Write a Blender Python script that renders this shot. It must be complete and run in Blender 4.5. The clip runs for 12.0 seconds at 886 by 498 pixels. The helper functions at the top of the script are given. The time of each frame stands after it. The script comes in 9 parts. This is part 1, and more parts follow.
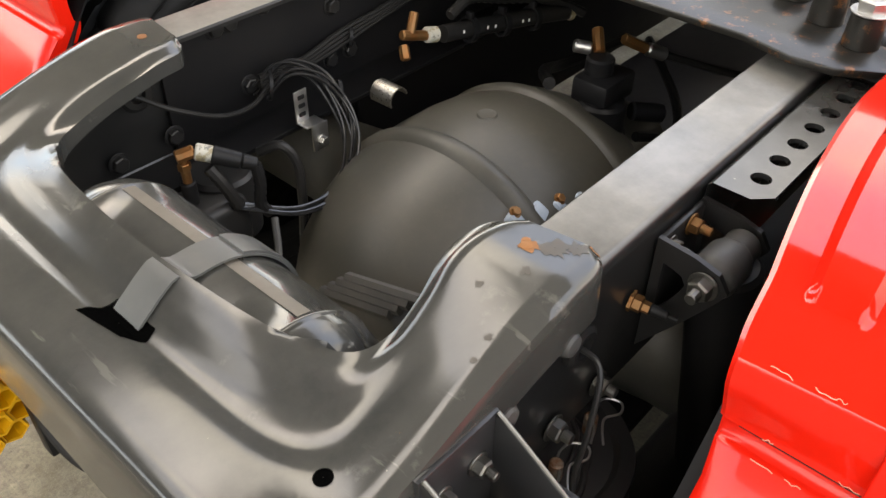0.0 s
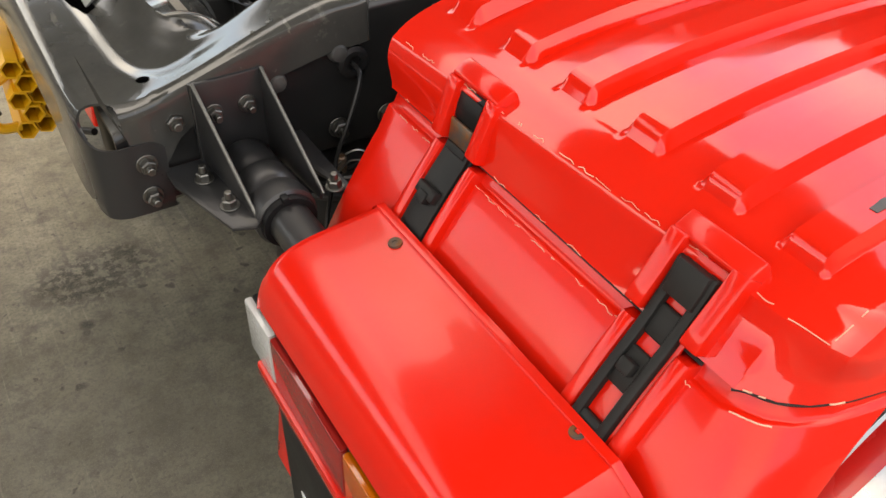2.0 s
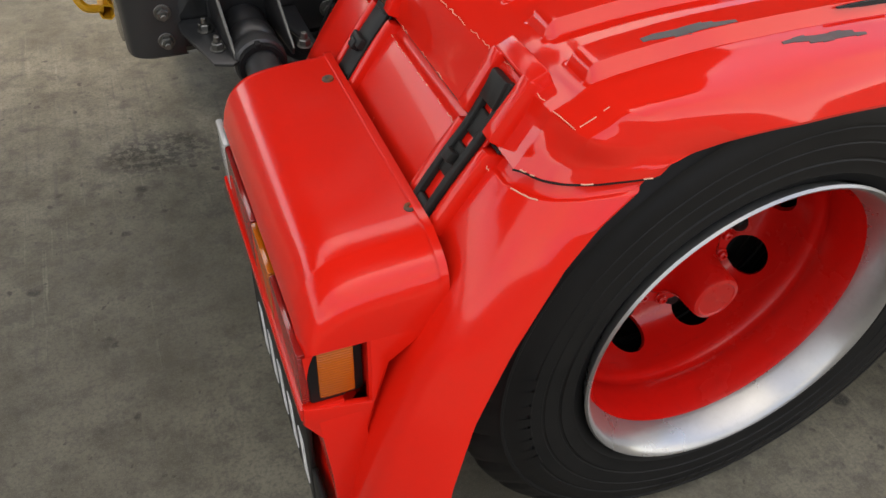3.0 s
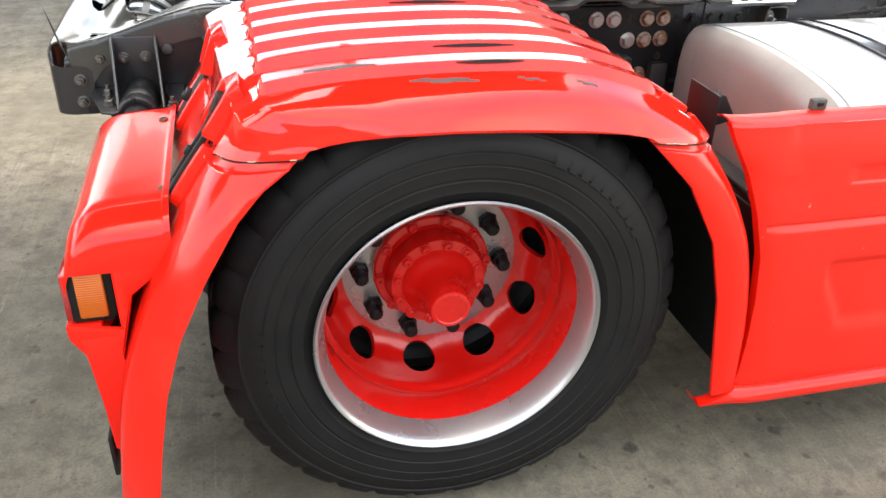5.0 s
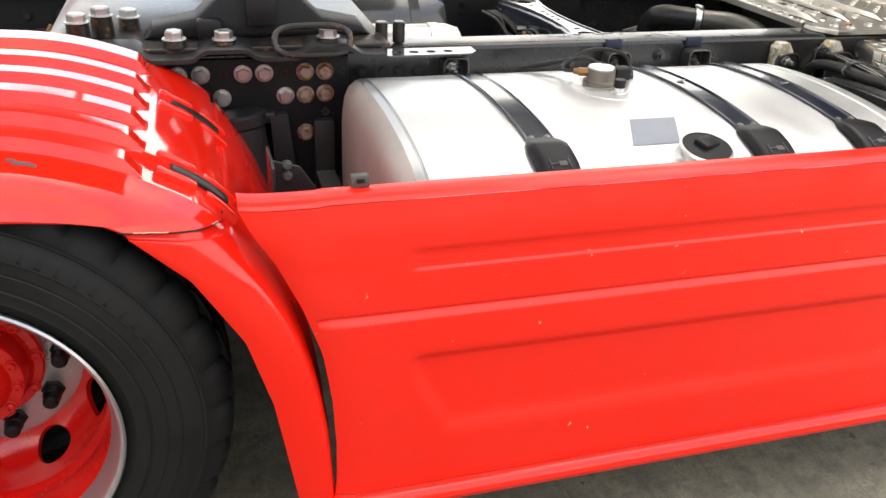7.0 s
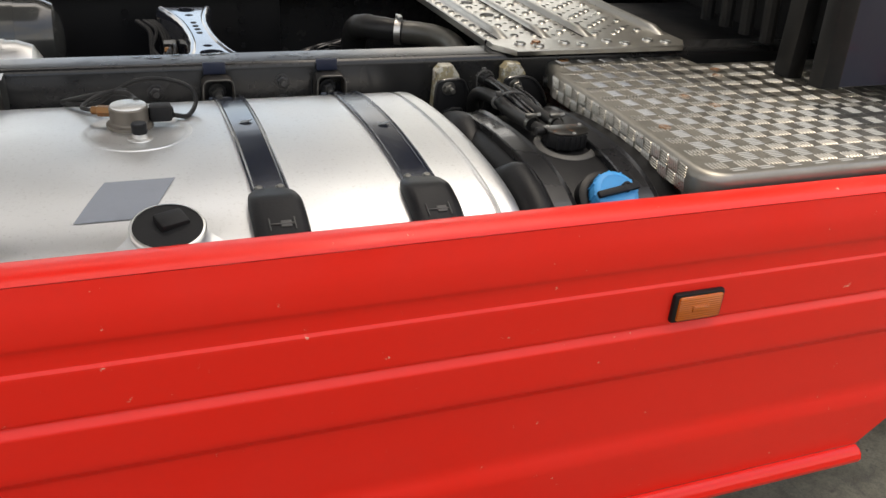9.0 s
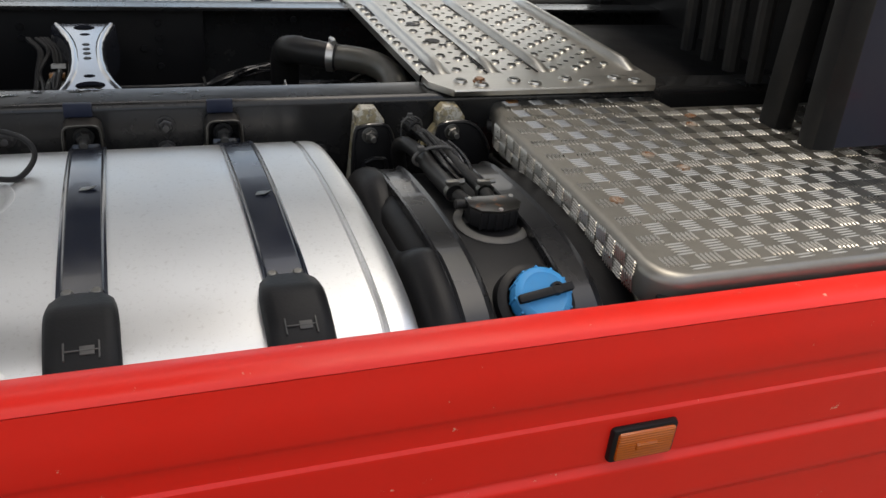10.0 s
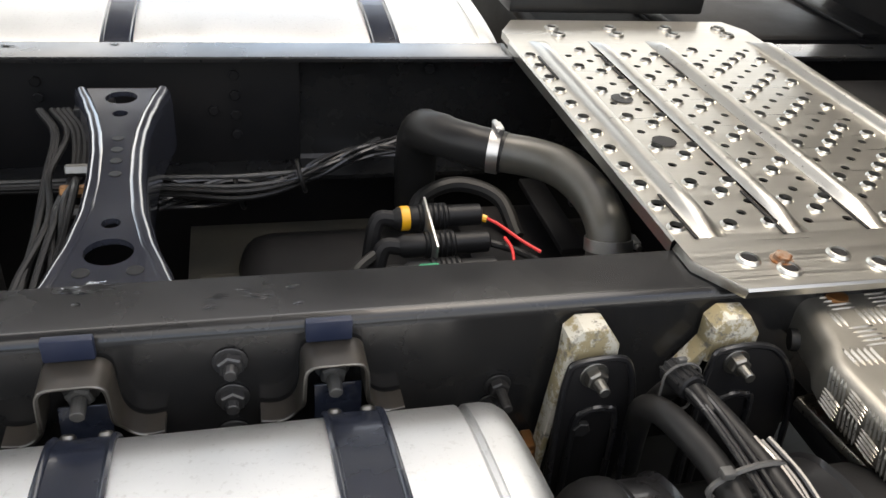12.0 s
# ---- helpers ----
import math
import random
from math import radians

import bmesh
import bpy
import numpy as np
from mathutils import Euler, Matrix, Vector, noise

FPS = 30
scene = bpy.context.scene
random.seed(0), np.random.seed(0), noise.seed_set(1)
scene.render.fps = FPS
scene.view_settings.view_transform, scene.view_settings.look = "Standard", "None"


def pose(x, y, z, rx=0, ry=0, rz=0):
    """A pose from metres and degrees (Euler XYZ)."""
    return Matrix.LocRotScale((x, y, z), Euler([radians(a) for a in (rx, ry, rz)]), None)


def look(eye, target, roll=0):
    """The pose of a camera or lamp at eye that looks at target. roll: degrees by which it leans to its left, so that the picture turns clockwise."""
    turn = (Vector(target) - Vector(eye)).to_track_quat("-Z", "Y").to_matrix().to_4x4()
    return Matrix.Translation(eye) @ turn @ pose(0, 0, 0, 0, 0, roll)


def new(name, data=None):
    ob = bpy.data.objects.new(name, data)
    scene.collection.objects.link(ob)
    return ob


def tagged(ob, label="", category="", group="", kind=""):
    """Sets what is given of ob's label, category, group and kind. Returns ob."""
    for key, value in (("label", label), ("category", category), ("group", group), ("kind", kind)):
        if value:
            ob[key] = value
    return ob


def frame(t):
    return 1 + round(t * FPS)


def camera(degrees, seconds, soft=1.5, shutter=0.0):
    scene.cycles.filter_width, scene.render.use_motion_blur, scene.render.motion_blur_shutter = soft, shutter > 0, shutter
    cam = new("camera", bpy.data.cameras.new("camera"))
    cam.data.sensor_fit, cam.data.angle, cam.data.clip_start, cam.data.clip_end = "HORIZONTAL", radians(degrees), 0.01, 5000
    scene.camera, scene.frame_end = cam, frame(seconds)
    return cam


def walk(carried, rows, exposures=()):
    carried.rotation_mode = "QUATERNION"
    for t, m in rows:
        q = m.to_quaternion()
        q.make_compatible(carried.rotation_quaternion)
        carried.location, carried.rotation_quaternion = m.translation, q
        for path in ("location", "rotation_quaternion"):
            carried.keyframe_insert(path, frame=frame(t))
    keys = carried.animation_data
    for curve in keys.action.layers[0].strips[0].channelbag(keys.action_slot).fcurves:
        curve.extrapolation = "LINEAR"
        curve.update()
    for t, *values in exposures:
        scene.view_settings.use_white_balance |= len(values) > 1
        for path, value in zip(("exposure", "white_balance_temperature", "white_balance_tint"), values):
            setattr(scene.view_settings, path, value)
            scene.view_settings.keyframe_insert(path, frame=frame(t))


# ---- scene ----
cam = camera(56.6, 12.0)
PATH = [
    (0, (-0.941, -0.713, 1.471), (0.21, 0.303, 0.19), 0.8),
    (0.5, (-0.932, -0.862, 1.464), (0.11, 0.264, 0.181), 1.5),
    (1, (-0.995, -1.051, 1.46), (-0.042, 0.145, 0.172), 1.8),
    (1.5, (-0.992, -1.249, 1.477), (-0.081, -0.036, 0.174), 1.9),
    (2, (-0.898, -1.448, 1.454), (-0.063, -0.192, 0.141), 2.2),
    (2.5, (-0.835, -1.645, 1.448), (-0.141, -0.313, 0.127), 2.4),
    (3, (-0.787, -1.872, 1.44), (-0.198, -0.497, 0.113), 2.5),
    (3.5, (-0.671, -2.042, 1.444), (-0.105, -0.604, 0.175), 2.9),
    (3.7, (-0.602, -2.109, 1.432), (-0.044, -0.635, 0.201), 3.1),
    (5.3, (-0.268, -2.55, 1.447), (0.174, -0.859, 0.475), 1.9),
    (5.5, (-0.178, -2.562, 1.449), (0.27, -0.866, 0.489), 2.0),
    (6, (0.041, -2.57, 1.447), (0.502, -0.863, 0.513), 2.3),
    (6.5, (0.248, -2.522, 1.437), (0.728, -0.821, 0.502), 2.5),
    (7, (0.498, -2.459, 1.457), (1.027, -0.771, 0.523), 2.8),
    (7.5, (0.779, -2.451, 1.45), (1.365, -0.783, 0.515), 3.2),
    (7.7, (0.891, -2.453, 1.457), (1.491, -0.792, 0.519), 3.3),
    (9.3, (1.557, -2.193, 1.456), (2.217, -0.558, 0.512), 4.5),
    (9.5, (1.634, -2.149, 1.472), (2.297, -0.515, 0.527), 4.8),
    (10, (1.72, -1.98, 1.472), (2.362, -0.347, 0.512), 5.4),
    (10.5, (1.737, -1.739, 1.485), (2.315, -0.126, 0.453), 5.4),
    (11, (1.744, -1.537, 1.48), (2.271, 0.057, 0.393), 5.3),
    (11.5, (1.784, -1.305, 1.48), (2.249, 0.303, 0.385), 5.2),
    (12, (1.771, -1.091, 1.462), (2.228, 0.522, 0.371), 5.6),
]
EXPOSURES = [(0.0, 3.05, 8300, 10), (1.5, 3.1, 8500, 10), (2.0, 2.4, 8500, 10), (2.5, 1.85, 8200, 10), (3.0, 1.9, 7600, 10), (3.5, 2.5, 7400, 10), (5.4, 2.9, 7500, 10), (6.5, 2.8, 7600, 10), (7.7, 2.1, 7800, 10), (9.4, 1.6, 7600, 10), (10.0, 1.25, 7300, 10), (10.5, 0.65, 6900, 10), (11.5, 1.25, 6800, 10), (12.0, 2.45, 7500, 10)]
walk(cam, [(t, look(eye, target, roll)) for t, eye, target, roll in PATH], EXPOSURES)


# ---- daylight ----
SUN_ELEVATION, SUN_AZIMUTH = 80.0, 10.0   # degrees; azimuth clockwise from +y
world = bpy.data.worlds.new("sky")
scene.world = world
world.use_nodes = True
wn = world.node_tree.nodes
sky = wn.new("ShaderNodeTexSky")
sky.sky_type = "NISHITA"
sky.sun_disc = False
sky.sun_elevation, sky.sun_rotation = radians(SUN_ELEVATION), radians(SUN_AZIMUTH)
sky.air_density, sky.dust_density, sky.ozone_density = 1.0, 2.0, 1.0
wn["Background"].inputs["Strength"].default_value = 0.15
# broken white cloud over the whole sky
wl = world.node_tree.links
grey = wn.new("ShaderNodeRGBToBW")
wl.new(sky.outputs["Color"], grey.inputs["Color"])
cloud_light = wn.new("ShaderNodeMath")
cloud_light.operation = "MULTIPLY"
cloud_light.inputs[1].default_value = 1.7
wl.new(grey.outputs["Val"], cloud_light.inputs[0])
cloud_noise = wn.new("ShaderNodeTexNoise")
cloud_noise.inputs["Scale"].default_value = 2.2
cloud_noise.inputs["Detail"].default_value = 7.0
cloud_noise.inputs["Roughness"].default_value = 0.6
wl.new(wn.new("ShaderNodeTexCoord").outputs["Generated"], cloud_noise.inputs["Vector"])
cover = wn.new("ShaderNodeValToRGB")
cover.color_ramp.elements[0].position, cover.color_ramp.elements[1].position = 0.40, 0.62
wl.new(cloud_noise.outputs["Fac"], cover.inputs["Fac"])
clouded = wn.new("ShaderNodeMix")
clouded.data_type = "RGBA"
wl.new(cover.outputs["Color"], clouded.inputs[0])
wl.new(sky.outputs["Color"], clouded.inputs[6])
wl.new(cloud_light.outputs["Value"], clouded.inputs[7])
wl.new(clouded.outputs[2], wn["Background"].inputs["Color"])
sun = new("sun", bpy.data.lights.new("sun", "SUN"))
sun.data.energy, sun.data.angle, sun.data.color = 0.6, radians(12), (1.0, 0.96, 0.9)
az, el = radians(SUN_AZIMUTH), radians(SUN_ELEVATION)
sun.matrix_world = look((math.sin(az) * math.cos(el) * 9, math.cos(az) * math.cos(el) * 9, math.sin(el) * 9), (0, 0, 0))


# ---- materials ----
class Nodes:
    """A small builder round one principled material."""

    def __init__(self, name, color=(0.5, 0.5, 0.5), rough=0.5, metal=0.0, coat=0.0):
        self.mat = bpy.data.materials.new(name)
        self.mat.use_nodes = True
        self.tree = self.mat.node_tree
        self.bsdf = self.tree.nodes["Principled BSDF"]
        self.put("Base Color", (*color, 1))
        self.put("Roughness", rough)
        self.put("Metallic", metal)
        if coat:
            self.put("Coat Weight", coat)
            self.put("Coat Roughness", 0.04)
        self.coord = self.node("ShaderNodeTexCoord").outputs["Object"]

    def node(self, kind, **values):
        n = self.tree.nodes.new(kind)
        for key, value in values.items():
            n.inputs[key].default_value = value
        return n

    def link(self, a, b):
        self.tree.links.new(a, b)

    def put(self, socket, value):
        if isinstance(value, bpy.types.NodeSocket):
            self.link(value, self.bsdf.inputs[socket])
        else:
            self.bsdf.inputs[socket].default_value = value

    def stretched(self, sx, sy, sz):
        m = self.node("ShaderNodeMapping")
        m.inputs["Scale"].default_value = (sx, sy, sz)
        self.link(self.coord, m.inputs["Vector"])
        return m.outputs["Vector"]

    def noise(self, scale, detail=4.0, rough=0.55, vector=None):
        n = self.node("ShaderNodeTexNoise", Scale=scale, Detail=detail, Roughness=rough)
        self.link(vector or self.coord, n.inputs["Vector"])
        return n.outputs["Fac"]

    def voronoi(self, scale, vector=None, feature="F1"):
        n = self.node("ShaderNodeTexVoronoi", Scale=scale)
        n.feature = feature
        self.link(vector or self.coord, n.inputs["Vector"])
        return n.outputs["Distance"]

    def ramp(self, fac, stops):
        n = self.node("ShaderNodeValToRGB")
        r = n.color_ramp
        while len(r.elements) < len(stops):
            r.elements.new(0.5)
        for e, (p, c) in zip(r.elements, stops):
            e.position = p
            e.color = (*c, 1) if isinstance(c, tuple) else (c, c, c, 1)
        self.link(fac, n.inputs["Fac"])
        return n.outputs["Color"]

    def mix(self, fac, a, b):
        n = self.node("ShaderNodeMix")
        n.data_type = "RGBA"
        for k, v in ((0, fac), (6, a), (7, b)):
            if isinstance(v, bpy.types.NodeSocket):
                self.link(v, n.inputs[k])
            else:
                n.inputs[k].default_value = v if k == 0 else (*v, 1)
        return n.outputs[2]

    def times(self, a, b):
        n = self.node("ShaderNodeMath")
        n.operation = "MULTIPLY"
        for k, v in ((0, a), (1, b)):
            if isinstance(v, bpy.types.NodeSocket):
                self.link(v, n.inputs[k])
            else:
                n.inputs[k].default_value = v
        return n.outputs[0]

    def bump(self, height, strength=0.2, distance=0.002):
        n = self.node("ShaderNodeBump", Strength=strength, Distance=distance)
        self.link(height, n.inputs["Height"])
        self.put("Normal", n.outputs["Normal"])


def painted(name, color, rough=0.3, coat=0.0, dirt=0.25, dirt_color=(0.12, 0.11, 0.1), grain=60.0, bump=0.05, chips=0.0, chip_color=(0.03, 0.03, 0.03), metal=0.0, spec=0.5, top_dust_tint=None):
    """Paint or bare plate with settled dirt, mottling, small chips and optionally lightened upward faces."""
    k = Nodes(name, color, rough, metal, coat)
    k.put("Specular IOR Level", spec)
    big = k.noise(5.0, 5.0, 0.6)
    fine = k.noise(grain, 3.0, 0.6)
    col = k.mix(k.ramp(big, [(0.42, 0.0), (0.78, dirt)]), color, dirt_color)
    col = k.mix(k.ramp(fine, [(0.5, 0.0), (0.85, dirt * 0.6)]), col, dirt_color)
    if chips:
        spots = k.ramp(k.noise(34.0, 6.0, 0.72), [(0.735 - chips * 0.06, 0.0), (0.75 - chips * 0.06, 1.0)])
        col = k.mix(spots, col, chip_color)
    # dusty tint by upward normal, with light from above put into it
    if top_dust_tint:
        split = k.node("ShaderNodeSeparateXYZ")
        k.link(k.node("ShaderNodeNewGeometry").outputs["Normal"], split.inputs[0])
        facing_up = k.times(k.ramp(split.outputs["Z"], [(0.72, 0.0), (0.97, 1.0)]), k.ramp(k.noise(11.0, 6.0, 0.7), [(0.30, 0.55), (0.65, 1.0)]))
        col = k.mix(facing_up, col, top_dust_tint)
    k.put("Base Color", col)
    k.put("Roughness", k.ramp(big, [(0.3, max(rough - 0.05, 0.02)), (0.8, min(rough + 0.18, 1))]))
    k.bump(fine, bump, 0.001)
    return k.mat


def concrete():
    """Trowelled yard concrete: cloudy grey-beige, sweeping scratches, oil drips and grit."""
    k = Nodes("concrete", (0.1841, 0.1739, 0.1412), 0.85)
    big = k.noise(0.9, 6.0, 0.62)
    mid = k.noise(6.0, 7.0, 0.68)
    fine = k.noise(120.0, 5.0, 0.65)
    grit = k.noise(420.0, 3.0, 0.6)
    col = k.ramp(big, [(0.32, (0.0860, 0.0775, 0.0560)), (0.50, (0.1607, 0.1466, 0.1061)), (0.70, (0.2200, 0.2030, 0.1520))])
    col = k.mix(k.ramp(mid, [(0.42, 0.0), (0.70, 0.9)]), col, (0.0835, 0.0757, 0.0530))
    for turn, scale in ((0.35, 1.0), (-0.9, 1.6)):
        m = k.node("ShaderNodeMapping")
        m.inputs["Rotation"].default_value = (0, 0, turn)
        m.inputs["Scale"].default_value = (45.0 * scale, 1.3, 1.0)
        k.link(k.coord, m.inputs["Vector"])
        lines = k.times(k.ramp(k.noise(1.0, 3.0, 0.6, m.outputs["Vector"]), [(0.57, 0.0), (0.66, 1.0)]), k.ramp(k.noise(1.7 * scale, 3.0, 0.6), [(0.42, 0.0), (0.6, 0.75)]))
        col = k.mix(lines, col, (0.1045, 0.0959, 0.0764))
    m = k.node("ShaderNodeMapping")
    m.inputs["Rotation"].default_value = (0, 0, 0.8)
    m.inputs["Scale"].default_value = (70.0, 2.2, 1.0)
    k.link(k.coord, m.inputs["Vector"])
    pale = k.times(k.ramp(k.noise(1.0, 4.0, 0.6, m.outputs["Vector"]), [(0.60, 0.0), (0.67, 1.0)]), k.ramp(k.noise(2.1, 3.0, 0.6), [(0.46, 0.0), (0.6, 0.6)]))
    col = k.mix(pale, col, (0.2590, 0.2395, 0.1841))
    wob = k.node("ShaderNodeVectorMath")
    wob.operation = "ADD"
    n = k.node("ShaderNodeTexNoise", Scale=22.0, Detail=3.0)
    k.link(k.coord, n.inputs["Vector"])
    sc = k.node("ShaderNodeVectorMath")
    sc.operation = "SCALE"
    sc.inputs["Scale"].default_value = 0.05
    k.link(n.outputs["Color"], sc.inputs[0])
    k.link(k.coord, wob.inputs[0])
    k.link(sc.outputs["Vector"], wob.inputs[1])
    patch = k.node("ShaderNodeMapping")
    patch.inputs["Location"].default_value = (0.79 / 0.20, -0.305 / 0.13, 0)
    patch.inputs["Scale"].default_value = (1 / 0.20, 1 / 0.13, 1.0)
    k.link(k.coord, patch.inputs["Vector"])
    ball = k.node("ShaderNodeTexGradient")
    ball.gradient_type = "SPHERICAL"
    k.link(patch.outputs["Vector"], ball.inputs["Vector"])
    smear = k.times(k.ramp(ball.outputs["Fac"], [(0.0, 0.0), (0.4, 1.0)]), k.ramp(k.noise(38.0, 6.0, 0.75), [(0.45, 0.0), (0.53, 1.0)]))
    col = k.mix(smear, col, (0.0335, 0.0304, 0.0226))
    gate = k.ramp(k.noise(2.3, 2.0, 0.5), [(0.40, 0.0), (0.48, 1.0)])
    for scale, r, dark in ((4.6, 0.085, (0.0289, 0.0265, 0.0218)), (11.0, 0.095, (0.0398, 0.0359, 0.0289)), (27.0, 0.10, (0.0577, 0.0530, 0.0413))):
        v = k.voronoi(scale, wob.outputs["Vector"])
        col = k.mix(k.times(k.ramp(v, [(r * 0.8, 0.95), (r * 1.3, 0.0)]), gate), col, dark)
    blot = k.noise(17.0, 8.0, 0.75)
    col = k.mix(k.ramp(blot, [(0.48, 0.0), (0.64, 0.9)]), col, (0.0741, 0.0671, 0.0515))
    col = k.mix(k.ramp(fine, [(0.30, 0.8), (0.54, 0.0)]), col, (0.0741, 0.0671, 0.0515))
    col = k.mix(k.ramp(grit, [(0.55, 0.0), (0.8, 0.5)]), col, (0.3206, 0.2995, 0.2441))
    k.put("Base Color", col)
    k.put("Roughness", k.ramp(mid, [(0.3, 0.55), (0.7, 0.9)]))
    k.bump(fine, 0.3, 0.002)
    return k.mat


def brushed(name, color, rough, speckle=0.0, axis=1, bump=0.03):
    k = Nodes(name, color, rough, 1.0)
    s = [260.0, 260.0, 260.0]
    s[axis] = 3.0
    grain = k.noise(1.0, 3.0, 0.6, k.stretched(*s))
    big = k.noise(4.0, 5.0, 0.6)
    col = k.mix(k.ramp(big, [(0.35, 0.0), (0.75, 0.5)]), color, tuple(c * 0.72 for c in color))
    if speckle:
        spots = k.ramp(k.noise(90.0, 6.0, 0.75), [(0.62, 0.0), (0.68, speckle)])
        col = k.mix(spots, col, (0.85, 0.85, 0.83))
    k.put("Base Color", col)
    k.put("Roughness", k.ramp(grain, [(0.3, rough - 0.06), (0.7, rough + 0.1)]))
    k.bump(grain, bump, 0.001)
    return k.mat


def rusty(name, color, rough=0.5, metal=0.6, amount=0.5):
    k = Nodes(name, color, rough, metal)
    f = k.noise(45.0, 6.0, 0.7)
    col = k.mix(k.ramp(f, [(0.6 - amount * 0.3, 0.0), (0.72 - amount * 0.2, 1.0)]), color, (0.22, 0.085, 0.025))
    k.put("Base Color", col)
    k.bump(f, 0.3, 0.001)
    return k.mat


def lens(name, color):
    k = Nodes(name, color, 0.12, 0.0, 0.6)
    w = k.node("ShaderNodeTexWave", Scale=70.0)
    w.bands_direction = "Z"
    k.link(k.coord, w.inputs["Vector"])
    k.bump(w.outputs["Fac"], 0.5, 0.002)
    k.put("Transmission Weight", 0.08)
    return k.mat


def tank_alu():
    """Mill-finish aluminium: soft clouds, fine speckle and faint rolling marks."""
    k = Nodes("tank aluminium", (0.84, 0.85, 0.85), 0.34, 1.0)
    big = k.noise(2.2, 4.0, 0.55)
    col = k.mix(k.ramp(big, [(0.4, 0.0), (0.75, 0.35)]), (0.69, 0.70, 0.70), (0.58, 0.585, 0.585))
    spots = k.ramp(k.noise(150.0, 5.0, 0.7), [(0.56, 0.0), (0.68, 0.5)])
    col = k.mix(spots, col, (0.50, 0.50, 0.49))
    dirt = k.times(k.ramp(k.noise(30.0, 6.0, 0.75), [(0.68, 0.0), (0.72, 1.0)]), k.ramp(k.noise(3.0, 2.0, 0.5), [(0.5, 0.0), (0.6, 0.6)]))
    col = k.mix(dirt, col, (0.30, 0.29, 0.27))
    k.put("Base Color", col)
    k.put("Roughness", k.ramp(k.noise(9.0, 5.0, 0.6), [(0.3, 0.36), (0.7, 0.47)]))
    k.bump(k.noise(1.0, 2.0, 0.5, k.stretched(4.0, 60.0, 60.0)), 0.02, 0.0006)
    return k.mat


def pressed_grey():
    """Satin dark grey chassis paint: upward faces lightened in dusty cloudy patches, scuffs that run along the sheet,
    pale chips and rust freckles.
    """
    k = Nodes("grey chassis paint", (0.03, 0.031, 0.031), 0.3)
    k.put("Specular IOR Level", 0.42)
    big = k.noise(4.0, 6.0, 0.62)
    mid = k.noise(19.0, 6.0, 0.68)
    fine = k.noise(150.0, 4.0, 0.6)
    col = k.mix(k.ramp(big, [(0.36, 0.0), (0.68, 1.0)]), (0.026, 0.0268, 0.027), (0.048, 0.0475, 0.043))
    # dusty film plus overhead light, put into the colour by the normal
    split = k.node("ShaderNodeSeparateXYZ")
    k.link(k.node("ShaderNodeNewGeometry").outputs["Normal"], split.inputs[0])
    facing_up = k.times(k.ramp(split.outputs["Z"], [(0.70, 0.0), (0.97, 1.0)]), k.ramp(k.noise(9.0, 7.0, 0.72), [(0.34, 0.25), (0.64, 0.95)]))
    col = k.mix(facing_up, col, (0.058, 0.0565, 0.050))
    worn = k.times(k.ramp(mid, [(0.60, 0.0), (0.70, 0.55)]), k.ramp(big, [(0.48, 0.0), (0.58, 1.0)]))
    col = k.mix(worn, col, (0.15, 0.143, 0.123))
    drag = k.times(k.ramp(k.noise(1.0, 4.0, 0.6, k.stretched(60.0, 7.0, 30.0)), [(0.63, 0.0), (0.67, 0.6)]), k.ramp(k.noise(5.5, 2.0, 0.5), [(0.50, 0.0), (0.58, 1.0)]))
    col = k.mix(drag, col, (0.125, 0.12, 0.105))
    col = k.mix(k.ramp(k.noise(46.0, 6.0, 0.72), [(0.712, 0.0), (0.725, 0.9)]), col, (0.24, 0.22, 0.18))
    col = k.mix(k.times(k.ramp(k.noise(33.0, 7.0, 0.75), [(0.69, 0.0), (0.72, 0.9)]), k.ramp(k.noise(3.1, 2.0, 0.5), [(0.54, 0.0), (0.62, 1.0)])), col, (0.17, 0.075, 0.025))
    k.put("Base Color", col)
    k.put("Roughness", k.ramp(mid, [(0.3, 0.09), (0.72, 0.22)]))
    k.put("Coat Weight", 0.2)
    k.put("Coat Roughness", 0.12)
    k.bump(fine, 0.04, 0.001)
    return k.mat


RED = painted("red paint", (0.74, 0.014, 0.007), 0.14, 0.25, 0.12, (0.5, 0.03, 0.02), 80.0, 0.02, 0.0, spec=0.25)
RED_MATT = painted("worn red paint", (0.78, 0.015, 0.007), 0.36, 0.08, 0.12, (0.55, 0.03, 0.02), 90.0, 0.03, 0.85, (0.75, 0.34, 0.24), spec=0.4)
RED_WHEEL = painted("red wheel paint", (0.56, 0.008, 0.006), 0.20, 0.35, 0.3, (0.22, 0.010, 0.008), 70.0, 0.05, spec=0.4)
GREY = pressed_grey()
ARM_GREY = painted("dark grey bracket paint", (0.020, 0.0203, 0.021), 0.34, 0.12, 0.4, (0.036, 0.028, 0.025), 50.0, 0.05, 0.2, (0.10, 0.095, 0.085))
RAIL_DUSTY_LIT = painted("dusty rail paint, lightened top", (0.010, 0.0102, 0.0105), 0.34, 0.3, 0.4, (0.022, 0.021, 0.019), 40.0, 0.05, 0.1, (0.10, 0.09, 0.08), top_dust_tint=(0.21, 0.203, 0.185))
BOLT_DARK = brushed("old bolt", (0.20, 0.195, 0.18), 0.42, 0.0, 2)
RAIL = painted("rail paint", (0.011, 0.0111, 0.0115), 0.20, 0.15, 0.35, (0.026, 0.024, 0.021), 40.0, 0.05, 0.1, (0.08, 0.07, 0.06), spec=0.35, top_dust_tint=(0.016, 0.016, 0.0165))
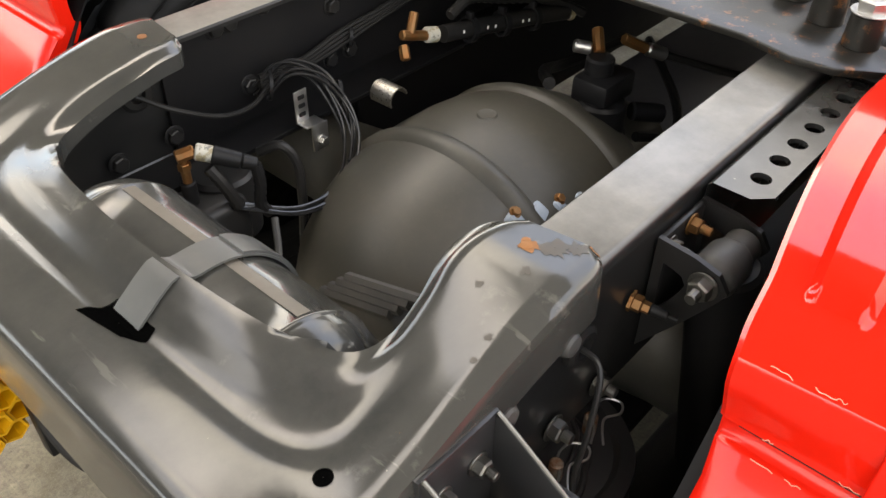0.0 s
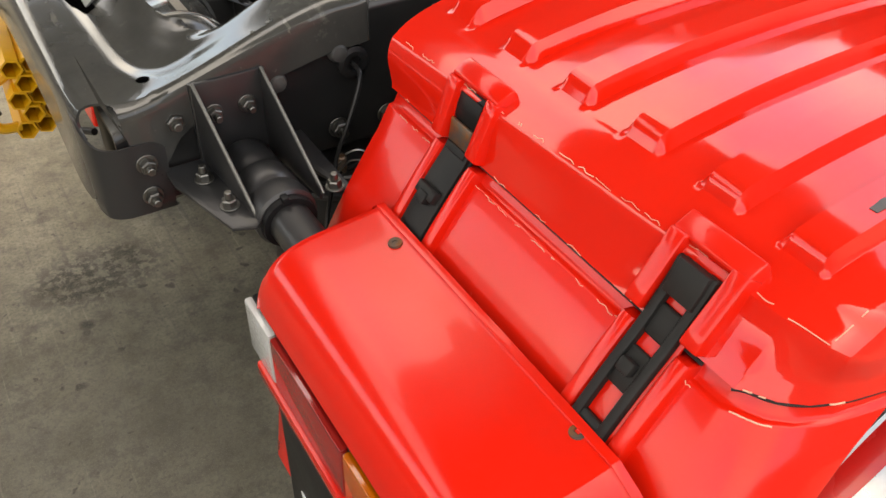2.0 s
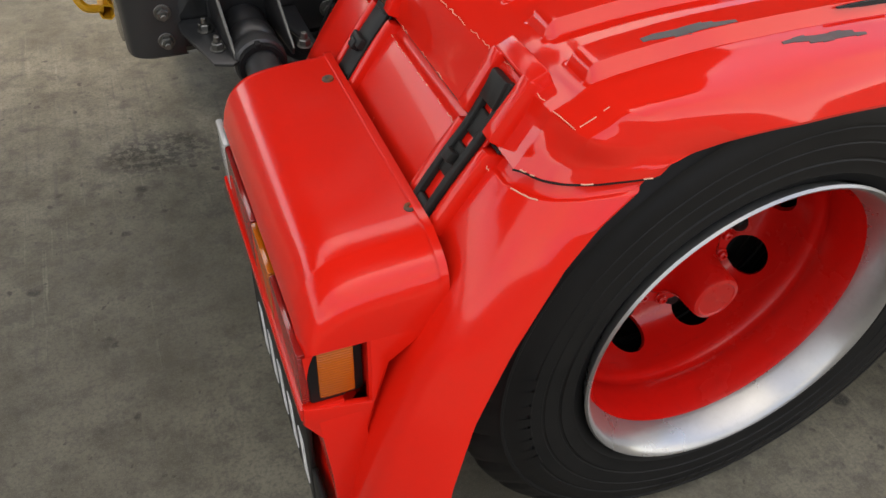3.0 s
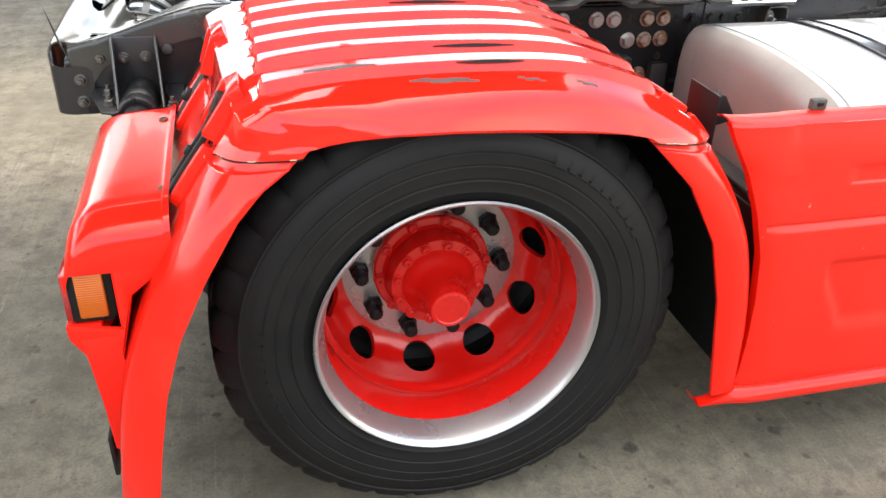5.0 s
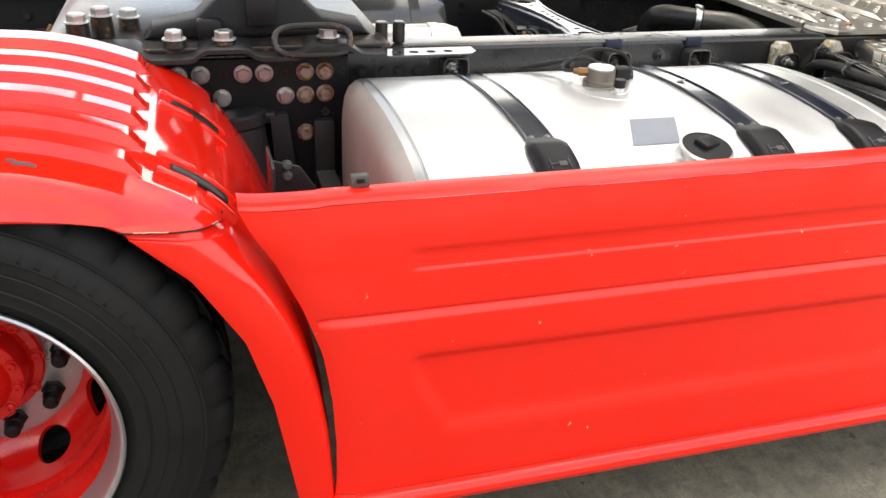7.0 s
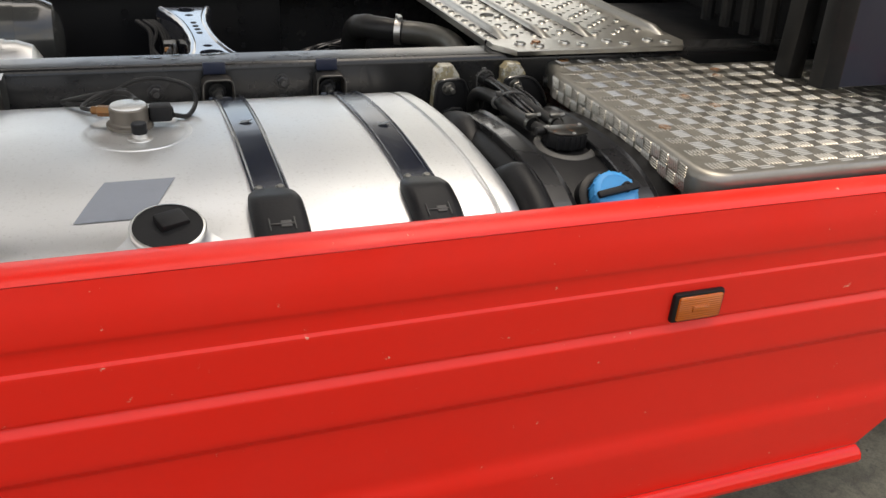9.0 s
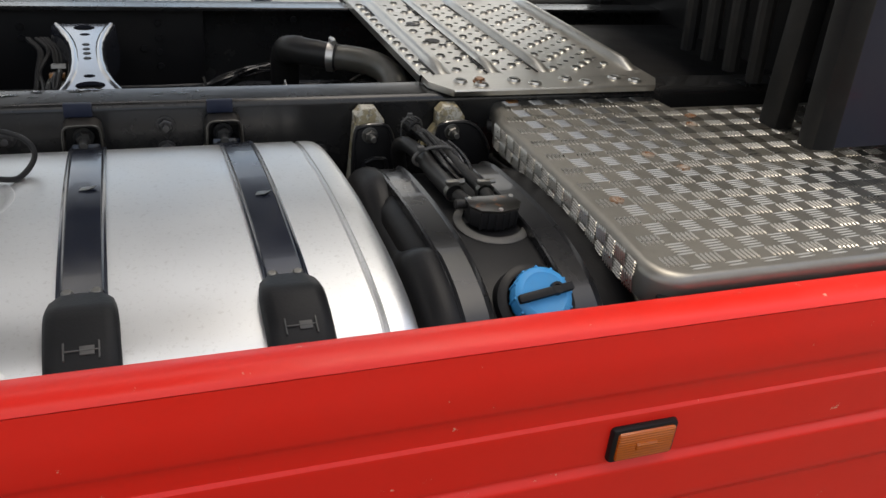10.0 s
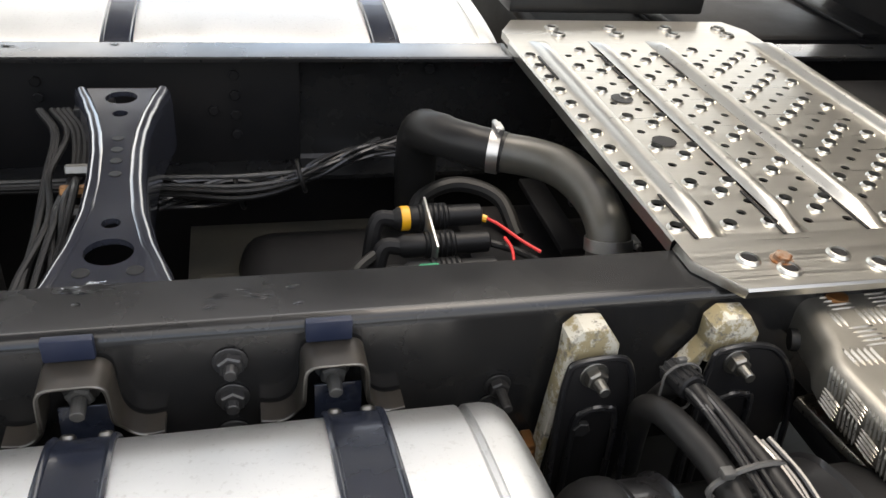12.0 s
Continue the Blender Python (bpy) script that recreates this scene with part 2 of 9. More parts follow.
GREY_MATT = painted("dusty grey paint", (0.05, 0.05, 0.049), 0.45, 0.0, 0.6, (0.12, 0.11, 0.095), 40.0, 0.08, spec=0.35)
STRAP_GREY = painted("dusty strap paint", (0.075, 0.077, 0.075), 0.30, 0.0, 0.4, (0.13, 0.125, 0.11), 50.0, 0.05, 0.2, (0.22, 0.2, 0.17))
DARK = painted("dark chassis paint", (0.014, 0.014, 0.0145), 0.34, 0.0, 0.35, (0.04, 0.036, 0.03), 45.0, 0.1, spec=0.3)
# dead black for the shade inside holes that are not cut
HOLE_SHADE = painted("black hole shade", (0.0015, 0.0015, 0.0015), 0.95, 0.0, 0.0, (0.002, 0.002, 0.002), 40.0, 0.0, spec=0.0)
# real black parts, and fill for holes and gaps that are only shade
BLACK = painted("black paint and shade fill", (0.0075, 0.0075, 0.0082), 0.44, 0.0, 0.3, (0.022, 0.019, 0.017), 45.0, 0.1, spec=0.2)
DIFF = painted("dusty axle paint", (0.041, 0.0395, 0.033), 0.42, 0.0, 0.7, (0.074, 0.066, 0.051), 55.0, 0.12)
RUBBER = painted("rubber", (0.011, 0.011, 0.0112), 0.40, 0.0, 0.5, (0.034, 0.031, 0.027), 35.0, 0.15, spec=0.22)
TYRE = painted("tyre rubber", (0.0065, 0.0067, 0.0072), 0.52, 0.0, 0.6, (0.016, 0.0153, 0.0146), 30.0, 0.25, spec=0.22)
PLASTIC = painted("black plastic", (0.008, 0.008, 0.0087), 0.40, 0.0, 0.35, (0.019, 0.0183, 0.0175), 220.0, 0.25, spec=0.19)
# blue in the base colour stands for reflected sky
STRAP = painted("black strap steel, sky tint", (0.009, 0.012, 0.022), 0.18, 0.2, 0.3, (0.05, 0.05, 0.05), 45.0, 0.05)
ALU = tank_alu()
TANK_END = painted("weathered tank end", (0.46, 0.42, 0.38), 0.45, 0.0, 0.35, (0.22, 0.20, 0.18), 240.0, 0.25, 0.15, (0.06, 0.055, 0.05), metal=0.45)
BRONZE = painted("brown-grey casting", (0.17, 0.15, 0.125), 0.42, 0.0, 0.4, (0.08, 0.07, 0.055), 60.0, 0.1, metal=0.6)
ALU_RIM = painted("silver rim paint", (0.42, 0.42, 0.42), 0.26, 0.0, 0.4, (0.24, 0.235, 0.23), 120.0, 0.05, 0.15, (0.16, 0.15, 0.14), metal=0.8)
ALU_TREAD = brushed("tread plate aluminium", (0.40, 0.385, 0.35), 0.30, 0.0, 0)
TREAD = painted("worn tread plate", (0.25, 0.24, 0.215), 0.38, 0.0, 0.5, (0.17, 0.16, 0.14), 70.0, 0.08, 0.3, (0.60, 0.58, 0.53), metal=0.85)
DECK = brushed("galvanised deck", (0.54, 0.53, 0.495), 0.33, 0.06, 0, 0.006)
STEEL = brushed("galvanised steel", (0.66, 0.655, 0.63), 0.36, 0.15, 1)
ZINC = brushed("zinc bolt", (0.55, 0.54, 0.52), 0.38, 0.0, 2)
RUST_BOLT = rusty("rusty bolt", (0.35, 0.3, 0.25), 0.5, 0.7, 0.6)
BRASS = rusty("brass fitting", (0.20, 0.10, 0.038), 0.42, 0.7, 0.45)
OLD_HOOK = rusty("rusty hook", (0.10, 0.085, 0.07), 0.5, 0.5, 0.5)
RUST = painted("rust", (0.26, 0.105, 0.03), 0.7, 0.0, 0.7, (0.10, 0.04, 0.02), 90.0, 0.3)
GREASE = rusty("greasy dark steel", (0.017, 0.016, 0.014), 0.28, 0.2, 0.12)
BLUE = painted("blue plastic", (0.02, 0.25, 0.55), 0.5, 0.0, 0.25, (0.12, 0.2, 0.28), 60.0, 0.1)
BLUE_PAD = painted("blue pad", (0.003, 0.008, 0.026), 0.5, 0.0, 0.3, (0.03, 0.03, 0.05), 60.0, 0.1)
YELLOW = painted("yellow plastic", (0.72, 0.36, 0.01), 0.4, 0.1, 0.3, (0.35, 0.16, 0.01), 60.0, 0.1)
def stained_block():
    """Chalky off-white casting with peeling tan and grey stains."""
    k = Nodes("stained block", (0.40, 0.38, 0.32), 0.55)
    f = k.noise(38.0, 6.0, 0.7)
    col = k.mix(k.ramp(f, [(0.46, 0.0), (0.52, 1.0)]), (0.42, 0.40, 0.34), (0.24, 0.20, 0.115))
    col = k.mix(k.ramp(k.noise(70.0, 6.0, 0.7), [(0.55, 0.0), (0.62, 0.85)]), col, (0.10, 0.095, 0.085))
    k.put("Base Color", col)
    k.bump(f, 0.5, 0.002)
    return k.mat


WHITE = stained_block()
BOW_GREY = painted("glossy grey paint", (0.018, 0.020, 0.028), 0.12, 0.6, 0.35, (0.05, 0.05, 0.055), 60.0, 0.03)
WHITE_PAINT = painted("white print", (0.8, 0.8, 0.78), 0.5, 0.0, 0.1)
AMBER = lens("amber lens", (0.52, 0.11, 0.004))
RED_LENS = lens("red lens", (0.3, 0.012, 0.01))
CLEAR_LENS = lens("clear lens", (0.6, 0.6, 0.58))
NAVY = painted("navy cab paint", (0.012, 0.014, 0.03), 0.4, 0.2, 0.2, (0.04, 0.04, 0.045), 60.0, 0.04)
GREEN = painted("green plastic", (0.02, 0.25, 0.12), 0.5, 0.0, 0.2)
RED_WIRE = painted("red wire", (0.6, 0.02, 0.02), 0.5, 0.0, 0.2)


def scuffed_red():
    k = Nodes("scuffed red paint", (0.74, 0.014, 0.007), 0.13, 0.0, 0.65)
    big = k.noise(6.0, 5.0, 0.6)
    col = k.mix(k.ramp(big, [(0.45, 0.0), (0.8, 0.12)]), (0.72, 0.016, 0.008), (0.5, 0.03, 0.02))
    k.put("Base Color", col)
    k.put("Roughness", k.ramp(big, [(0.3, 0.06), (0.8, 0.13)]))
    k.put("Coat IOR", 1.5)
    k.put("Specular IOR Level", 0.15)
    k.bump(k.noise(7.0, 2.0, 0.5), 0.04, 0.004)
    return k.mat


RED_SCUFF = scuffed_red()
STAIN = painted("lifted paint stain", (0.058, 0.052, 0.043), 0.42, 0.0, 0.7, (0.085, 0.050, 0.028), 90.0, 0.15, 0.3, (0.03, 0.028, 0.026))
HANGER = painted("worn hanger paint", (0.022, 0.020, 0.018), 0.30, 0.1, 0.6, (0.06, 0.047, 0.032), 60.0, 0.15, 0.35, (0.16, 0.12, 0.08))
SCRAPE = painted("scraped bare plastic", (0.075, 0.072, 0.069), 0.55, 0.0, 0.5, (0.2, 0.06, 0.05), 120.0, 0.2)
CHIPPED = painted("chipped paint edge", (0.80, 0.50, 0.34), 0.5, 0.0, 0.7, (0.5, 0.06, 0.04), 160.0, 0.1)
CONCRETE = concrete()
CANOPY = painted("canopy sheet", (0.20, 0.198, 0.192), 0.6, 0.0, 0.3, (0.13, 0.128, 0.124), 8.0, 0.05)

WALL_DARK = painted("grey wall render", (0.20, 0.195, 0.185), 0.8, 0.0, 0.4, (0.07, 0.068, 0.065), 9.0, 0.1)


def water():
    k = Nodes("water", (0.9, 0.92, 0.95), 0.03)
    k.put("Transmission Weight", 1.0)
    k.put("IOR", 1.33)
    return k.mat


WATER = water()

CABLE = painted("glossy black cable", (0.010, 0.010, 0.011), 0.25, 0.3, 0.2, (0.02, 0.02, 0.02), 40.0, 0.03, spec=0.4)


# ---- mesh helpers ----
from mathutils.bvhtree import BVHTree


def V(*a):
    return Vector(a)


def part(name, bm, material, parent=None, label="", sharp=32.0, merge=True):
    """Links a bmesh, built in world metres, as one mesh object under parent."""
    if merge:
        bmesh.ops.remove_doubles(bm, verts=bm.verts[:], dist=0.00005)
    bmesh.ops.recalc_face_normals(bm, faces=bm.faces[:])
    limit = radians(sharp)
    for f in bm.faces:
        f.smooth = True
    for e in bm.edges:
        e.smooth = len(e.link_faces) == 2 and e.calc_face_angle(0.0) < limit
    me = bpy.data.meshes.new(name)
    bm.to_mesh(me)
    bm.free()
    me.materials.append(material)
    ob = new(name, me)
    if parent is not None:
        ob.parent = parent
        base = Matrix.Identity(4)
        p = parent
        while p is not None:
            base = p.matrix_basis.to_4x4() if p.parent is None else base
            p = p.parent
        ob.matrix_parent_inverse = base.inverted()
    if label:
        ob["label"] = label
    return ob


def thing(name, at, label, category, group="", kind=""):
    """An empty at the base of a thing, which its parts hang from."""
    ob = new(name)
    ob.empty_display_size = 0.05
    ob.matrix_basis = Matrix.Translation(at)
    return tagged(ob, label, category, group, kind)


def sub(name, bm, material, parent_part, label="", sharp=32.0):
    """A piece of a part; its parent's mesh already stands in world metres."""
    ob = part(name, bm, material, None, label, sharp)
    ob.parent = parent_part
    return ob


def frame_of(axis):
    a = Vector(axis).normalized()
    u = a.orthogonal().normalized() if abs(a.z) > 0.9 else a.cross(V(0, 0, 1)).normalized()
    return a, u, a.cross(u)


def add_faces(bm, verts, faces):
    vs = [bm.verts.new(v) for v in verts]
    for f in faces:
        try:
            bm.faces.new([vs[i] for i in f])
        except ValueError:
            pass
    return vs


def add_box(bm, c, s, bevel=0.003, rot=None, seg=2):
    """A box with rounded edges: centre, size and an optional turn."""
    m = Matrix.Translation(c) @ (rot.to_4x4() if rot is not None else Matrix.Identity(4)) @ Matrix.Diagonal((*s, 1))
    t = bmesh.new()
    bmesh.ops.create_cube(t, size=1.0, matrix=m)
    if bevel:
        bmesh.ops.bevel(t, geom=t.edges[:], offset=min(bevel, min(s) * 0.45), segments=seg, affect="EDGES", profile=0.5)
    join(bm, t)


def join(bm, t):
    index = {v: bm.verts.new(v.co) for v in t.verts}
    for f in t.faces:
        try:
            bm.faces.new([index[v] for v in f.verts])
        except ValueError:
            pass
    t.free()


def add_prism(bm, pts, depth, bevel=0.0, seg=2):
    """A flat outline, pushed along depth, with rounded rims."""
    t = bmesh.new()
    d = Vector(depth)
    n = len(pts)
    a = [t.verts.new(Vector(p)) for p in pts]
    b = [t.verts.new(Vector(p) + d) for p in pts]
    t.faces.new(a)
    t.faces.new(b[::-1])
    for i in range(n):
        t.faces.new((a[i], b[i], b[(i + 1) % n], a[(i + 1) % n]))
    if bevel:
        bmesh.ops.recalc_face_normals(t, faces=t.faces[:])
        rim = [e for e in t.edges if (e.verts[0] in a) == (e.verts[1] in a)]
        bmesh.ops.bevel(t, geom=rim, offset=bevel, segments=seg, affect="EDGES", profile=0.5)
    join(bm, t)


def add_rev(bm, profile, origin, axis, seg=32, turn=0.0):
    """A turned body: profile rows of (radius, height along the axis)."""
    o = Vector(origin)
    a, u, w = frame_of(axis)
    rings = []
    for r, h in profile:
        if r < 1e-6:
            rings.append([bm.verts.new(o + a * h)])
        else:
            rings.append([bm.verts.new(o + a * h + (u * math.cos(t) + w * math.sin(t)) * r) for t in (turn + i * math.tau / seg for i in range(seg))])
    for p, q in zip(rings, rings[1:]):
        for i in range(seg):
            j = (i + 1) % seg
            f = [p[i % len(p)], p[j % len(p)], q[j % len(q)], q[i % len(q)]]
            f = [v for k, v in enumerate(f) if v not in f[:k]]
            if len(f) > 2:
                bm.faces.new(f)


def add_cyl(bm, p0, p1, r, r1=None, seg=20, bevel=0.0):
    a, b = Vector(p0), Vector(p1)
    h = (b - a).length
    r1 = r if r1 is None else r1
    c = min(bevel, h * 0.4, r * 0.5, r1 * 0.5)
    rows = [(0, 0), (r - c, 0), (r, c), (r1, h - c), (r1 - c, h), (0, h)] if c else [(0, 0), (r, 0), (r1, h), (0, h)]
    add_rev(bm, rows, a, b - a, seg)


def smooth_path(pts, steps=6):
    """A Catmull-Rom line through the points."""
    p = [Vector(q) for q in pts]
    if len(p) < 3:
        return p
    p = [p[0] * 2 - p[1]] + p + [p[-1] * 2 - p[-2]]
    out = []
    for i in range(1, len(p) - 2):
        for s in range(steps):
            t = s / steps
            a, b, c, d = p[i - 1], p[i], p[i + 1], p[i + 2]
            out.append(0.5 * (2 * b + (c - a) * t + (2 * a - 5 * b + 4 * c - d) * t * t + (3 * b - a - 3 * c + d) * t ** 3))
    return out + [p[-2]]


def add_tube(bm, pts, r, seg=8, steps=6, ridged=0.0):
    """A hose or cable along a smooth line."""
    line = smooth_path(pts, steps)
    n = None
    rings = []
    for i, p in enumerate(line):
        d = (line[min(i + 1, len(line) - 1)] - line[max(i - 1, 0)]).normalized()
        n = d.orthogonal().normalized() if n is None else (n - d * n.dot(d)).normalized()
        w = d.cross(n)
        rr = r[i * len(r) // len(line)] if isinstance(r, (list, tuple)) else r * (1 + (ridged if i % 2 else 0))
        rings.append([bm.verts.new(p + (n * math.cos(a) + w * math.sin(a)) * rr) for a in (k * math.tau / seg for k in range(seg))])
    for p, q in zip(rings, rings[1:]):
        for i in range(seg):
            bm.faces.new((p[i], p[(i + 1) % seg], q[(i + 1) % seg], q[i]))
    bm.faces.new(rings[0][::-1])
    bm.faces.new(rings[-1])


def add_loft(bm, rows, closed=False, caps=False):
    """Quads between rows of points; closed joins each row's ends."""
    vs = [[bm.verts.new(Vector(p)) for p in row] for row in rows]
    n = len(rows[0])
    for p, q in zip(vs, vs[1:]):
        for i in range(n if closed else n - 1):
            bm.faces.new((p[i], p[(i + 1) % n], q[(i + 1) % n], q[i]))
    if caps:
        bm.faces.new(vs[0][::-1])
        bm.faces.new(vs[-1])
    return vs


def thicken(bm, t):
    bmesh.ops.recalc_face_normals(bm, faces=bm.faces[:])
    bmesh.ops.solidify(bm, geom=bm.faces[:], thickness=t)


def add_bolt(bm, at, axis, r=0.012, h=0.009, washer=True, stud=0.0):
    """A hexagon head or nut on its washer, with the thread end of the stud."""
    a = Vector(axis).normalized()
    o = Vector(at)
    if washer:
        add_cyl(bm, o, o + a * 0.0025, r * 1.45, None, 18, 0.0006)
    turn = random.random()
    base = o + a * 0.0025
    add_rev(bm, [(r * 1.12, 0), (r * 1.12, h * 0.82), (r * 0.95, h), (0, h)], base, a, 6, turn)
    if stud:
        add_cyl(bm, base + a * h, base + a * (h + stud), r * 0.62, r * 0.56, 12, 0.001)


def bolt(name, at, axis, material, parent, r=0.012, h=0.009, washer=True, stud=0.0, label=""):
    bm = bmesh.new()
    add_bolt(bm, at, axis, r, h, washer, stud)
    return part(name, bm, material, parent, label, 25.0)


def add_holed(bm, at, r, n=16, wall=0.0, rise=0.0, lip=0.0):
    """One cell of a plate with a round hole; at(u, v) maps -1..1 to the surface and gives place and normal; r is the hole's size there."""
    rim, ring, top, low = [], [], [], []
    for i in range(n):
        t = (i + 0.5) * math.tau / n
        c, s = math.cos(t), math.sin(t)
        m = max(abs(c), abs(s))
        rim.append(at(c / m, s / m)[0])
        ro = r + lip
        ring.append(at(c * ro, s * ro)[0])
        p, nrm = at(c * r, s * r)
        top.append(p + nrm * rise)
        low.append(p - nrm * wall)
    rows = [rim, ring, top] + ([low] if wall else [])
    add_loft(bm, rows, closed=True)
    # fill the corners
    vs = [Vector(at(a, b)[0]) for a, b in ((1, 1), (-1, 1), (-1, -1), (1, -1))]
    q = n // 4
    for k, corner in enumerate(vs):
        i = q * k + q // 2
        add_faces(bm, [rim[i - 1], corner, rim[i % n]], [(0, 1, 2)])


def lerp(a, b, t):
    return a + (b - a) * t


def smoothstep(a, b, x):
    t = min(max((x - a) / (b - a), 0.0), 1.0)
    return t * t * (3 - 2 * t)


# ---- ground ----
bm = bmesh.new()
N = 60
rows = []
for i in range(N + 1):
    u = (i / N * 2 - 1)
    rows.append([V(600 * u ** 5 + 4 * u, 600 * w ** 5 + 4 * w, 0) for w in (j / N * 2 - 1 for j in range(N + 1))])
add_loft(bm, rows)
ground = part("ground", bm, CONCRETE)
tagged(ground, "stained grey concrete yard floor with oil spots", "concrete floor", kind="structure")

# ---- unseen open-sided canopy, laid out to shape light and reflections ----
bm = bmesh.new()
ROOF_Z = 4.5
# two bays with an open strip between them
for x0, x1, y0, y1 in ((-10.0, 2.4, -1.7, 1.6), (-10.0, 12.0, 3.05, 9.2)):
    add_box(bm, ((x0 + x1) / 2, (y0 + y1) / 2, ROOF_Z + 0.1), (x1 - x0, y1 - y0, 0.2), 0.0)
    x = x0 + 0.9
    while x < x1:
        add_box(bm, (x, (y0 + y1) / 2, ROOF_Z - 0.15), (0.2, y1 - y0, 0.3), 0.0)
        x += 3.3
roof = part("ceiling", bm, CANOPY)
tagged(roof, "unseen grey canopy roof in two bays on cross beams, laid out to shape the light", "roof", kind="structure")
# unseen plain walls, added to block the low sky round the yard
for n, at, size in (("wall_south", (0.0, -10.0, 1.5), (44.0, 0.3, 3.0)), ("wall_north", (6.0, 13.0, 1.4), (56.0, 0.3, 2.8)), ("wall_west", (-10.2, 1.0, 1.2), (0.3, 18.0, 2.4))):
    bm = bmesh.new()
    add_box(bm, at, size, 0.0)
    tagged(part(n, bm, WALL_DARK), "unseen plain grey wall added to block low sky", "wall", kind="structure")

# ---- chassis frame: two C rails ----
RAIL_TOP, RAIL_LOW, RAIL_OUT, RAIL_IN = 0.93, 0.68, 0.42, 0.33
chassis = thing("chassis_frame", (1.2, 0, RAIL_LOW), "dark grey painted steel truck chassis with two C-section rails", "truck chassis")


def rail_section(side, top):
    """Outer web, rounded corner and inward flange, with the plate's thickness."""
    t, r = 0.009, 0.016
    y, yi = side * RAIL_OUT, side * RAIL_IN
    pts = [(y, RAIL_LOW + r), ]
    pts += [(y - side * r * (1 - math.cos(a)), top - r + r * math.sin(a)) for a in (k * math.pi / 12 for k in range(7))]
    pts += [(yi + side * 0.003, top), (yi, top - 0.003), (yi, top - t), (y - side * r, top - t), (y - side * t, top - r), (y - side * t, RAIL_LOW + r)]
    pts += [(y - side * r, RAIL_LOW + t), (yi, RAIL_LOW + t), (yi, RAIL_LOW), (y - side * r, RAIL_LOW)]
    return pts


def rail_top(x):
    return RAIL_TOP - 0.002 if x > -0.42 else RAIL_TOP - 0.012 - (-0.42 - x) / 0.30 * 0.085


for side in (-1, 1):
    bm = bmesh.new()
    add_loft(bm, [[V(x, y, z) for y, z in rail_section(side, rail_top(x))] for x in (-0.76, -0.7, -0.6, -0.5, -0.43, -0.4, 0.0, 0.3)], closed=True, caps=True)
    part("rail_end", bm, RAIL_DUSTY_LIT, chassis, "dusty rear length of the rail, lightened on top")
    bm = bmesh.new()
    add_loft(bm, [[V(x, y, z) for y, z in rail_section(side, rail_top(x))] for x in [lerp(0.3005, 3.6, k / 14) for k in range(15)]], closed=True, caps=True)
    part("rail", bm, RAIL, chassis)

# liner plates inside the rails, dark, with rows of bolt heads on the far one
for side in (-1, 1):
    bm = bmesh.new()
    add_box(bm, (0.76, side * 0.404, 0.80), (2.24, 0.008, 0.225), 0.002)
    # added black cover that keeps the rail's lower flange dark
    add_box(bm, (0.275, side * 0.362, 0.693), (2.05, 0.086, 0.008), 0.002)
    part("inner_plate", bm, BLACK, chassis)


# ---- rear wheels ----
HUB = V(0.0, 0.0, 0.49)


def build_tyre(name, parent, y_out, y_in, material, blocks=True):
    """A truck tyre about the axle, tread grooves and shoulder notches cut in; y_out is the outer sidewall's bulge."""
    s = 1 if y_in > y_out else -1
    w = abs(y_in - y_out)
    prof = [(0.292, 0.030), (0.300, 0.018), (0.306, 0.0145), (0.318, 0.008), (0.322, 0.0045), (0.327, 0.005), (0.345, 0.001), (0.347, 0.0032), (0.350, 0.0032), (0.352, 0.0012), (0.375, 0.0), (0.3765, 0.0014), (0.379, 0.0014), (0.3805, 0.0), (0.40, 0.001), (0.4015, 0.0025), (0.404, 0.0027), (0.4055, 0.0012), (0.425, 0.004), (0.428, 0.0065), (0.44, 0.010), (0.4425, 0.008), (0.447, 0.0085), (0.45, 0.013), (0.468, 0.022), (0.483, 0.033), (0.492, 0.042), (0.497, 0.052)]
    tread = [(0.498, 0.070), (0.486, 0.074), (0.486, 0.082), (0.500, 0.086), (0.501, 0.112), (0.488, 0.116), (0.488, 0.124), (0.501, 0.128), (0.502, 0.145)]
    full = prof + tread
    half = [(r, w - d) for r, d in reversed(full)]
    full = [(r, d) for r, d in full] + half
    seg = 192
    bm = bmesh.new()
    rings = []
    for k, (r, d) in enumerate(full):
        ring = []
        edge = min(d, w - d)
        for i in range(seg):
            a = i * math.tau / seg
            rr = r
            if blocks and r > 0.465:
                ph = i % 6
                if edge < 0.072 and ph in (0,):
                    rr -= 0.012
                elif edge >= 0.072 and r > 0.495 and ph in (3,):
                    rr -= 0.008
            ring.append(bm.verts.new(V(rr * math.sin(a), y_out + s * d, HUB.z + rr * math.cos(a))))
        rings.append(ring)
    for p, q in zip(rings, rings[1:]):
        for i in range(seg):
            j = (i + 1) % seg
            bm.faces.new((p[i], p[j], q[j], q[i]))
    return part(name, bm, material, parent, "" if blocks else "plain inner tyre", 40.0)


def polar(r, a, y):
    return V(r * math.sin(a), y, HUB.z + r * math.cos(a))


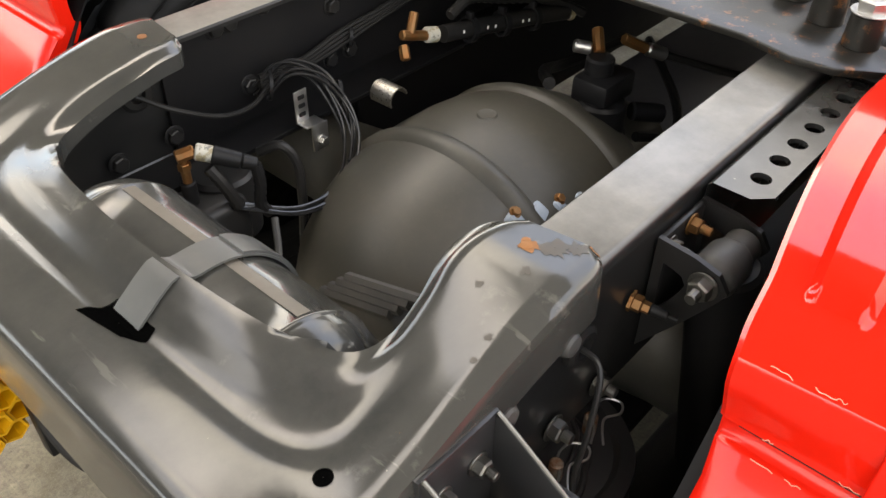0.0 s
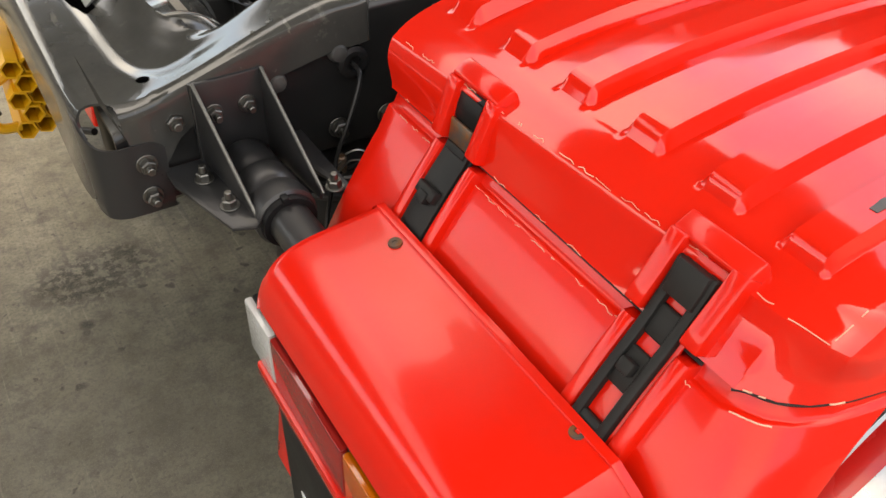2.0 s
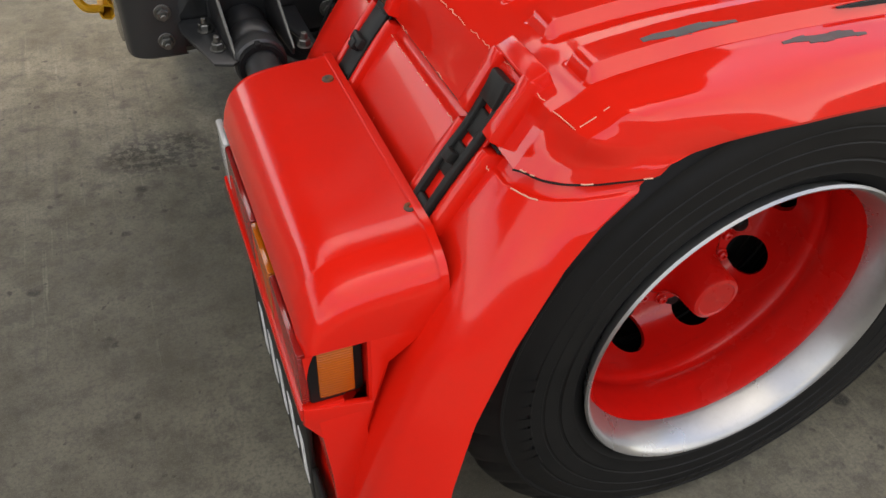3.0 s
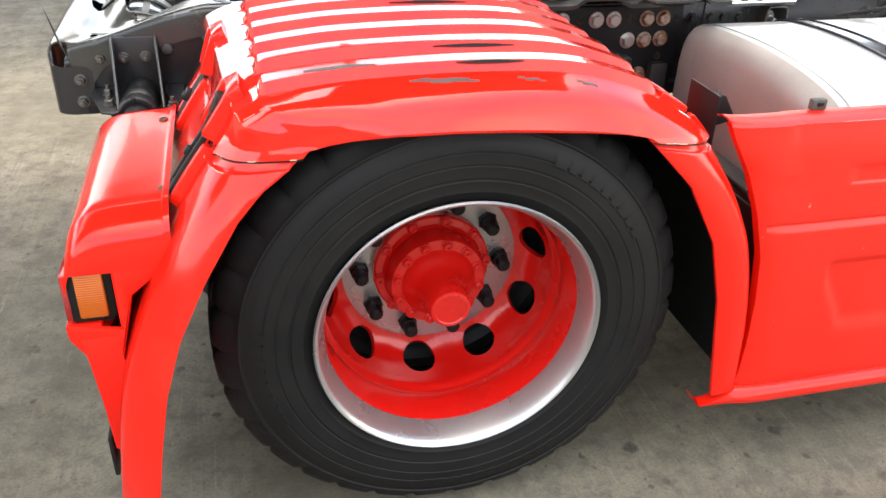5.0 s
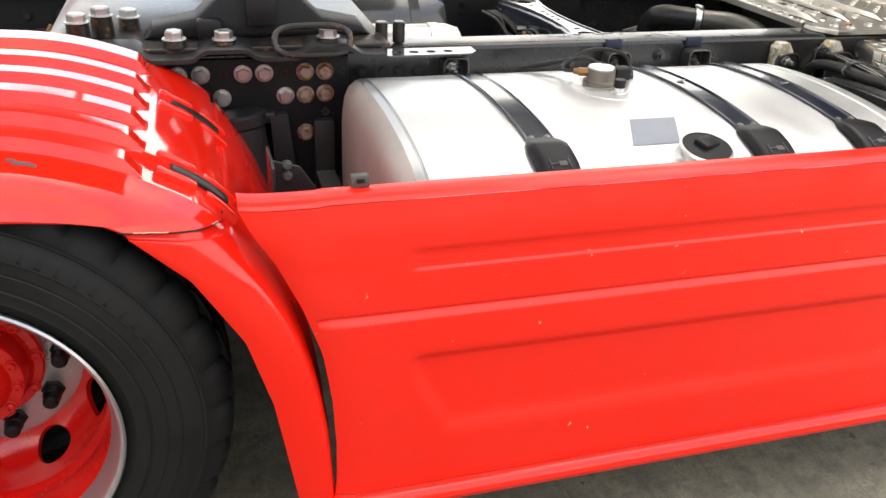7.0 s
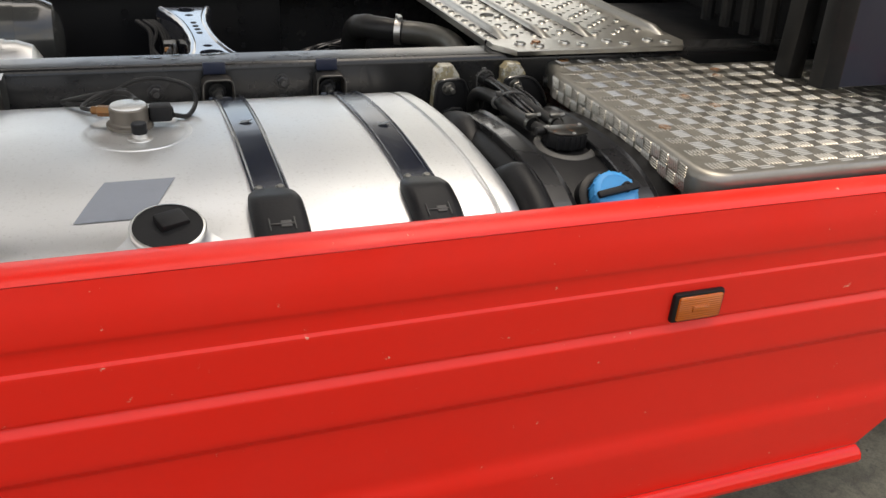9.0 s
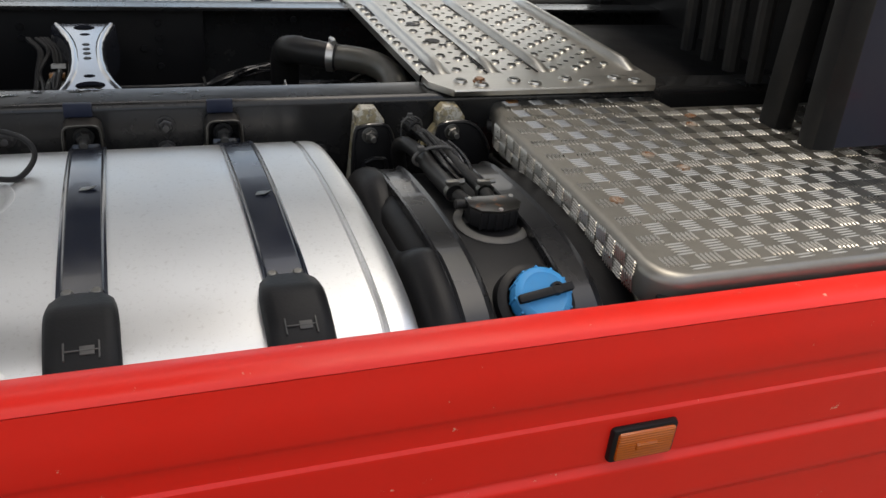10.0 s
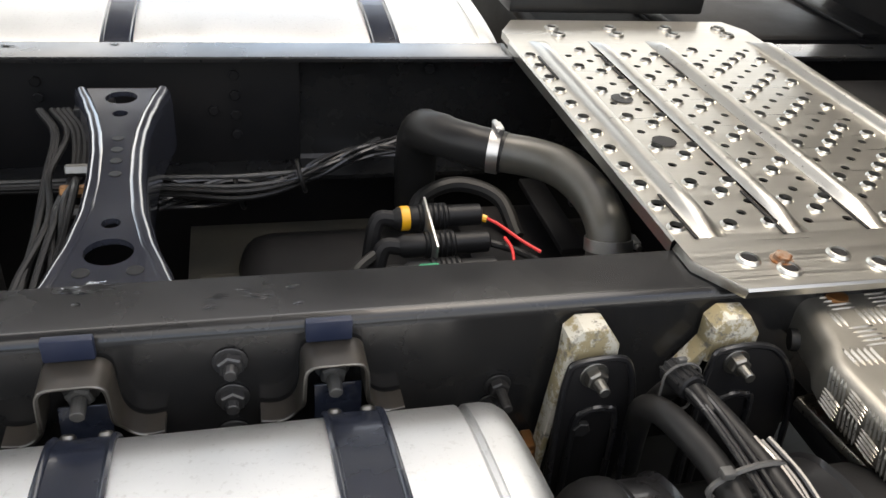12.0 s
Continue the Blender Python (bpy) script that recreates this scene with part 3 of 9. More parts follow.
def build_wheel(name, label, y_face, sign, parent_label, full=True):
    """Outer dished wheel: tyre, silver lip, red barrel with hand holes, hub and nuts. sign -1: near side of the truck."""
    wheel = thing(name, (0, y_face, 0.0), label, "truck wheel", "rear wheels")
    s = sign

    def Y(d):
        return y_face - s * d

    build_tyre("tyre", wheel, y_face, Y(0.30), TYRE)
    bm = bmesh.new()
    add_rev(bm, [(0.289, 0.035), (0.296, 0.018), (0.302, 0.008), (0.304, 0.002), (0.301, -0.002), (0.296, 0.001), (0.291, 0.010), (0.287, 0.020), (0.276, 0.050), (0.2745, 0.058)], (0, y_face, HUB.z), (0, -s, 0), 96)
    part("rim_lip", bm, ALU_RIM, wheel, "silver rim edge, wet and scuffed", 50.0)
    bm = bmesh.new()
    add_rev(bm, [(0.276, 0.056), (0.273, 0.066), (0.270, 0.090), (0.268, 0.112), (0.2665, 0.132), (0.2685, 0.138), (0.2695, 0.146), (0.2675, 0.154), (0.2635, 0.160), (0.2625, 0.174), (0.262, 0.19)], (0, y_face, HUB.z), (0, -s, 0), 96)
    part("barrel", bm, RED_WHEEL, wheel, "red painted rim well")
    # dished disc with ten hand holes
    disc = [(0.262, 0.19), (0.2605, 0.215), (0.256, 0.240), (0.246, 0.262), (0.226, 0.281), (0.206, 0.285)]

    def disc_at(t):
        k = min(int(t * (len(disc) - 1)), len(disc) - 2)
        f = t * (len(disc) - 1) - k
        return lerp(disc[k][0], disc[k + 1][0], f), lerp(disc[k][1], disc[k + 1][1], f)

    bm = bmesh.new()
    for h in range(10):
        mid = (h + 0.186) * math.tau / 10

        def at(u, v, mid=mid):
            if max(abs(u), abs(v)) < 0.999:
                u, v = u * 1.02, v * 1.36
            a = mid + u * math.pi / 10
            r, d = disc_at(0.5 + v * 0.5)
            p = polar(r, a, Y(d))
            return p, V(-math.sin(a) * 0.8, s * 0.6, -math.cos(a) * 0.8).normalized()

        add_holed(bm, at, 0.50, 28, 0.012, 0.0, 0.05)
    part("disc", bm, RED_WHEEL, wheel, "red wheel disc with ten hand holes", 40.0)
    bm = bmesh.new()
    add_rev(bm, [(0.208, 0.284), (0.203, 0.2835), (0.135, 0.2845)], (0, y_face, HUB.z), (0, -s, 0), 96)
    part("nut_ring", bm, ALU_RIM, wheel, "bare silver nut face")
    for k in range(10):
        a = k * math.tau / 10 + math.radians(90)
        c = polar(0.1675, a, Y(0.284))
        o = V(0, s, 0)
        bm = bmesh.new()
        add_rev(bm, [(0.024, 0), (0.024, 0.004), (0.0195, 0.006), (0.0195, 0.022)], c, o, 6, k)
        add_rev(bm, [(0.0185, 0.020), (0.0185, 0.026), (0.0165, 0.028), (0.0165, 0.040), (0.0155, 0.047), (0.011, 0.052), (0, 0.054)], c, o, 20)
        part("wheel_nut", bm, PLASTIC, wheel, "black plastic nut cap")
    bm = bmesh.new()
    add_rev(bm, [(0.137, 0.30), (0.137, 0.262), (0.133, 0.257), (0.118, 0.255), (0.112, 0.248), (0.110, 0.205), (0.107, 0.20), (0.085, 0.198), (0.080, 0.192), (0.072, 0.182), (0.062, 0.174), (0.054, 0.160), (0.047, 0.135), (0.0455, 0.095), (0.043, 0.090), (0.036, 0.088), (0.034, 0.0895), (0, 0.0895)], (0, y_face, HUB.z), (0, -s, 0), 64)
    hub = part("hub", bm, RED_WHEEL, wheel, "red painted hub with cap", 35.0)
    for n, rad, d, rr in ((12, 0.0965, 0.199, 0.0095), (10, 0.126, 0.256, 0.0105)):
        for k in range(n):
            a = (k + 0.35) * math.tau / n
            bm = bmesh.new()
            p = polar(rad, a, Y(d))
            add_cyl(bm, p, p + V(0, s * 0.004, 0), rr * 1.35, None, 14, 0.001)
            add_rev(bm, [(rr, 0.003), (rr, 0.010), (rr * 0.8, 0.012), (rr * 0.45, 0.012), (rr * 0.4, 0.008), (0, 0.008)], p, (0, s, 0), 12)
            sub("hub_bolt", bm, RED_WHEEL, hub)
    return wheel


def refit(wheel, k, dx, dz):
    """Scales a wheel about its axle, shifts it and flattens the tyre where it stands."""
    m = Matrix.Translation(HUB + V(dx, 0, dz)) @ Matrix.Diagonal((k, 1, k, 1)) @ Matrix.Translation(-HUB)
    for o in wheel.children_recursive:
        if o.data.users == 1 or True:
            o.data.transform(m)
            for v in o.data.vertices:
                v.co.z = max(v.co.z, 0.0005)


def sidewall_marks(wheel, y_face):
    """Unreadable raised lettering on the sidewall, as plain bars, and wear bars at the shoulder."""
    for start, n in ((0.45, 9), (2.55, 11), (4.3, 8)):
        for k in range(n):
            a = start + k * 0.075
            w = 0.020 if k % 3 else 0.028
            bm = bmesh.new()
            rows = []
            for r, d in ((0.398, 0.0002), (0.400, -0.0012), (0.424, 0.0035), (0.426, 0.0052)):
                rows.append([polar(r, a + q * w / 0.41, y_face + d) for q in (-0.5, 0.0, 0.5)])
            add_loft(bm, rows)
            part("raised_bar", bm, TYRE, wheel)


near_wheel = build_wheel("wheel", "dusty black truck tyre on a red dished rim with silver edge", -1.238, -1, "")
inner = thing("inner_wheel", (0, -0.9, 0), "black inner twin tyre in the shade behind the outer wheel", "truck wheel", "rear wheels")
build_tyre("tyre", inner, -0.905, -0.62, TYRE)
far_inner = thing("inner_wheel", (0, 0.9, 0), "black inner twin tyre on the far side", "truck wheel", "rear wheels")
build_tyre("tyre", far_inner, 0.905, 0.62, TYRE)
bm = bmesh.new()
add_rev(bm, [(0.30, 0.0), (0.26, 0.02), (0.25, 0.10), (0.10, 0.12), (0.10, 0.2), (0, 0.2)], (0, -0.88, HUB.z), (0, 1, 0), 48)
part("rim", bm, BLACK, inner)
bm = bmesh.new()
add_rev(bm, [(0.30, 0.0), (0.26, 0.02), (0.25, 0.10), (0.10, 0.12), (0.10, 0.2), (0, 0.2)], (0, 0.88, HUB.z), (0, -1, 0), 48)
part("rim", bm, BLACK, far_inner)
far_wheel = build_wheel("wheel", "black truck tyre on the truck's far side", 1.238, 1, "")
sidewall_marks(near_wheel, -1.238)
for w in (near_wheel, inner, far_wheel, far_inner):
    refit(w, 0.966, 0.022, -0.008)

# front wheel, far ahead under the cab
front = thing("front_wheel", (3.62, -1.0, 0), "black front tyre in the shade under the cab", "truck wheel")
build_tyre("tyre", front, -1.06, -0.76, TYRE)
bm = bmesh.new()
add_rev(bm, [(0.30, 0.0), (0.285, 0.03), (0.27, 0.10), (0.17, 0.06), (0.12, 0.02), (0.08, 0.0), (0, 0.0)], (0, -1.04, HUB.z), (0, 1, 0), 48)
part("rim", bm, BLACK, front)
refit(front, 0.966, 3.62, -0.008)

# ---- red mudguard over the wheels ----
SKIN = [(-0.662, 0.24), (-0.640, 0.40), (-0.604, 0.54), (-0.561, 0.645), (-0.520, 0.725), (-0.482, 0.789), (-0.448, 0.840), (-0.418, 0.881), (-0.407, 0.906), (-0.398, 0.930), (-0.3905, 0.9505), (-0.3868, 0.9545), (-0.365, 0.9655), (-0.335, 0.9775), (-0.27, 0.989), (-0.15, 1.000), (0.05, 1.003), (0.21, 0.993), (0.33, 0.962), (0.42, 0.92), (0.505, 0.86), (0.588, 0.745), (0.648, 0.59), (0.680, 0.42), (0.690, 0.24)]
_line = smooth_path([V(x, 0, z) for x, z in SKIN], 12)
_len = [0.0]
for a, b in zip(_line, _line[1:]):
    _len.append(_len[-1] + (b - a).length)
SKIN_LENGTH = _len[-1]


def skin(s):
    """A point of the mudguard's outer line at arc length s, its tangent and its outward normal."""
    s = min(max(s, 0.0), SKIN_LENGTH - 1e-6)
    k = max(i for i in range(len(_len) - 1) if _len[i] <= s)
    f = (s - _len[k]) / (_len[k + 1] - _len[k])
    a, b = _line[max(k - 1, 0)], _line[min(k + 2, len(_line) - 1)]
    t = (b - a).normalized()
    return _line[k].lerp(_line[k + 1], f), t, V(-t.z, 0, t.x)


def wide(s):
    """A softened point of the line and its outward normal, for the hanging side."""
    a, b = skin(s - 0.13)[0], skin(s + 0.13)[0]
    t = (b - a).normalized()
    n = V(-t.z, 0, t.x)
    p = skin(s)[0]
    return p, p.lerp((skin(s - 0.07)[0] + skin(s + 0.07)[0] + p) / 3, 0.8), n


def skin_s(x):
    return next(l for p, l in zip(_line, _len) if p.x >= x)


S_REAR, S_FRONT, S_LATCH, S_FOLD = skin_s(-0.416), skin_s(0.508), skin_s(0.475), skin_s(-0.3885)
RIBS = [-0.632, -0.742, -0.852, -0.961, -1.069, -1.166]


def warp(s, y):
    """The fold runs slightly askew across the mudguard."""
    return V(-0.062 * (y + 0.95) * smoothstep(S_REAR - 0.01, S_REAR + 0.06, s) * (1 - smoothstep(S_FOLD + 0.02, S_FOLD + 0.075, s)), 0, 0)


def rib(y, x):
    h = 0.0
    for c in RIBS:
        h = max(h, min(max((0.0275 - abs(y - c)) / 0.0085, 0), 1))
    return h * min(max((x + 0.336) / 0.015, 0), 1) * (1 - min(max((x - 0.365) / 0.03, 0), 1))


RIB_YS = sorted({round(c + d, 4) for c in RIBS for d in (-0.030, -0.0275, -0.0255, -0.021, -0.019, -0.016, 0.0, 0.016, 0.019, 0.021, 0.0255, 0.0275, 0.030)} | {-0.575, -0.59, -0.687, -0.797, -0.906, -1.015, -1.118}, reverse=True)


def between(table, v):
    """Linear look-up in a short table of pairs."""
    for (a, p), (b, q) in zip(table, table[1:]):
        if v <= b:
            return lerp(p, q, min(max((v - a) / (b - a), 0.0), 1.0))
    return table[-1][1]


# the side's lower edge: its height along the top, and how far it reaches at each height in front and behind
EDGE_TOP = [(-0.272, 0.901), (-0.262, 0.913), (-0.19, 0.922), (-0.116, 0.926), (-0.02, 0.924), (0.077, 0.918), (0.23, 0.906), (0.294, 0.899), (0.338, 0.890), (0.356, 0.880)]
EDGE_REAR = [(0.24, -0.578), (0.30, -0.566), (0.40, -0.550), (0.50, -0.530), (0.60, -0.497), (0.70, -0.446), (0.80, -0.384), (0.846, -0.343), (0.885, -0.290), (0.901, -0.272)]
EDGE_FRONT = [(0.24, 0.612), (0.504, 0.571), (0.645, 0.531), (0.778, 0.454), (0.866, 0.366), (0.880, 0.352)]
ROUND_EDGE = ((0.06, -1.203), (0.14, -1.2215), (0.28, -1.238), (0.50, -1.251), (0.74, -1.258), (0.94, -1.263), (1.0, -1.261), (1.01, -1.254), (0.96, -1.248))
TIGHT_EDGE = ((0.02, -1.205), (0.05, -1.232), (0.11, -1.246), (0.22, -1.252), (0.55, -1.256), (0.93, -1.258), (0.99, -1.256), (1.0, -1.250), (0.96, -1.244))


def guard_section(s, lift, piece, side):
    """Points across the mudguard at one place of its line, from the inner to the outer edge."""
    p, t, n = skin(s)
    ribs = piece == "top"
    ys = RIB_YS if ribs else [-0.575 - 0.615 * k / 20 for k in range(21)]
    out = []
    u = min(max((p.x + 0.45) / 0.47, 0.0), 1.0)
    shift = -0.026 + 0.081 * (1 - (1 - u) ** 1.6)

    def inward(y):
        """The inner edge sits further out at the rear than on top."""
        return y + shift * smoothstep(-0.70, -0.575, y)

    lip = [(0.030, -0.570), (0.004, -0.570)]
    for d, y in lip:
        y = inward(y)
        out.append(p + n * (lift - d) + V(0, y * -side, 0) + warp(s, y))
    for y in ys:
        z = 0.019 * rib(y, p.x) if ribs else 0.0
        z -= 0.006 * smoothstep(-1.08, -1.15, y)
        out.append(p + n * (lift + z) + V(0, inward(y) * -side, 0) + warp(s, y))
    if ribs:
        x = lerp(-0.272, 0.356, (s - S_REAR) / (S_FRONT - S_REAR))
        edge = V(x, 0, between(EDGE_TOP, x))
    elif piece == "rear":
        z = lerp(0.24, 0.901, (p.z - 0.24) / (skin(S_REAR)[0].z - 0.24))
        edge = V(between(EDGE_REAR, z), 0, z)
    else:
        z = lerp(0.24, 0.880, (p.z - 0.24) / (skin(S_FRONT)[0].z - 0.24))
        edge = V(between(EDGE_FRONT, z), 0, z)
    low = smoothstep(0.86, 0.62, p.z)
    if ribs:
        low = max(low, smoothstep(S_REAR + 0.015, S_FOLD, s) * (1 - smoothstep(-0.33, -0.14, p.x)))
    flare = -0.11 * min(max((0.90 - edge.z) / 0.6, 0.0), 1.0) * smoothstep(0.1, -0.2, p.x) - 0.012 * (1 - smoothstep(-0.2, 0.15, edge.x))
    start = p + n * (lift - 0.006) + warp(s, -1.2)
    for (f0, y0), (f1, y1) in zip(ROUND_EDGE, TIGHT_EDGE):
        f, y = lerp(f0, f1, low), lerp(y0, y1, low)
        out.append(start.lerp(edge, f) + V(0, (y + flare * (0.3 + 0.7 * min(f, 1.0)) * min(f / 0.1, 1.0) - lift * min(f, 1.0)) * -side, 0))
    return out


def guard_surface(s, y, up=0.0):
    """A point on the near mudguard's ribbed top, seen from above."""
    row = guard_section(s, 0.0055, "top", -1)[1:-3]
    for a, b in zip(row, row[1:]):
        if b.y <= y <= a.y:
            return a.lerp(b, (a.y - y) / max(a.y - b.y, 1e-6)) + skin(s)[2] * up
    return row[-1]


def guard_piece(name, parent, s0, s1, steps, lift, piece, side, material, label=""):
    bm = bmesh.new()
    rows = []
    stops = [lerp(s0, s1, k / steps) for k in range(steps + 1)]
    if piece == "top":
        breaks = [skin_s(x) for x in (-0.336, -0.321, 0.365, 0.395)]
        stops = sorted([q for q in stops if min(abs(q - b) for b in breaks) > 0.002] + breaks)
    else:
        edge, way = (S_REAR, -1) if piece == "rear" else (S_FRONT, 1)
        stops = sorted(stops + [edge + way * d for d in (0.0185, 0.0205, 0.0225, 0.0245)])
    for s in stops:
        sunk = 0.0
        if piece != "top":
            sunk = 0.006 * (1 - smoothstep(0.019, 0.024, S_REAR - s if piece == "rear" else s - S_FRONT))
        rows.append(guard_section(s, lift - sunk, piece, side))
    add_loft(bm, rows)
    thicken(bm, 0.004)
    return part(name, bm, material, parent, label, 33.0 if piece == "top" else 42.0)


def build_guard(side):
    g = thing("mudguard", (0, side * 0.92, 0.24), "glossy red plastic mudguard with raised ribs and black scuffs", "mudguard", "rear mudguards")
    guard_piece("top_section", g, S_REAR, S_FRONT, 170, 0.0055, "top", side, RED_SCUFF, "ribbed glossy red top with scrapes")
    guard_piece("rear_section", g, 0.0, S_REAR + 0.010, 60, 0.0, "rear", side, RED)
    guard_piece("front_section", g, S_FRONT - 0.010, SKIN_LENGTH, 60, 0.0, "front", side, RED)
    # black sheet a little below the red skin
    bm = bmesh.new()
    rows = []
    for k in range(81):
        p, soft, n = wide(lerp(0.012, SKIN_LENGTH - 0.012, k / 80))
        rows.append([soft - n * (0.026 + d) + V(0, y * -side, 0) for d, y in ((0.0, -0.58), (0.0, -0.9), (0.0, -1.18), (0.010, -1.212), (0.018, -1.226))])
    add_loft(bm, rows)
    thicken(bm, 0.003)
    part("inner_liner", bm, BLACK, g, "black inner side")
    return g


near_guard = build_guard(-1)
far_guard = build_guard(1)


# bare chipped paint along the fold and the joints
wear = random.Random(5)
for s_line, up, y_from, y_to, n in ((S_FOLD + 0.002, 0.0058, -0.60, -1.18, 18), (S_REAR - 0.0250, 0.0003, -0.62, -1.18, 17), (S_REAR + 0.0008, 0.0060, -0.60, -1.17, 8)):
    for k in range(n):
        a = lerp(y_from, y_to, (k + wear.uniform(0, 0.5)) / n)
        b = a - wear.uniform(0.004, 0.026)
        pts = []
        for q in range(5):
            p, t, nn = skin(s_line + wear.uniform(-0.0016, 0.0016))
            pts.append(p + nn * up + V(0, lerp(a, b, q / 4), 0) + warp(s_line, a))
        bm = bmesh.new()
        add_tube(bm, pts, wear.uniform(0.0003, 0.0006), 5, 2)
        part("chipped_edge", bm, CHIPPED, near_guard, "bare chipped paint")


# black tubes stand for the shaded gap in each joint
for s_line in (S_REAR - 0.0022, S_FRONT + 0.0022):
    bm = bmesh.new()
    p, t, nn = skin(s_line)
    add_tube(bm, [p - nn * 0.0012 + V(0, lerp(-0.605, -1.16, q / 6), 0) for q in range(7)], 0.0022, 6, 1)
    part("joint_seal", bm, RUBBER, near_guard, "black line for the shade in the joint gap")


# chipped and scraped paint along the level side seams
for s_line, piece, lift, cuts in ((S_REAR, "top", 0.0055, ((0.10, 0.17), (0.20, 0.24), (0.50, 0.56), (0.80, 0.85))), (S_FRONT, "top", 0.0055, ((0.12, 0.24), (0.6, 0.8))), (S_REAR - 0.024, "rear", 0.0, ((0.12, 0.34),))):
    edge = smooth_path(guard_section(s_line, lift, piece, -1)[-10:-2], 8)
    for a, b in cuts:
        bm = bmesh.new()
        run = edge[int(a * (len(edge) - 1)):int(b * (len(edge) - 1)) + 1]
        add_tube(bm, [p + V(0, -0.0003, wear.uniform(-0.0006, 0.0004)) for p in run], 0.0009, 5, 1)
        part("chipped_edge", bm, CHIPPED, near_guard, "bare chipped paint")
    # dark tube for the seam's shaded gap; on the rear run a scrape
    bm = bmesh.new()
    low = [p + V(0, 0.0022, -0.0028) for p in edge]
    add_tube(bm, low if lift else low[int(len(low) * 0.62):-8], 0.0014 if lift else 0.0026, 6, 1)
    part("joint_seal", bm, RUBBER, near_guard, "dark gap along the side seam" if lift else "black scrape below the seam")
# chips where the fold turns the corner and runs forward along the side
turned = [guard_section(S_FOLD + 0.001, 0.0055, "top", -1)[q] + V(-0.0004, 0, 0.0004) for q in (-10, -9, -8)]
forward = [guard_section(skin_s(x), 0.0055, "top", -1)[-8] + V(0, -0.0003, 0.0004) for x in (-0.384, -0.374, -0.364, -0.352, -0.340)]
for run in (turned, forward[:3], forward[3:]):
    bm = bmesh.new()
    add_tube(bm, run, 0.0006, 5, 3)
    part("chipped_edge", bm, CHIPPED, near_guard, "bare chipped paint")
# grey scrapes on the outer ribs and the shoulder
for x0, x1, y, w in ((-0.262, -0.150, -1.176, 0.0085), (-0.09, 0.022, -1.211, 0.006), (0.215, 0.262, -1.214, 0.004), (0.10, 0.15, -1.213, 0.003)):
    rows = []
    n = 16
    for k in range(n + 1):
        x = lerp(x0, x1, k / n)
        h = w * math.sin(math.pi * (0.04 + 0.92 * k / n)) ** 0.6 * wear.uniform(0.82, 1.05)
        mid = y + 0.0015 * math.sin(k * 0.7) - 0.006 * (k / n - 0.5)
        rows.append([guard_surface(skin_s(x), mid + h * q, u) for q, u in ((1.0, 0.0009), (0.4, 0.0009), (-0.3, 0.0009), (-1.0, 0.0009), (-1.0, -0.0012), (-0.3, -0.0012), (0.4, -0.0012), (1.0, -0.0012))])
    bm = bmesh.new()
    add_loft(bm, rows, closed=True, caps=True)
    part("scrape", bm, SCRAPE, near_guard, "dull grey scrape through the paint")
# black sheet added so the gap between mudguard and skirt stays dark
bm = bmesh.new()
add_box(bm, (0.735, -0.88, 0.42), (0.006, 0.66, 0.40), 0.002)
part("splash_plate", bm, BLACK, near_guard, "black plate added to darken the gap by the skirt")


def on_guard(s, y, up=0.0):
    """Place and turn on the mudguard's skin: x of the turn runs down the slope, y across, z outward."""
    p, t, n = skin(s)
    turn = Matrix((t, V(0, 1, 0), n)).transposed()
    return p + n * up + V(0, y, 0) + warp(s, y), turn


def slope_bar(name, parent, material, y0, y1, s0, s1, low, high, bevel=0.004, label="", taper=0.0, straight=False):
    """A bar that follows the mudguard's line between two places, from low to high over the skin, with eased edges."""
    if s0 > s1:
        s0, s1 = s1, s0
    b = min(bevel, (s1 - s0) * 0.3, abs(y1 - y0) * 0.3, (high - low) * 0.45)
    ease = max(taper, b)
    n = max(2, int((s1 - s0) / 0.014))
    stations = [(s0, high - max(b, (high - low) * 0.6 if taper else b)), (s0 + ease * 0.4, high - b * 0.35)]
    stations += [(lerp(s0 + ease, s1 - ease, k / n), high) for k in range(n + 1)]
    stations += [(s1 - ease * 0.4, high - b * 0.35), (s1, high - max(b, (high - low) * 0.6 if taper else b))]
    rows = []
    a, b_end = skin(s0)[0] + warp(s0, (y0 + y1) / 2), skin(s1)[0] + warp(s1, (y0 + y1) / 2)
    along = (b_end - a).normalized()
    for q, h in stations:
        p, t, m = skin(q)
        if straight:
            p, m = a.lerp(b_end, (q - s0) / (s1 - s0)) - warp(q, (y0 + y1) / 2), V(-along.z, 0, along.x)
        rows.append([p + m * z + V(0, y, 0) + warp(q, (y0 + y1) / 2) for y, z in ((y0, low), (y0, h - b), (y0 + b * 0.35, h - b * 0.35), (y0 + b, h), (y1 - b, h), (y1 - b * 0.35, h - b * 0.35), (y1, h - b), (y1, low))])
    bm = bmesh.new()
    add_loft(bm, rows, closed=True, caps=True)
    return part(name, bm, material, parent, label)


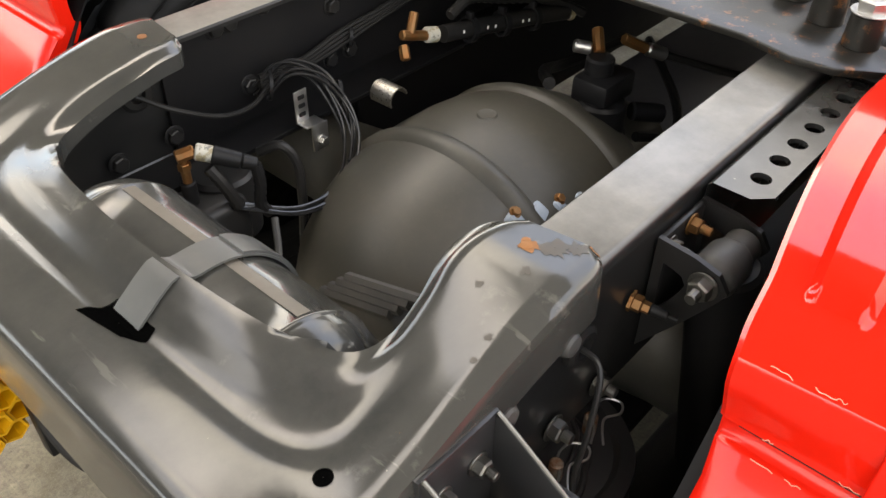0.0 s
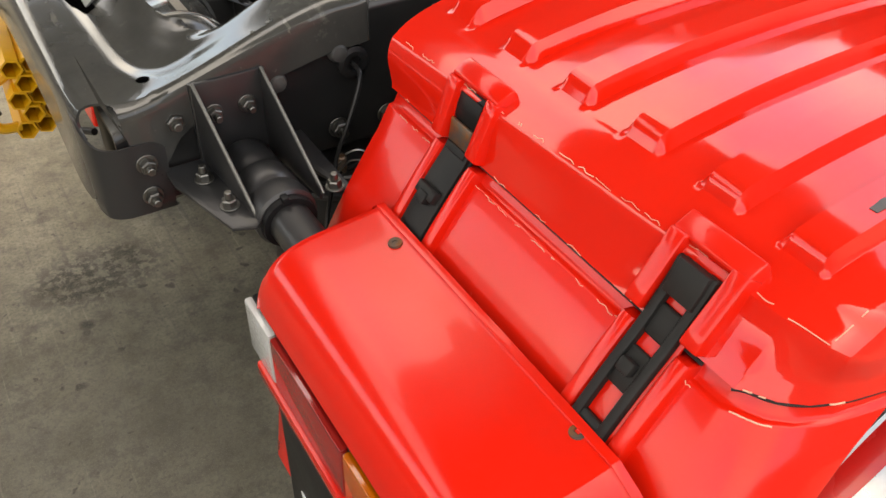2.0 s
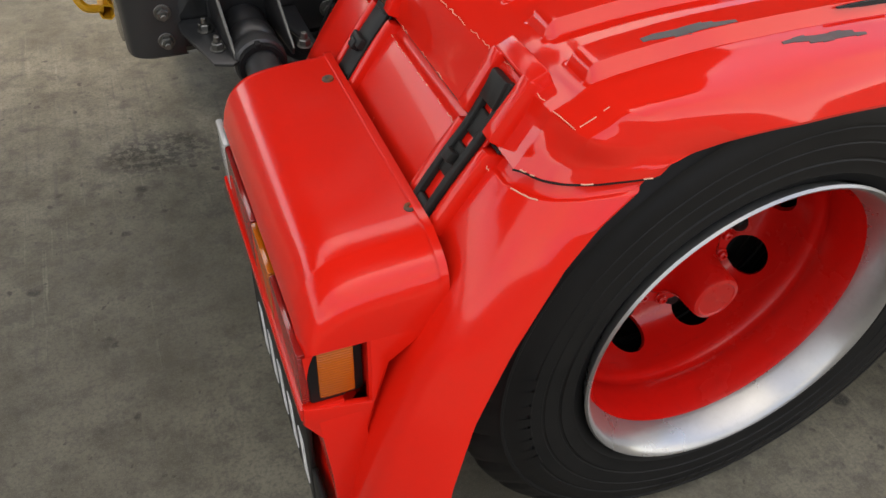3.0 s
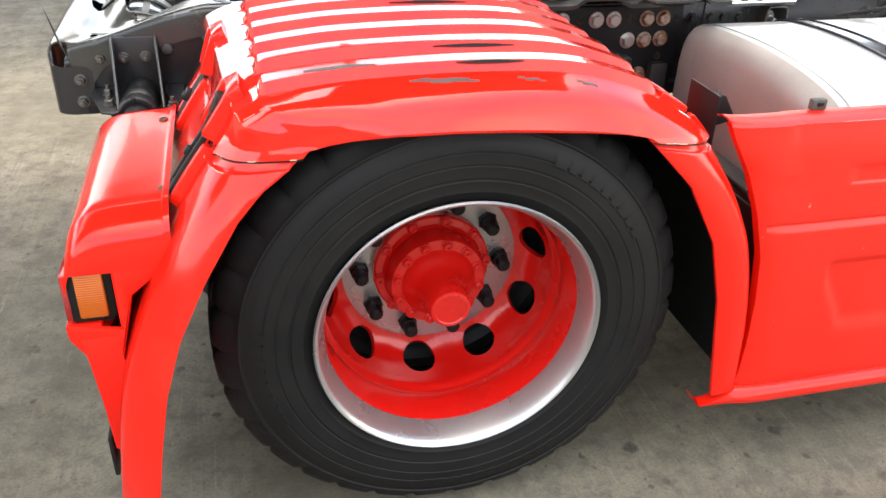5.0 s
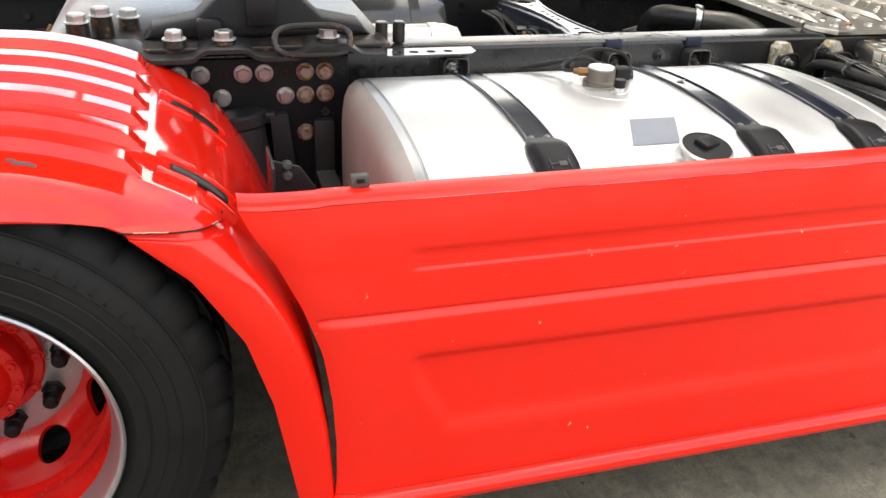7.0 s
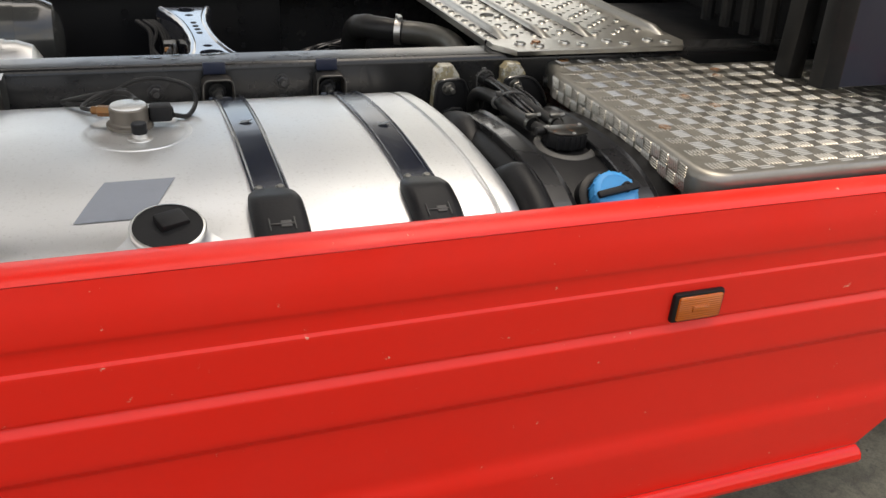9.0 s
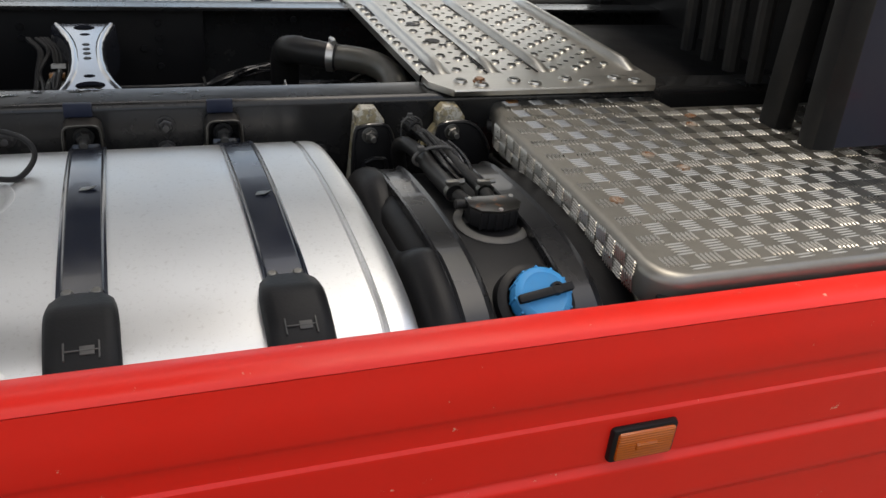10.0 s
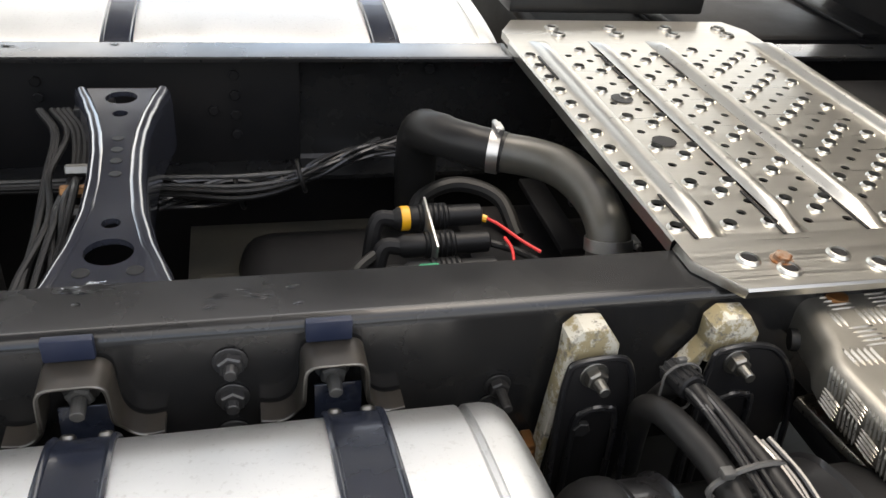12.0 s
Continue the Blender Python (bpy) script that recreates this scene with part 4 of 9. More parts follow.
for y0, y1, hooked in ((-0.808, -0.714, False), (-1.158, -1.064, True)):
    s_top, s_low = S_FOLD + 0.014, skin_s(-0.488)
    sj = S_REAR
    yc, w = (y0 + y1) / 2, 0.021
    for a, b in ((y0, y0 + w), (y1 - w, y1)):
        slope_bar("latch_cheek", near_guard, RED, a, b, sj + 0.004, s_top, -0.022, 0.0235, 0.0030, straight=True)
        slope_bar("latch_cheek", near_guard, RED, a + 0.001, b - 0.001, s_low - 0.012, sj - 0.006, -0.012, 0.0125, 0.005, "", 0.012)
    slope_bar("latch_brow", near_guard, RED, y0 + 0.0007, y1 - 0.0007, s_top - 0.012, s_top + 0.014, -0.012, 0.0185, 0.0030)
    slope_bar("latch_floor", near_guard, BLACK if not hooked else RED, yc - 0.028, yc + 0.028, s_low - 0.005, s_top - 0.012, 0.0035, 0.0065, 0.001)
    span = (s_low - 0.002, s_top - 0.018) if hooked else (s_low - 0.002, lerp(s_low, s_top, 0.60))
    strap = slope_bar("latch_strap", near_guard, RUBBER, yc - 0.024, yc - 0.012 if hooked else yc + 0.023, span[0], span[1], 0.008, 0.017 if hooked else 0.0115, 0.003, "black rubber pull-down strap")
    if hooked:
        other = slope_bar("strap_side", None, RUBBER, yc + 0.012, yc + 0.024, span[0], span[1], 0.008, 0.017, 0.003)
        other.parent = strap
    for f0, f1, h in ((0.0, 0.08, 0.015), (0.27, 0.50, 0.0125), (0.58, 0.76, 0.0125), (0.82, 1.0, 0.0215)) if hooked else ((0.40, 0.52, 0.022), (0.90, 1.0, 0.014)):
        bar = slope_bar("strap_bar", None, RUBBER, yc - 0.019, yc + 0.019, lerp(*span, f0), lerp(*span, f1), 0.008, h, 0.002)
        bar.parent = strap
    bm = bmesh.new()
    c, turn = on_guard(lerp(*span, 0.40), yc, 0.018)
    add_box(bm, c, (0.016, 0.018, 0.014), 0.003, turn)
    sub("strap_knob", bm, RUBBER, strap)
    if not hooked:
        slope_bar("latch_hook", near_guard, OLD_HOOK, yc - 0.022, yc + 0.022, lerp(s_low, s_top, 0.60), lerp(s_low, s_top, 0.76), 0.008, 0.013, 0.002, "rusty steel hook")
        # opening not cut: a black plate carries its shade
        slope_bar("latch_hole", near_guard, BLACK, yc - 0.022, yc + 0.022, lerp(s_low, s_top, 0.765), s_top - 0.016, 0.0066, 0.0078, 0.0003, "black plate for the shade of an opening")

for y0, y1 in ((-0.808, -0.714), (-1.158, -1.064)):
    for a, b in ((y0, y0 + 0.021), (y1 - 0.021, y1)):
        slope_bar("latch_cheek", near_guard, RED, a, b, S_LATCH - 0.075, S_LATCH - 0.006, -0.010, 0.013, 0.004)
        slope_bar("latch_cheek", near_guard, RED, a + 0.001, b - 0.001, S_LATCH + 0.008, S_LATCH + 0.085, -0.012, 0.010, 0.004, "", 0.012)
    slope_bar("latch_strap", near_guard, RUBBER, y0 + 0.030, y1 - 0.030, S_LATCH - 0.050, S_LATCH + 0.060, 0.003, 0.0085, 0.002, "black rubber pull-down strap")
# splits in the walls of three ribs
for x0, x1, c in ((-0.05, 0.13, RIBS[1]), (-0.03, 0.13, RIBS[4]), (-0.015, 0.12, RIBS[5])):
    rows = []
    for k in range(15):
        p, t, n = skin(skin_s(lerp(x0, x1, k / 14)))
        w = max(math.sin(math.pi * k / 14), 0.05)
        rows.append([p + n * (0.0165 + h * w) + V(0, c - 0.0250 + y, 0) for y, h in ((-0.0012 - 0.0010 * w, -0.0026), (-0.0012 + 0.0012 * w, 0.0026), (0.0030, 0.0026), (0.0030, -0.0026))])
    bm = bmesh.new()
    add_loft(bm, rows, closed=True, caps=True)
    part("split", bm, BLACK, near_guard, "dark split in the plastic")

# ---- red tail lamp housing behind the mudguard ----
lamp_box = thing("tail_lamp_housing", (-0.6, -0.93, 0.3), "red plastic tail lamp housing bolted behind the mudguard", "lamp housing")
Y_FAR, Y_NEAR = -0.690, -1.222
TOP = [(-0.497, 0.797), (-0.508, 0.7965), (-0.511, 0.7915), (-0.56, 0.7875), (-0.605, 0.783), (-0.638, 0.773), (-0.661, 0.753), (-0.675, 0.726), (-0.682, 0.696)]
_hood = smooth_path([V(x, 0, z) for x, z in TOP], 5)
bm = bmesh.new()
rows = []
for p in _hood:
    f = (p.x + 0.497) / -0.188
    row = [V(p.x + 0.004, Y_FAR + 0.004, p.z - 0.03), V(p.x, Y_FAR, p.z - 0.012), V(p.x, Y_FAR - 0.012, p.z)]
    row += [V(p.x, lerp(Y_FAR - 0.02, Y_NEAR + 0.062, k / 12), p.z) for k in range(13)]
    for dy, dz in ((0.060, 0.0006), (0.030, 0.012), (0.014, 0.022), (0.005, 0.034), (0.001, 0.048)):
        row.append(V(p.x, Y_NEAR + dy, p.z - dz))
    row.append(V(p.x - 0.002, Y_NEAR, max(p.z - 0.075, 0.690)))
    row.append(V(p.x - 0.012 * (1 - f), Y_NEAR, 0.690))
    rows.append(row)
add_loft(bm, rows)
part("hood", bm, RED, lamp_box, "", 45.0)
# side cheek round the marker lamp, and the strip that runs down along the mudguard
bm = bmesh.new()
add_prism(bm, [(-0.507, Y_NEAR, 0.694), (-0.600, Y_NEAR, 0.694), (-0.600, Y_NEAR, 0.572), (-0.690, Y_NEAR, 0.592), (-0.692, Y_NEAR, 0.560), (-0.665, Y_NEAR, 0.515), (-0.655, Y_NEAR, 0.30), (-0.640, Y_NEAR, 0.285), (-0.632, Y_NEAR, 0.30), (-0.610, Y_NEAR, 0.50), (-0.575, Y_NEAR, 0.64)], (0, 0.012, 0), 0.004)
add_prism(bm, [(-0.6945, Y_NEAR + 0.005, 0.565), (-0.6945, Y_NEAR + 0.005, 0.588), (-0.6945, Y_FAR, 0.588), (-0.6945, Y_FAR, 0.565)], (0.06, 0, 0), 0.004)
add_prism(bm, [(-0.603, Y_NEAR + 0.002, 0.694), (-0.603, Y_NEAR + 0.002, 0.575), (-0.606, Y_NEAR + 0.05, 0.580), (-0.606, Y_NEAR + 0.05, 0.694)], (0.004, 0, 0))
part("side_cheek", bm, RED, lamp_box)
bm = bmesh.new()
add_prism(bm, [(-0.672, -1.118, 0.564), (-0.672, -1.2225, 0.564), (-0.612, -1.2225, 0.564), (-0.612, -1.118, 0.564)], (0.022, 0, -0.25), 0.006)
part("lower_panel", bm, RED, lamp_box, "inset red panel below the lamp")
for y, x in ((-0.775, -0.521), (-1.113, -0.508)):
    bm = bmesh.new()
    add_rev(bm, [(0.0, 0.006), (0.003, 0.006), (0.0035, 0.0075), (0.0085, 0.0075), (0.0095, 0.005), (0.0095, -0.004)], (x, y, 0.7860), (-0.12, 0, 1), 20)
    part("screw", bm, OLD_HOOK, lamp_box, "recessed screw head")
tail = thing("tail_lamp", (-0.68, -0.93, 0.60), "long tail lamp with clear, red and amber lenses", "tail lamp")
bm = bmesh.new()
add_box(bm, (-0.655, -0.94, 0.640), (0.05, 0.55, 0.100), 0.006)
part("lamp_body", bm, BLACK, tail)
for a, b, m in ((-0.665, -0.745, CLEAR_LENS), (-0.748, -0.945, RED_LENS), (-0.948, -1.06, AMBER), (-1.063, -1.214, RED_LENS)):
    bm = bmesh.new()
    add_box(bm, (-0.684, (a + b) / 2, 0.640), (0.012, abs(b - a), 0.094), 0.004)
    part("lens", bm, m, tail)
side_marker = thing("side_marker_lamp", (-0.64, -1.215, 0.60), "amber side marker lamp in a dark recess", "marker lamp")
bm = bmesh.new()
add_box(bm, (-0.637, -1.195, 0.638), (0.062, 0.022, 0.108), 0.003)
part("lamp_body", bm, BLACK, side_marker)
bm = bmesh.new()
add_box(bm, (-0.643, -1.212, 0.645), (0.048, 0.012, 0.092), 0.005)
part("lens", bm, AMBER, side_marker)
flap = thing("mud_flap", (-0.70, -0.93, 0.06), "black rubber mud flap with white printed marks", "mud flap")
bm = bmesh.new()
add_box(bm, (-0.670, -0.905, 0.385), (0.010, 0.42, 0.36), 0.004)
add_box(bm, (-0.668, -1.155, 0.256), (0.010, 0.085, 0.10), 0.004)
part("sheet", bm, RUBBER, flap)
bm = bmesh.new()
for k in range(5):
    y = -1.095 + k * 0.075
    add_prism(bm, [(-0.6745, y, 0.235), (-0.6745, y + 0.030, 0.235), (-0.6745, y + 0.050, 0.33), (-0.6745, y + 0.020, 0.33)], (-0.002, 0, 0))
part("print", bm, WHITE_PAINT, flap, "white printed bars")

# ---- red side skirt ----
skirt = thing("side_skirt", (1.8, -1.245, 0.2), "long red painted side skirt with pressed ribs and chips", "side skirt")


def skirt_rear(z):
    """x of the skirt's rear edge, which follows the mudguard."""
    t = [(0.18, 0.60), (0.25, 0.680), (0.282, 0.684), (0.364, 0.686), (0.478, 0.680), (0.586, 0.665), (0.689, 0.632), (0.781, 0.591), (0.844, 0.553), (0.88, 0.537), (0.93, 0.522)]
    for (z0, x0), (z1, x1) in zip(t, t[1:]):
        if z <= z1:
            return lerp(x0, x1, (z - z0) / (z1 - z0))
    return t[-1][1]


def skirt_front(z):
    return 3.02 - 0.20 * (1 - smoothstep(0.16, 0.42, z)) + 0.16 * smoothstep(0.4, 0.9, z)


def skirt_y(x, z):
    """Pressed relief of the skirt's face."""
    y = -1.250
    y += 0.010 * smoothstep(0.80, 0.885, z) ** 2
    ridge = smoothstep(0.668, 0.676, x)
    y += ridge * (0.010 * smoothstep(0.645, 0.662, z) - 0.005 * smoothstep(0.6625, 0.668, z))
    inside = smoothstep(0.822, 0.838, x)
    y += 0.0045 * inside * smoothstep(0.744, 0.752, z) * (1 - smoothstep(0.778, 0.794, z))
    d = min(x - (0.826 + 0.07 * smoothstep(0.54, 0.37, z)), 0.5)
    y += 0.012 * smoothstep(0.0, 0.022, d) * smoothstep(0.372, 0.405, z) * (1 - smoothstep(0.548, 0.572, z))
    return y


zs = sorted({round(0.25 + 0.63 * k / 40, 4) for k in range(41)} | {0.645, 0.6475, 0.650, 0.6535, 0.657, 0.660, 0.662, 0.6635, 0.665, 0.667, 0.669, 0.743, 0.7455, 0.748, 0.7505, 0.7535, 0.781, 0.7835, 0.787, 0.790, 0.793, 0.54, 0.547, 0.555, 0.563, 0.572})
us = [0.0, 0.002, 0.006, 0.015, 0.03] + [0.045 + 0.004 * k for k in range(24)] + [lerp(0.145, 0.985, k / 40) for k in range(41)] + [0.995, 1.0]
bm = bmesh.new()
rows = []
for z in zs:
    a, b = skirt_rear(z), skirt_front(z)
    row = []
    for u in us:
        x = lerp(a, b, u)
        y = skirt_y(x, z)
        if u < 0.03:
            y += 0.012 * (1 - u / 0.03) ** 3
        row.append(V(x, y, z))
    rows.append([V(row[0].x + 0.004, row[0].y + 0.03, z)] + row)
add_loft(bm, rows)
thicken(bm, 0.004)
part("panel", bm, RED_MATT, skirt, "pressed red panel", 24.0)
bm = bmesh.new()
top = rows[-1][1:]
add_loft(bm, [[V(p.x, p.y + dy, p.z + dz) for p in top] for dy, dz in ((0.0, 0.0015), (0.004, 0.006), (0.012, 0.0105), (0.026, 0.0125), (0.045, 0.012), (0.06, 0.007), (0.058, 0.004), (0.045, 0.0085), (0.026, 0.009), (0.014, 0.0065), (0.006, 0.0005))])
part("top_edge", bm, RED_MATT, skirt, "rolled red upper edge", 50.0)
bm = bmesh.new()
low = rows[0]
lower = []
for dy, dz in ((0.0, -0.0015), (-0.012, -0.004), (-0.022, -0.012), (-0.026, -0.024), (-0.022, -0.036), (-0.008, -0.042), (0.02, -0.042)):
    lower.append([V(p.x - 0.09 * smoothstep(0.0, -0.035, dz) * (1 if k < 2 else 0.5 ** k), p.y + dy, p.z + dz) for k, p in enumerate(low)])
add_loft(bm, lower)
thicken(bm, 0.004)
part("sill", bm, RED, skirt, "rounded red lower sill", 35.0)
marker = thing("side_marker_lamp", (2.335, -1.25, 0.67), "amber side marker lamp in a black frame", "marker lamp")
bm = bmesh.new()
add_box(bm, (2.336, -1.247, 0.700), (0.106, 0.016, 0.060), 0.006)
part("frame", bm, PLASTIC, marker)
bm = bmesh.new()
add_box(bm, (2.337, -1.253, 0.700), (0.092, 0.012, 0.049), 0.004)
add_box(bm, (2.337, -1.260, 0.700), (0.034, 0.004, 0.012), 0.001)
part("lens", bm, AMBER, marker)


# ---- fuel tank ----
TANK = [(-0.47, 0.40), (-0.468, 0.62), (-0.470, 0.79), (-0.478, 0.835), (-0.497, 0.866), (-0.530, 0.882), (-0.60, 0.894), (-0.70, 0.902), (-0.80, 0.905), (-0.90, 0.902), (-1.00, 0.893), (-1.08, 0.878), (-1.13, 0.858), (-1.168, 0.825), (-1.190, 0.780), (-1.197, 0.70), (-1.197, 0.50), (-1.19, 0.40), (-1.16, 0.34), (-1.10, 0.315), (-0.60, 0.315), (-0.50, 0.34)]
_tank = smooth_path([V(0, y, z) for y, z in TANK], 3)


def tank_ring(x, inset, mirror=1):
    c = V(0, -0.83, 0.61)
    out = []
    for p in _tank:
        d = (c - p)
        d = V(0, math.copysign(min(abs(d.y), inset), d.y), math.copysign(min(abs(d.z), inset), d.z))
        q = p + d
        out.append(V(x, q.y * mirror, q.z))
    return out


def tank_top(t):
    """A point of the tank's upper outline and its outward normal; t from 0 (inner side) to 1 (outer side)."""
    i0, i1 = 6, 45
    f = i0 + t * (i1 - i0)
    k = int(f)
    p = _tank[k].lerp(_tank[k + 1], f - k)
    d = (_tank[k + 1] - _tank[max(k - 1, 0)]).normalized()
    return p, V(0, d.z, -d.y) if V(0, d.z, -d.y).dot(p - V(0, -0.83, 0.61)) > 0 else V(0, -d.z, d.y)


def add_band(bm, xc, width, t0, t1, section, steps=36, mirror=1, slant=0.0):
    """A band laid over the tank; section rows of (across -1..1, lift)."""
    rows = []
    for k in range(steps + 1):
        t = lerp(t0, t1, k / steps)
        p, n = tank_top(t)
        row = []
        for a, h in section:
            q = p + n * h
            row.append(V(xc + slant * t + a * width / 2, q.y * mirror, q.z))
        rows.append(row)
    add_loft(bm, rows, closed=True, caps=True)


BAND = [(-1, 0.001), (-1, 0.0055), (-0.9, 0.007), (-0.80, 0.0055), (-0.76, 0.0035), (0.76, 0.0035), (0.80, 0.0055), (0.9, 0.007), (1, 0.0055), (1, 0.001)]


def build_tank(name, x0, x1, label, mirror, straps):
    tank = thing(name, ((x0 + x1) / 2, -0.83 * mirror, 0.315), label, "fuel tank", "fuel tanks")
    bm = bmesh.new()
    ends = [(0, 0.06), (0.002, 0.045), (0.008, 0.028), (0.020, 0.012), (0.036, 0.003), (0.050, 0.0), (0.0500, -0.0036), (0.054, -0.0048), (0.0575, -0.0030), (0.0585, 0.0004), (0.0595, 0.0)]
    rows = [tank_ring(x0 + d, i, mirror) for d, i in ends[4:]]
    rows += [tank_ring(lerp(x0 + 0.06, x1 - 0.06, k / 12), 0.0, mirror) for k in range(13)]
    crisp = [(0, 0.040), (0.0015, 0.026), (0.005, 0.014), (0.011, 0.006), (0.020, 0.0015), (0.032, 0.0), (0.0490, 0.0), (0.0495, -0.0036), (0.054, -0.0050), (0.0575, -0.0030), (0.0585, 0.0004), (0.0595, 0.0)]
    rows += [tank_ring(x1 - d, i, mirror) for d, i in reversed(crisp)]
    add_loft(bm, rows, closed=True)
    for turn, at, shape in ((1, x0, ends), (-1, x1, crisp)):
        cap_bm = bmesh.new()
        shell = [(-0.004, 0.40), (-0.004, 0.20), (-0.002, 0.10)] + (shape[:5] if turn > 0 else shape[:1])
        add_loft(cap_bm, [tank_ring(at + turn * d, i, mirror) for d, i in shell], closed=True, caps=True)
        part("end_cap", cap_bm, TANK_END, tank, "weathered speckled grey end", 40.0)
    body = part("body", bm, ALU, tank, "bare aluminium shell", 40.0)
    for xc in straps:
        bm = bmesh.new()
        add_band(bm, xc, 0.060, 0.06, 0.80, BAND, 40, mirror)
        strap = part("strap", bm, STRAP, tank, "black steel strap with rolled edges", 45.0)
        bm = bmesh.new()
        cover = [(-1, 0.002), (-1, 0.014), (-0.9, 0.019), (-0.6, 0.021), (0.6, 0.021), (0.9, 0.019), (1, 0.014), (1, 0.002)]
        rows = []
        for k in range(25):
            t = lerp(0.638, 0.97, k / 24)
            p, n = tank_top(t)
            w = 0.084 * (0.62 + 0.38 * math.sqrt(max(0.0, 1 - (1 - min(k / 4, 1)) ** 2)))
            rows.append([V(xc + a * w / 2, (p + n * h * (0.35 + 0.65 * min(k / 3, 1))).y * mirror, (p + n * h * (0.35 + 0.65 * min(k / 3, 1))).z) for a, h in cover])
        add_loft(bm, rows, closed=True, caps=True)
        sub("strap_cover", bm, PLASTIC, strap, "black plastic cover with a square slot", 45.0)
        bm = bmesh.new()
        p, n = tank_top(0.755)
        for dx, w, h, lift in ((0.0, 0.040, 0.002, 0.0222), (-0.019, 0.002, 0.024, 0.0222), (0.019, 0.002, 0.024, 0.0222), (0.006, 0.016, 0.012, 0.0216)):
            turn = Matrix((V(1, 0, 0), V(0, n.z, -n.y * 1.0), n)).transposed()
            c = p + n * lift
            if mirror > 0:
                add_box(bm, c + V(xc + dx, 0, 0), (w, h, 0.003), 0.0006, turn)
        if mirror > 0:
            sub("slot", bm, GREY_MATT, strap)
        else:
            bm.free()
        for t in (0.075, 0.13, 0.635):
            for dx in (-0.017, 0.017):
                bm = bmesh.new()
                p, n = tank_top(t)
                q = V(xc + dx, p.y * mirror, p.z)
                nn = V(0, n.y * mirror, n.z)
                add_rev(bm, [(0.0075, 0.003), (0.0075, 0.006), (0.005, 0.0085), (0, 0.009)], q, nn, 14)
                sub("rivet", bm, BOLT_DARK, strap)
    return tank


near_tank = build_tank("fuel_tank", 0.825, 2.026, "bare aluminium fuel tank strapped to the chassis rail", 1, (1.135, 1.612, 1.862))
far_tank = build_tank("fuel_tank", 0.95, 2.32, "aluminium fuel tank on the chassis' far side", -1, (1.545, 2.065))

# lifted flakes of paint on two straps
for x, y in ((1.616, -0.744), (1.868, -0.801)):
    z = min(((abs(p.y - y), p.z) for p in smooth_path(_tank[8:45], 6)))[1] + 0.0042
    bm = bmesh.new()
    add_faces(bm, [V(x - 0.012, y - 0.006, z), V(x + 0.002, y - 0.008, z + 0.002), V(x + 0.014, y + 0.002, z + 0.003), V(x + 0.006, y + 0.008, z), V(x - 0.008, y + 0.006, z)], [range(5)])
    thicken(bm, 0.0008)
    part("paint_flake", bm, STRAP_GREY, near_tank, "lifted flake of strap paint")

# the tank's front end stands slightly askew
for o in near_tank.children_recursive:
    for v in o.data.vertices:
        v.co.x += 0.016 * min(max((-0.5 - v.co.y) / 0.7, 0.0), 1.0) * (v.co.x - 0.825) / 1.21

# filler neck and cap
base = V(1.456, -1.118, 0.858)
axis = V(0, -0.25, 1).normalized()
bm = bmesh.new()
add_rev(bm, [(0.088, -0.004), (0.084, 0.003), (0.062, 0.008), (0.052, 0.012), (0.049, 0.016), (0.049, 0.024), (0.051, 0.026)], base, axis, 40)
part("filler_neck", bm, ALU, near_tank, "round welded filler neck")
bm = bmesh.new()
add_rev(bm, [(0.0515, 0.022), (0.054, 0.025), (0.055, 0.034), (0.053, 0.037), (0.050, 0.038)], base, axis, 40)
cap = part("filler_cap", bm, STEEL, near_tank, "steel-rimmed cap with dark insert")
bm = bmesh.new()
add_rev(bm, [(0.051, 0.034), (0.050, 0.0365), (0, 0.0365)], base, axis, 40)
a, u, w = frame_of(axis)
turn = Matrix((V(0.92, 0.38, 0), V(-0.38, 0.92, 0.23).normalized(), axis)).transposed()
add_box(bm, base + axis * 0.041 + V(0.006, 0.012, 0), (0.045, 0.034, 0.014), 0.004, turn)
sub("cap_insert", bm, PLASTIC, cap)
# dished seat, level sender, its knob and cable
bm = bmesh.new()
seat = V(1.425, -0.755, 0.9035)
add_rev(bm, [(0.100, -0.003), (0.095, 0.002), (0.088, 0.003), (0.080, -0.0005), (0.045, 0.0005), (0, 0.0005)], seat, (0, 0, 1), 48)
part("sender_seat", bm, ALU, near_tank, "round pressed dish")
bm = bmesh.new()
add_rev(bm, [(0.041, 0.0), (0.041, 0.007), (0.036, 0.009), (0.034, 0.012), (0.034, 0.036), (0.032, 0.039)], (1.415, -0.720, 0.904), (0, 0, 1), 32)
snd = part("level_sender", bm, BRONZE, near_tank, "brown-grey cast fuel level sender")
bm = bmesh.new()
add_rev(bm, [(0.0325, 0.038), (0.031, 0.041), (0.026, 0.0425), (0, 0.043)], (1.415, -0.720, 0.904), (0, 0, 1), 32)
sub("sender_lid", bm, STEEL, snd, "bright steel lid")
bm = bmesh.new()
add_box(bm, (1.470, -0.715, 0.926), (0.040, 0.034, 0.030), 0.006)
add_cyl(bm, (1.448, -0.718, 0.924), (1.492, -0.712, 0.924), 0.012, None, 14, 0.002)
sub("sender_plug", bm, PLASTIC, snd, "black cable plug")
bm = bmesh.new()
add_cyl(bm, (1.362, -0.705, 0.931), (1.385, -0.712, 0.931), 0.0105, None, 6, 0.001)
add_cyl(bm, (1.352, -0.700, 0.931), (1.366, -0.706, 0.931), 0.0075, None, 14, 0.001)
sub("sender_union", bm, BRASS, snd)
bm = bmesh.new()
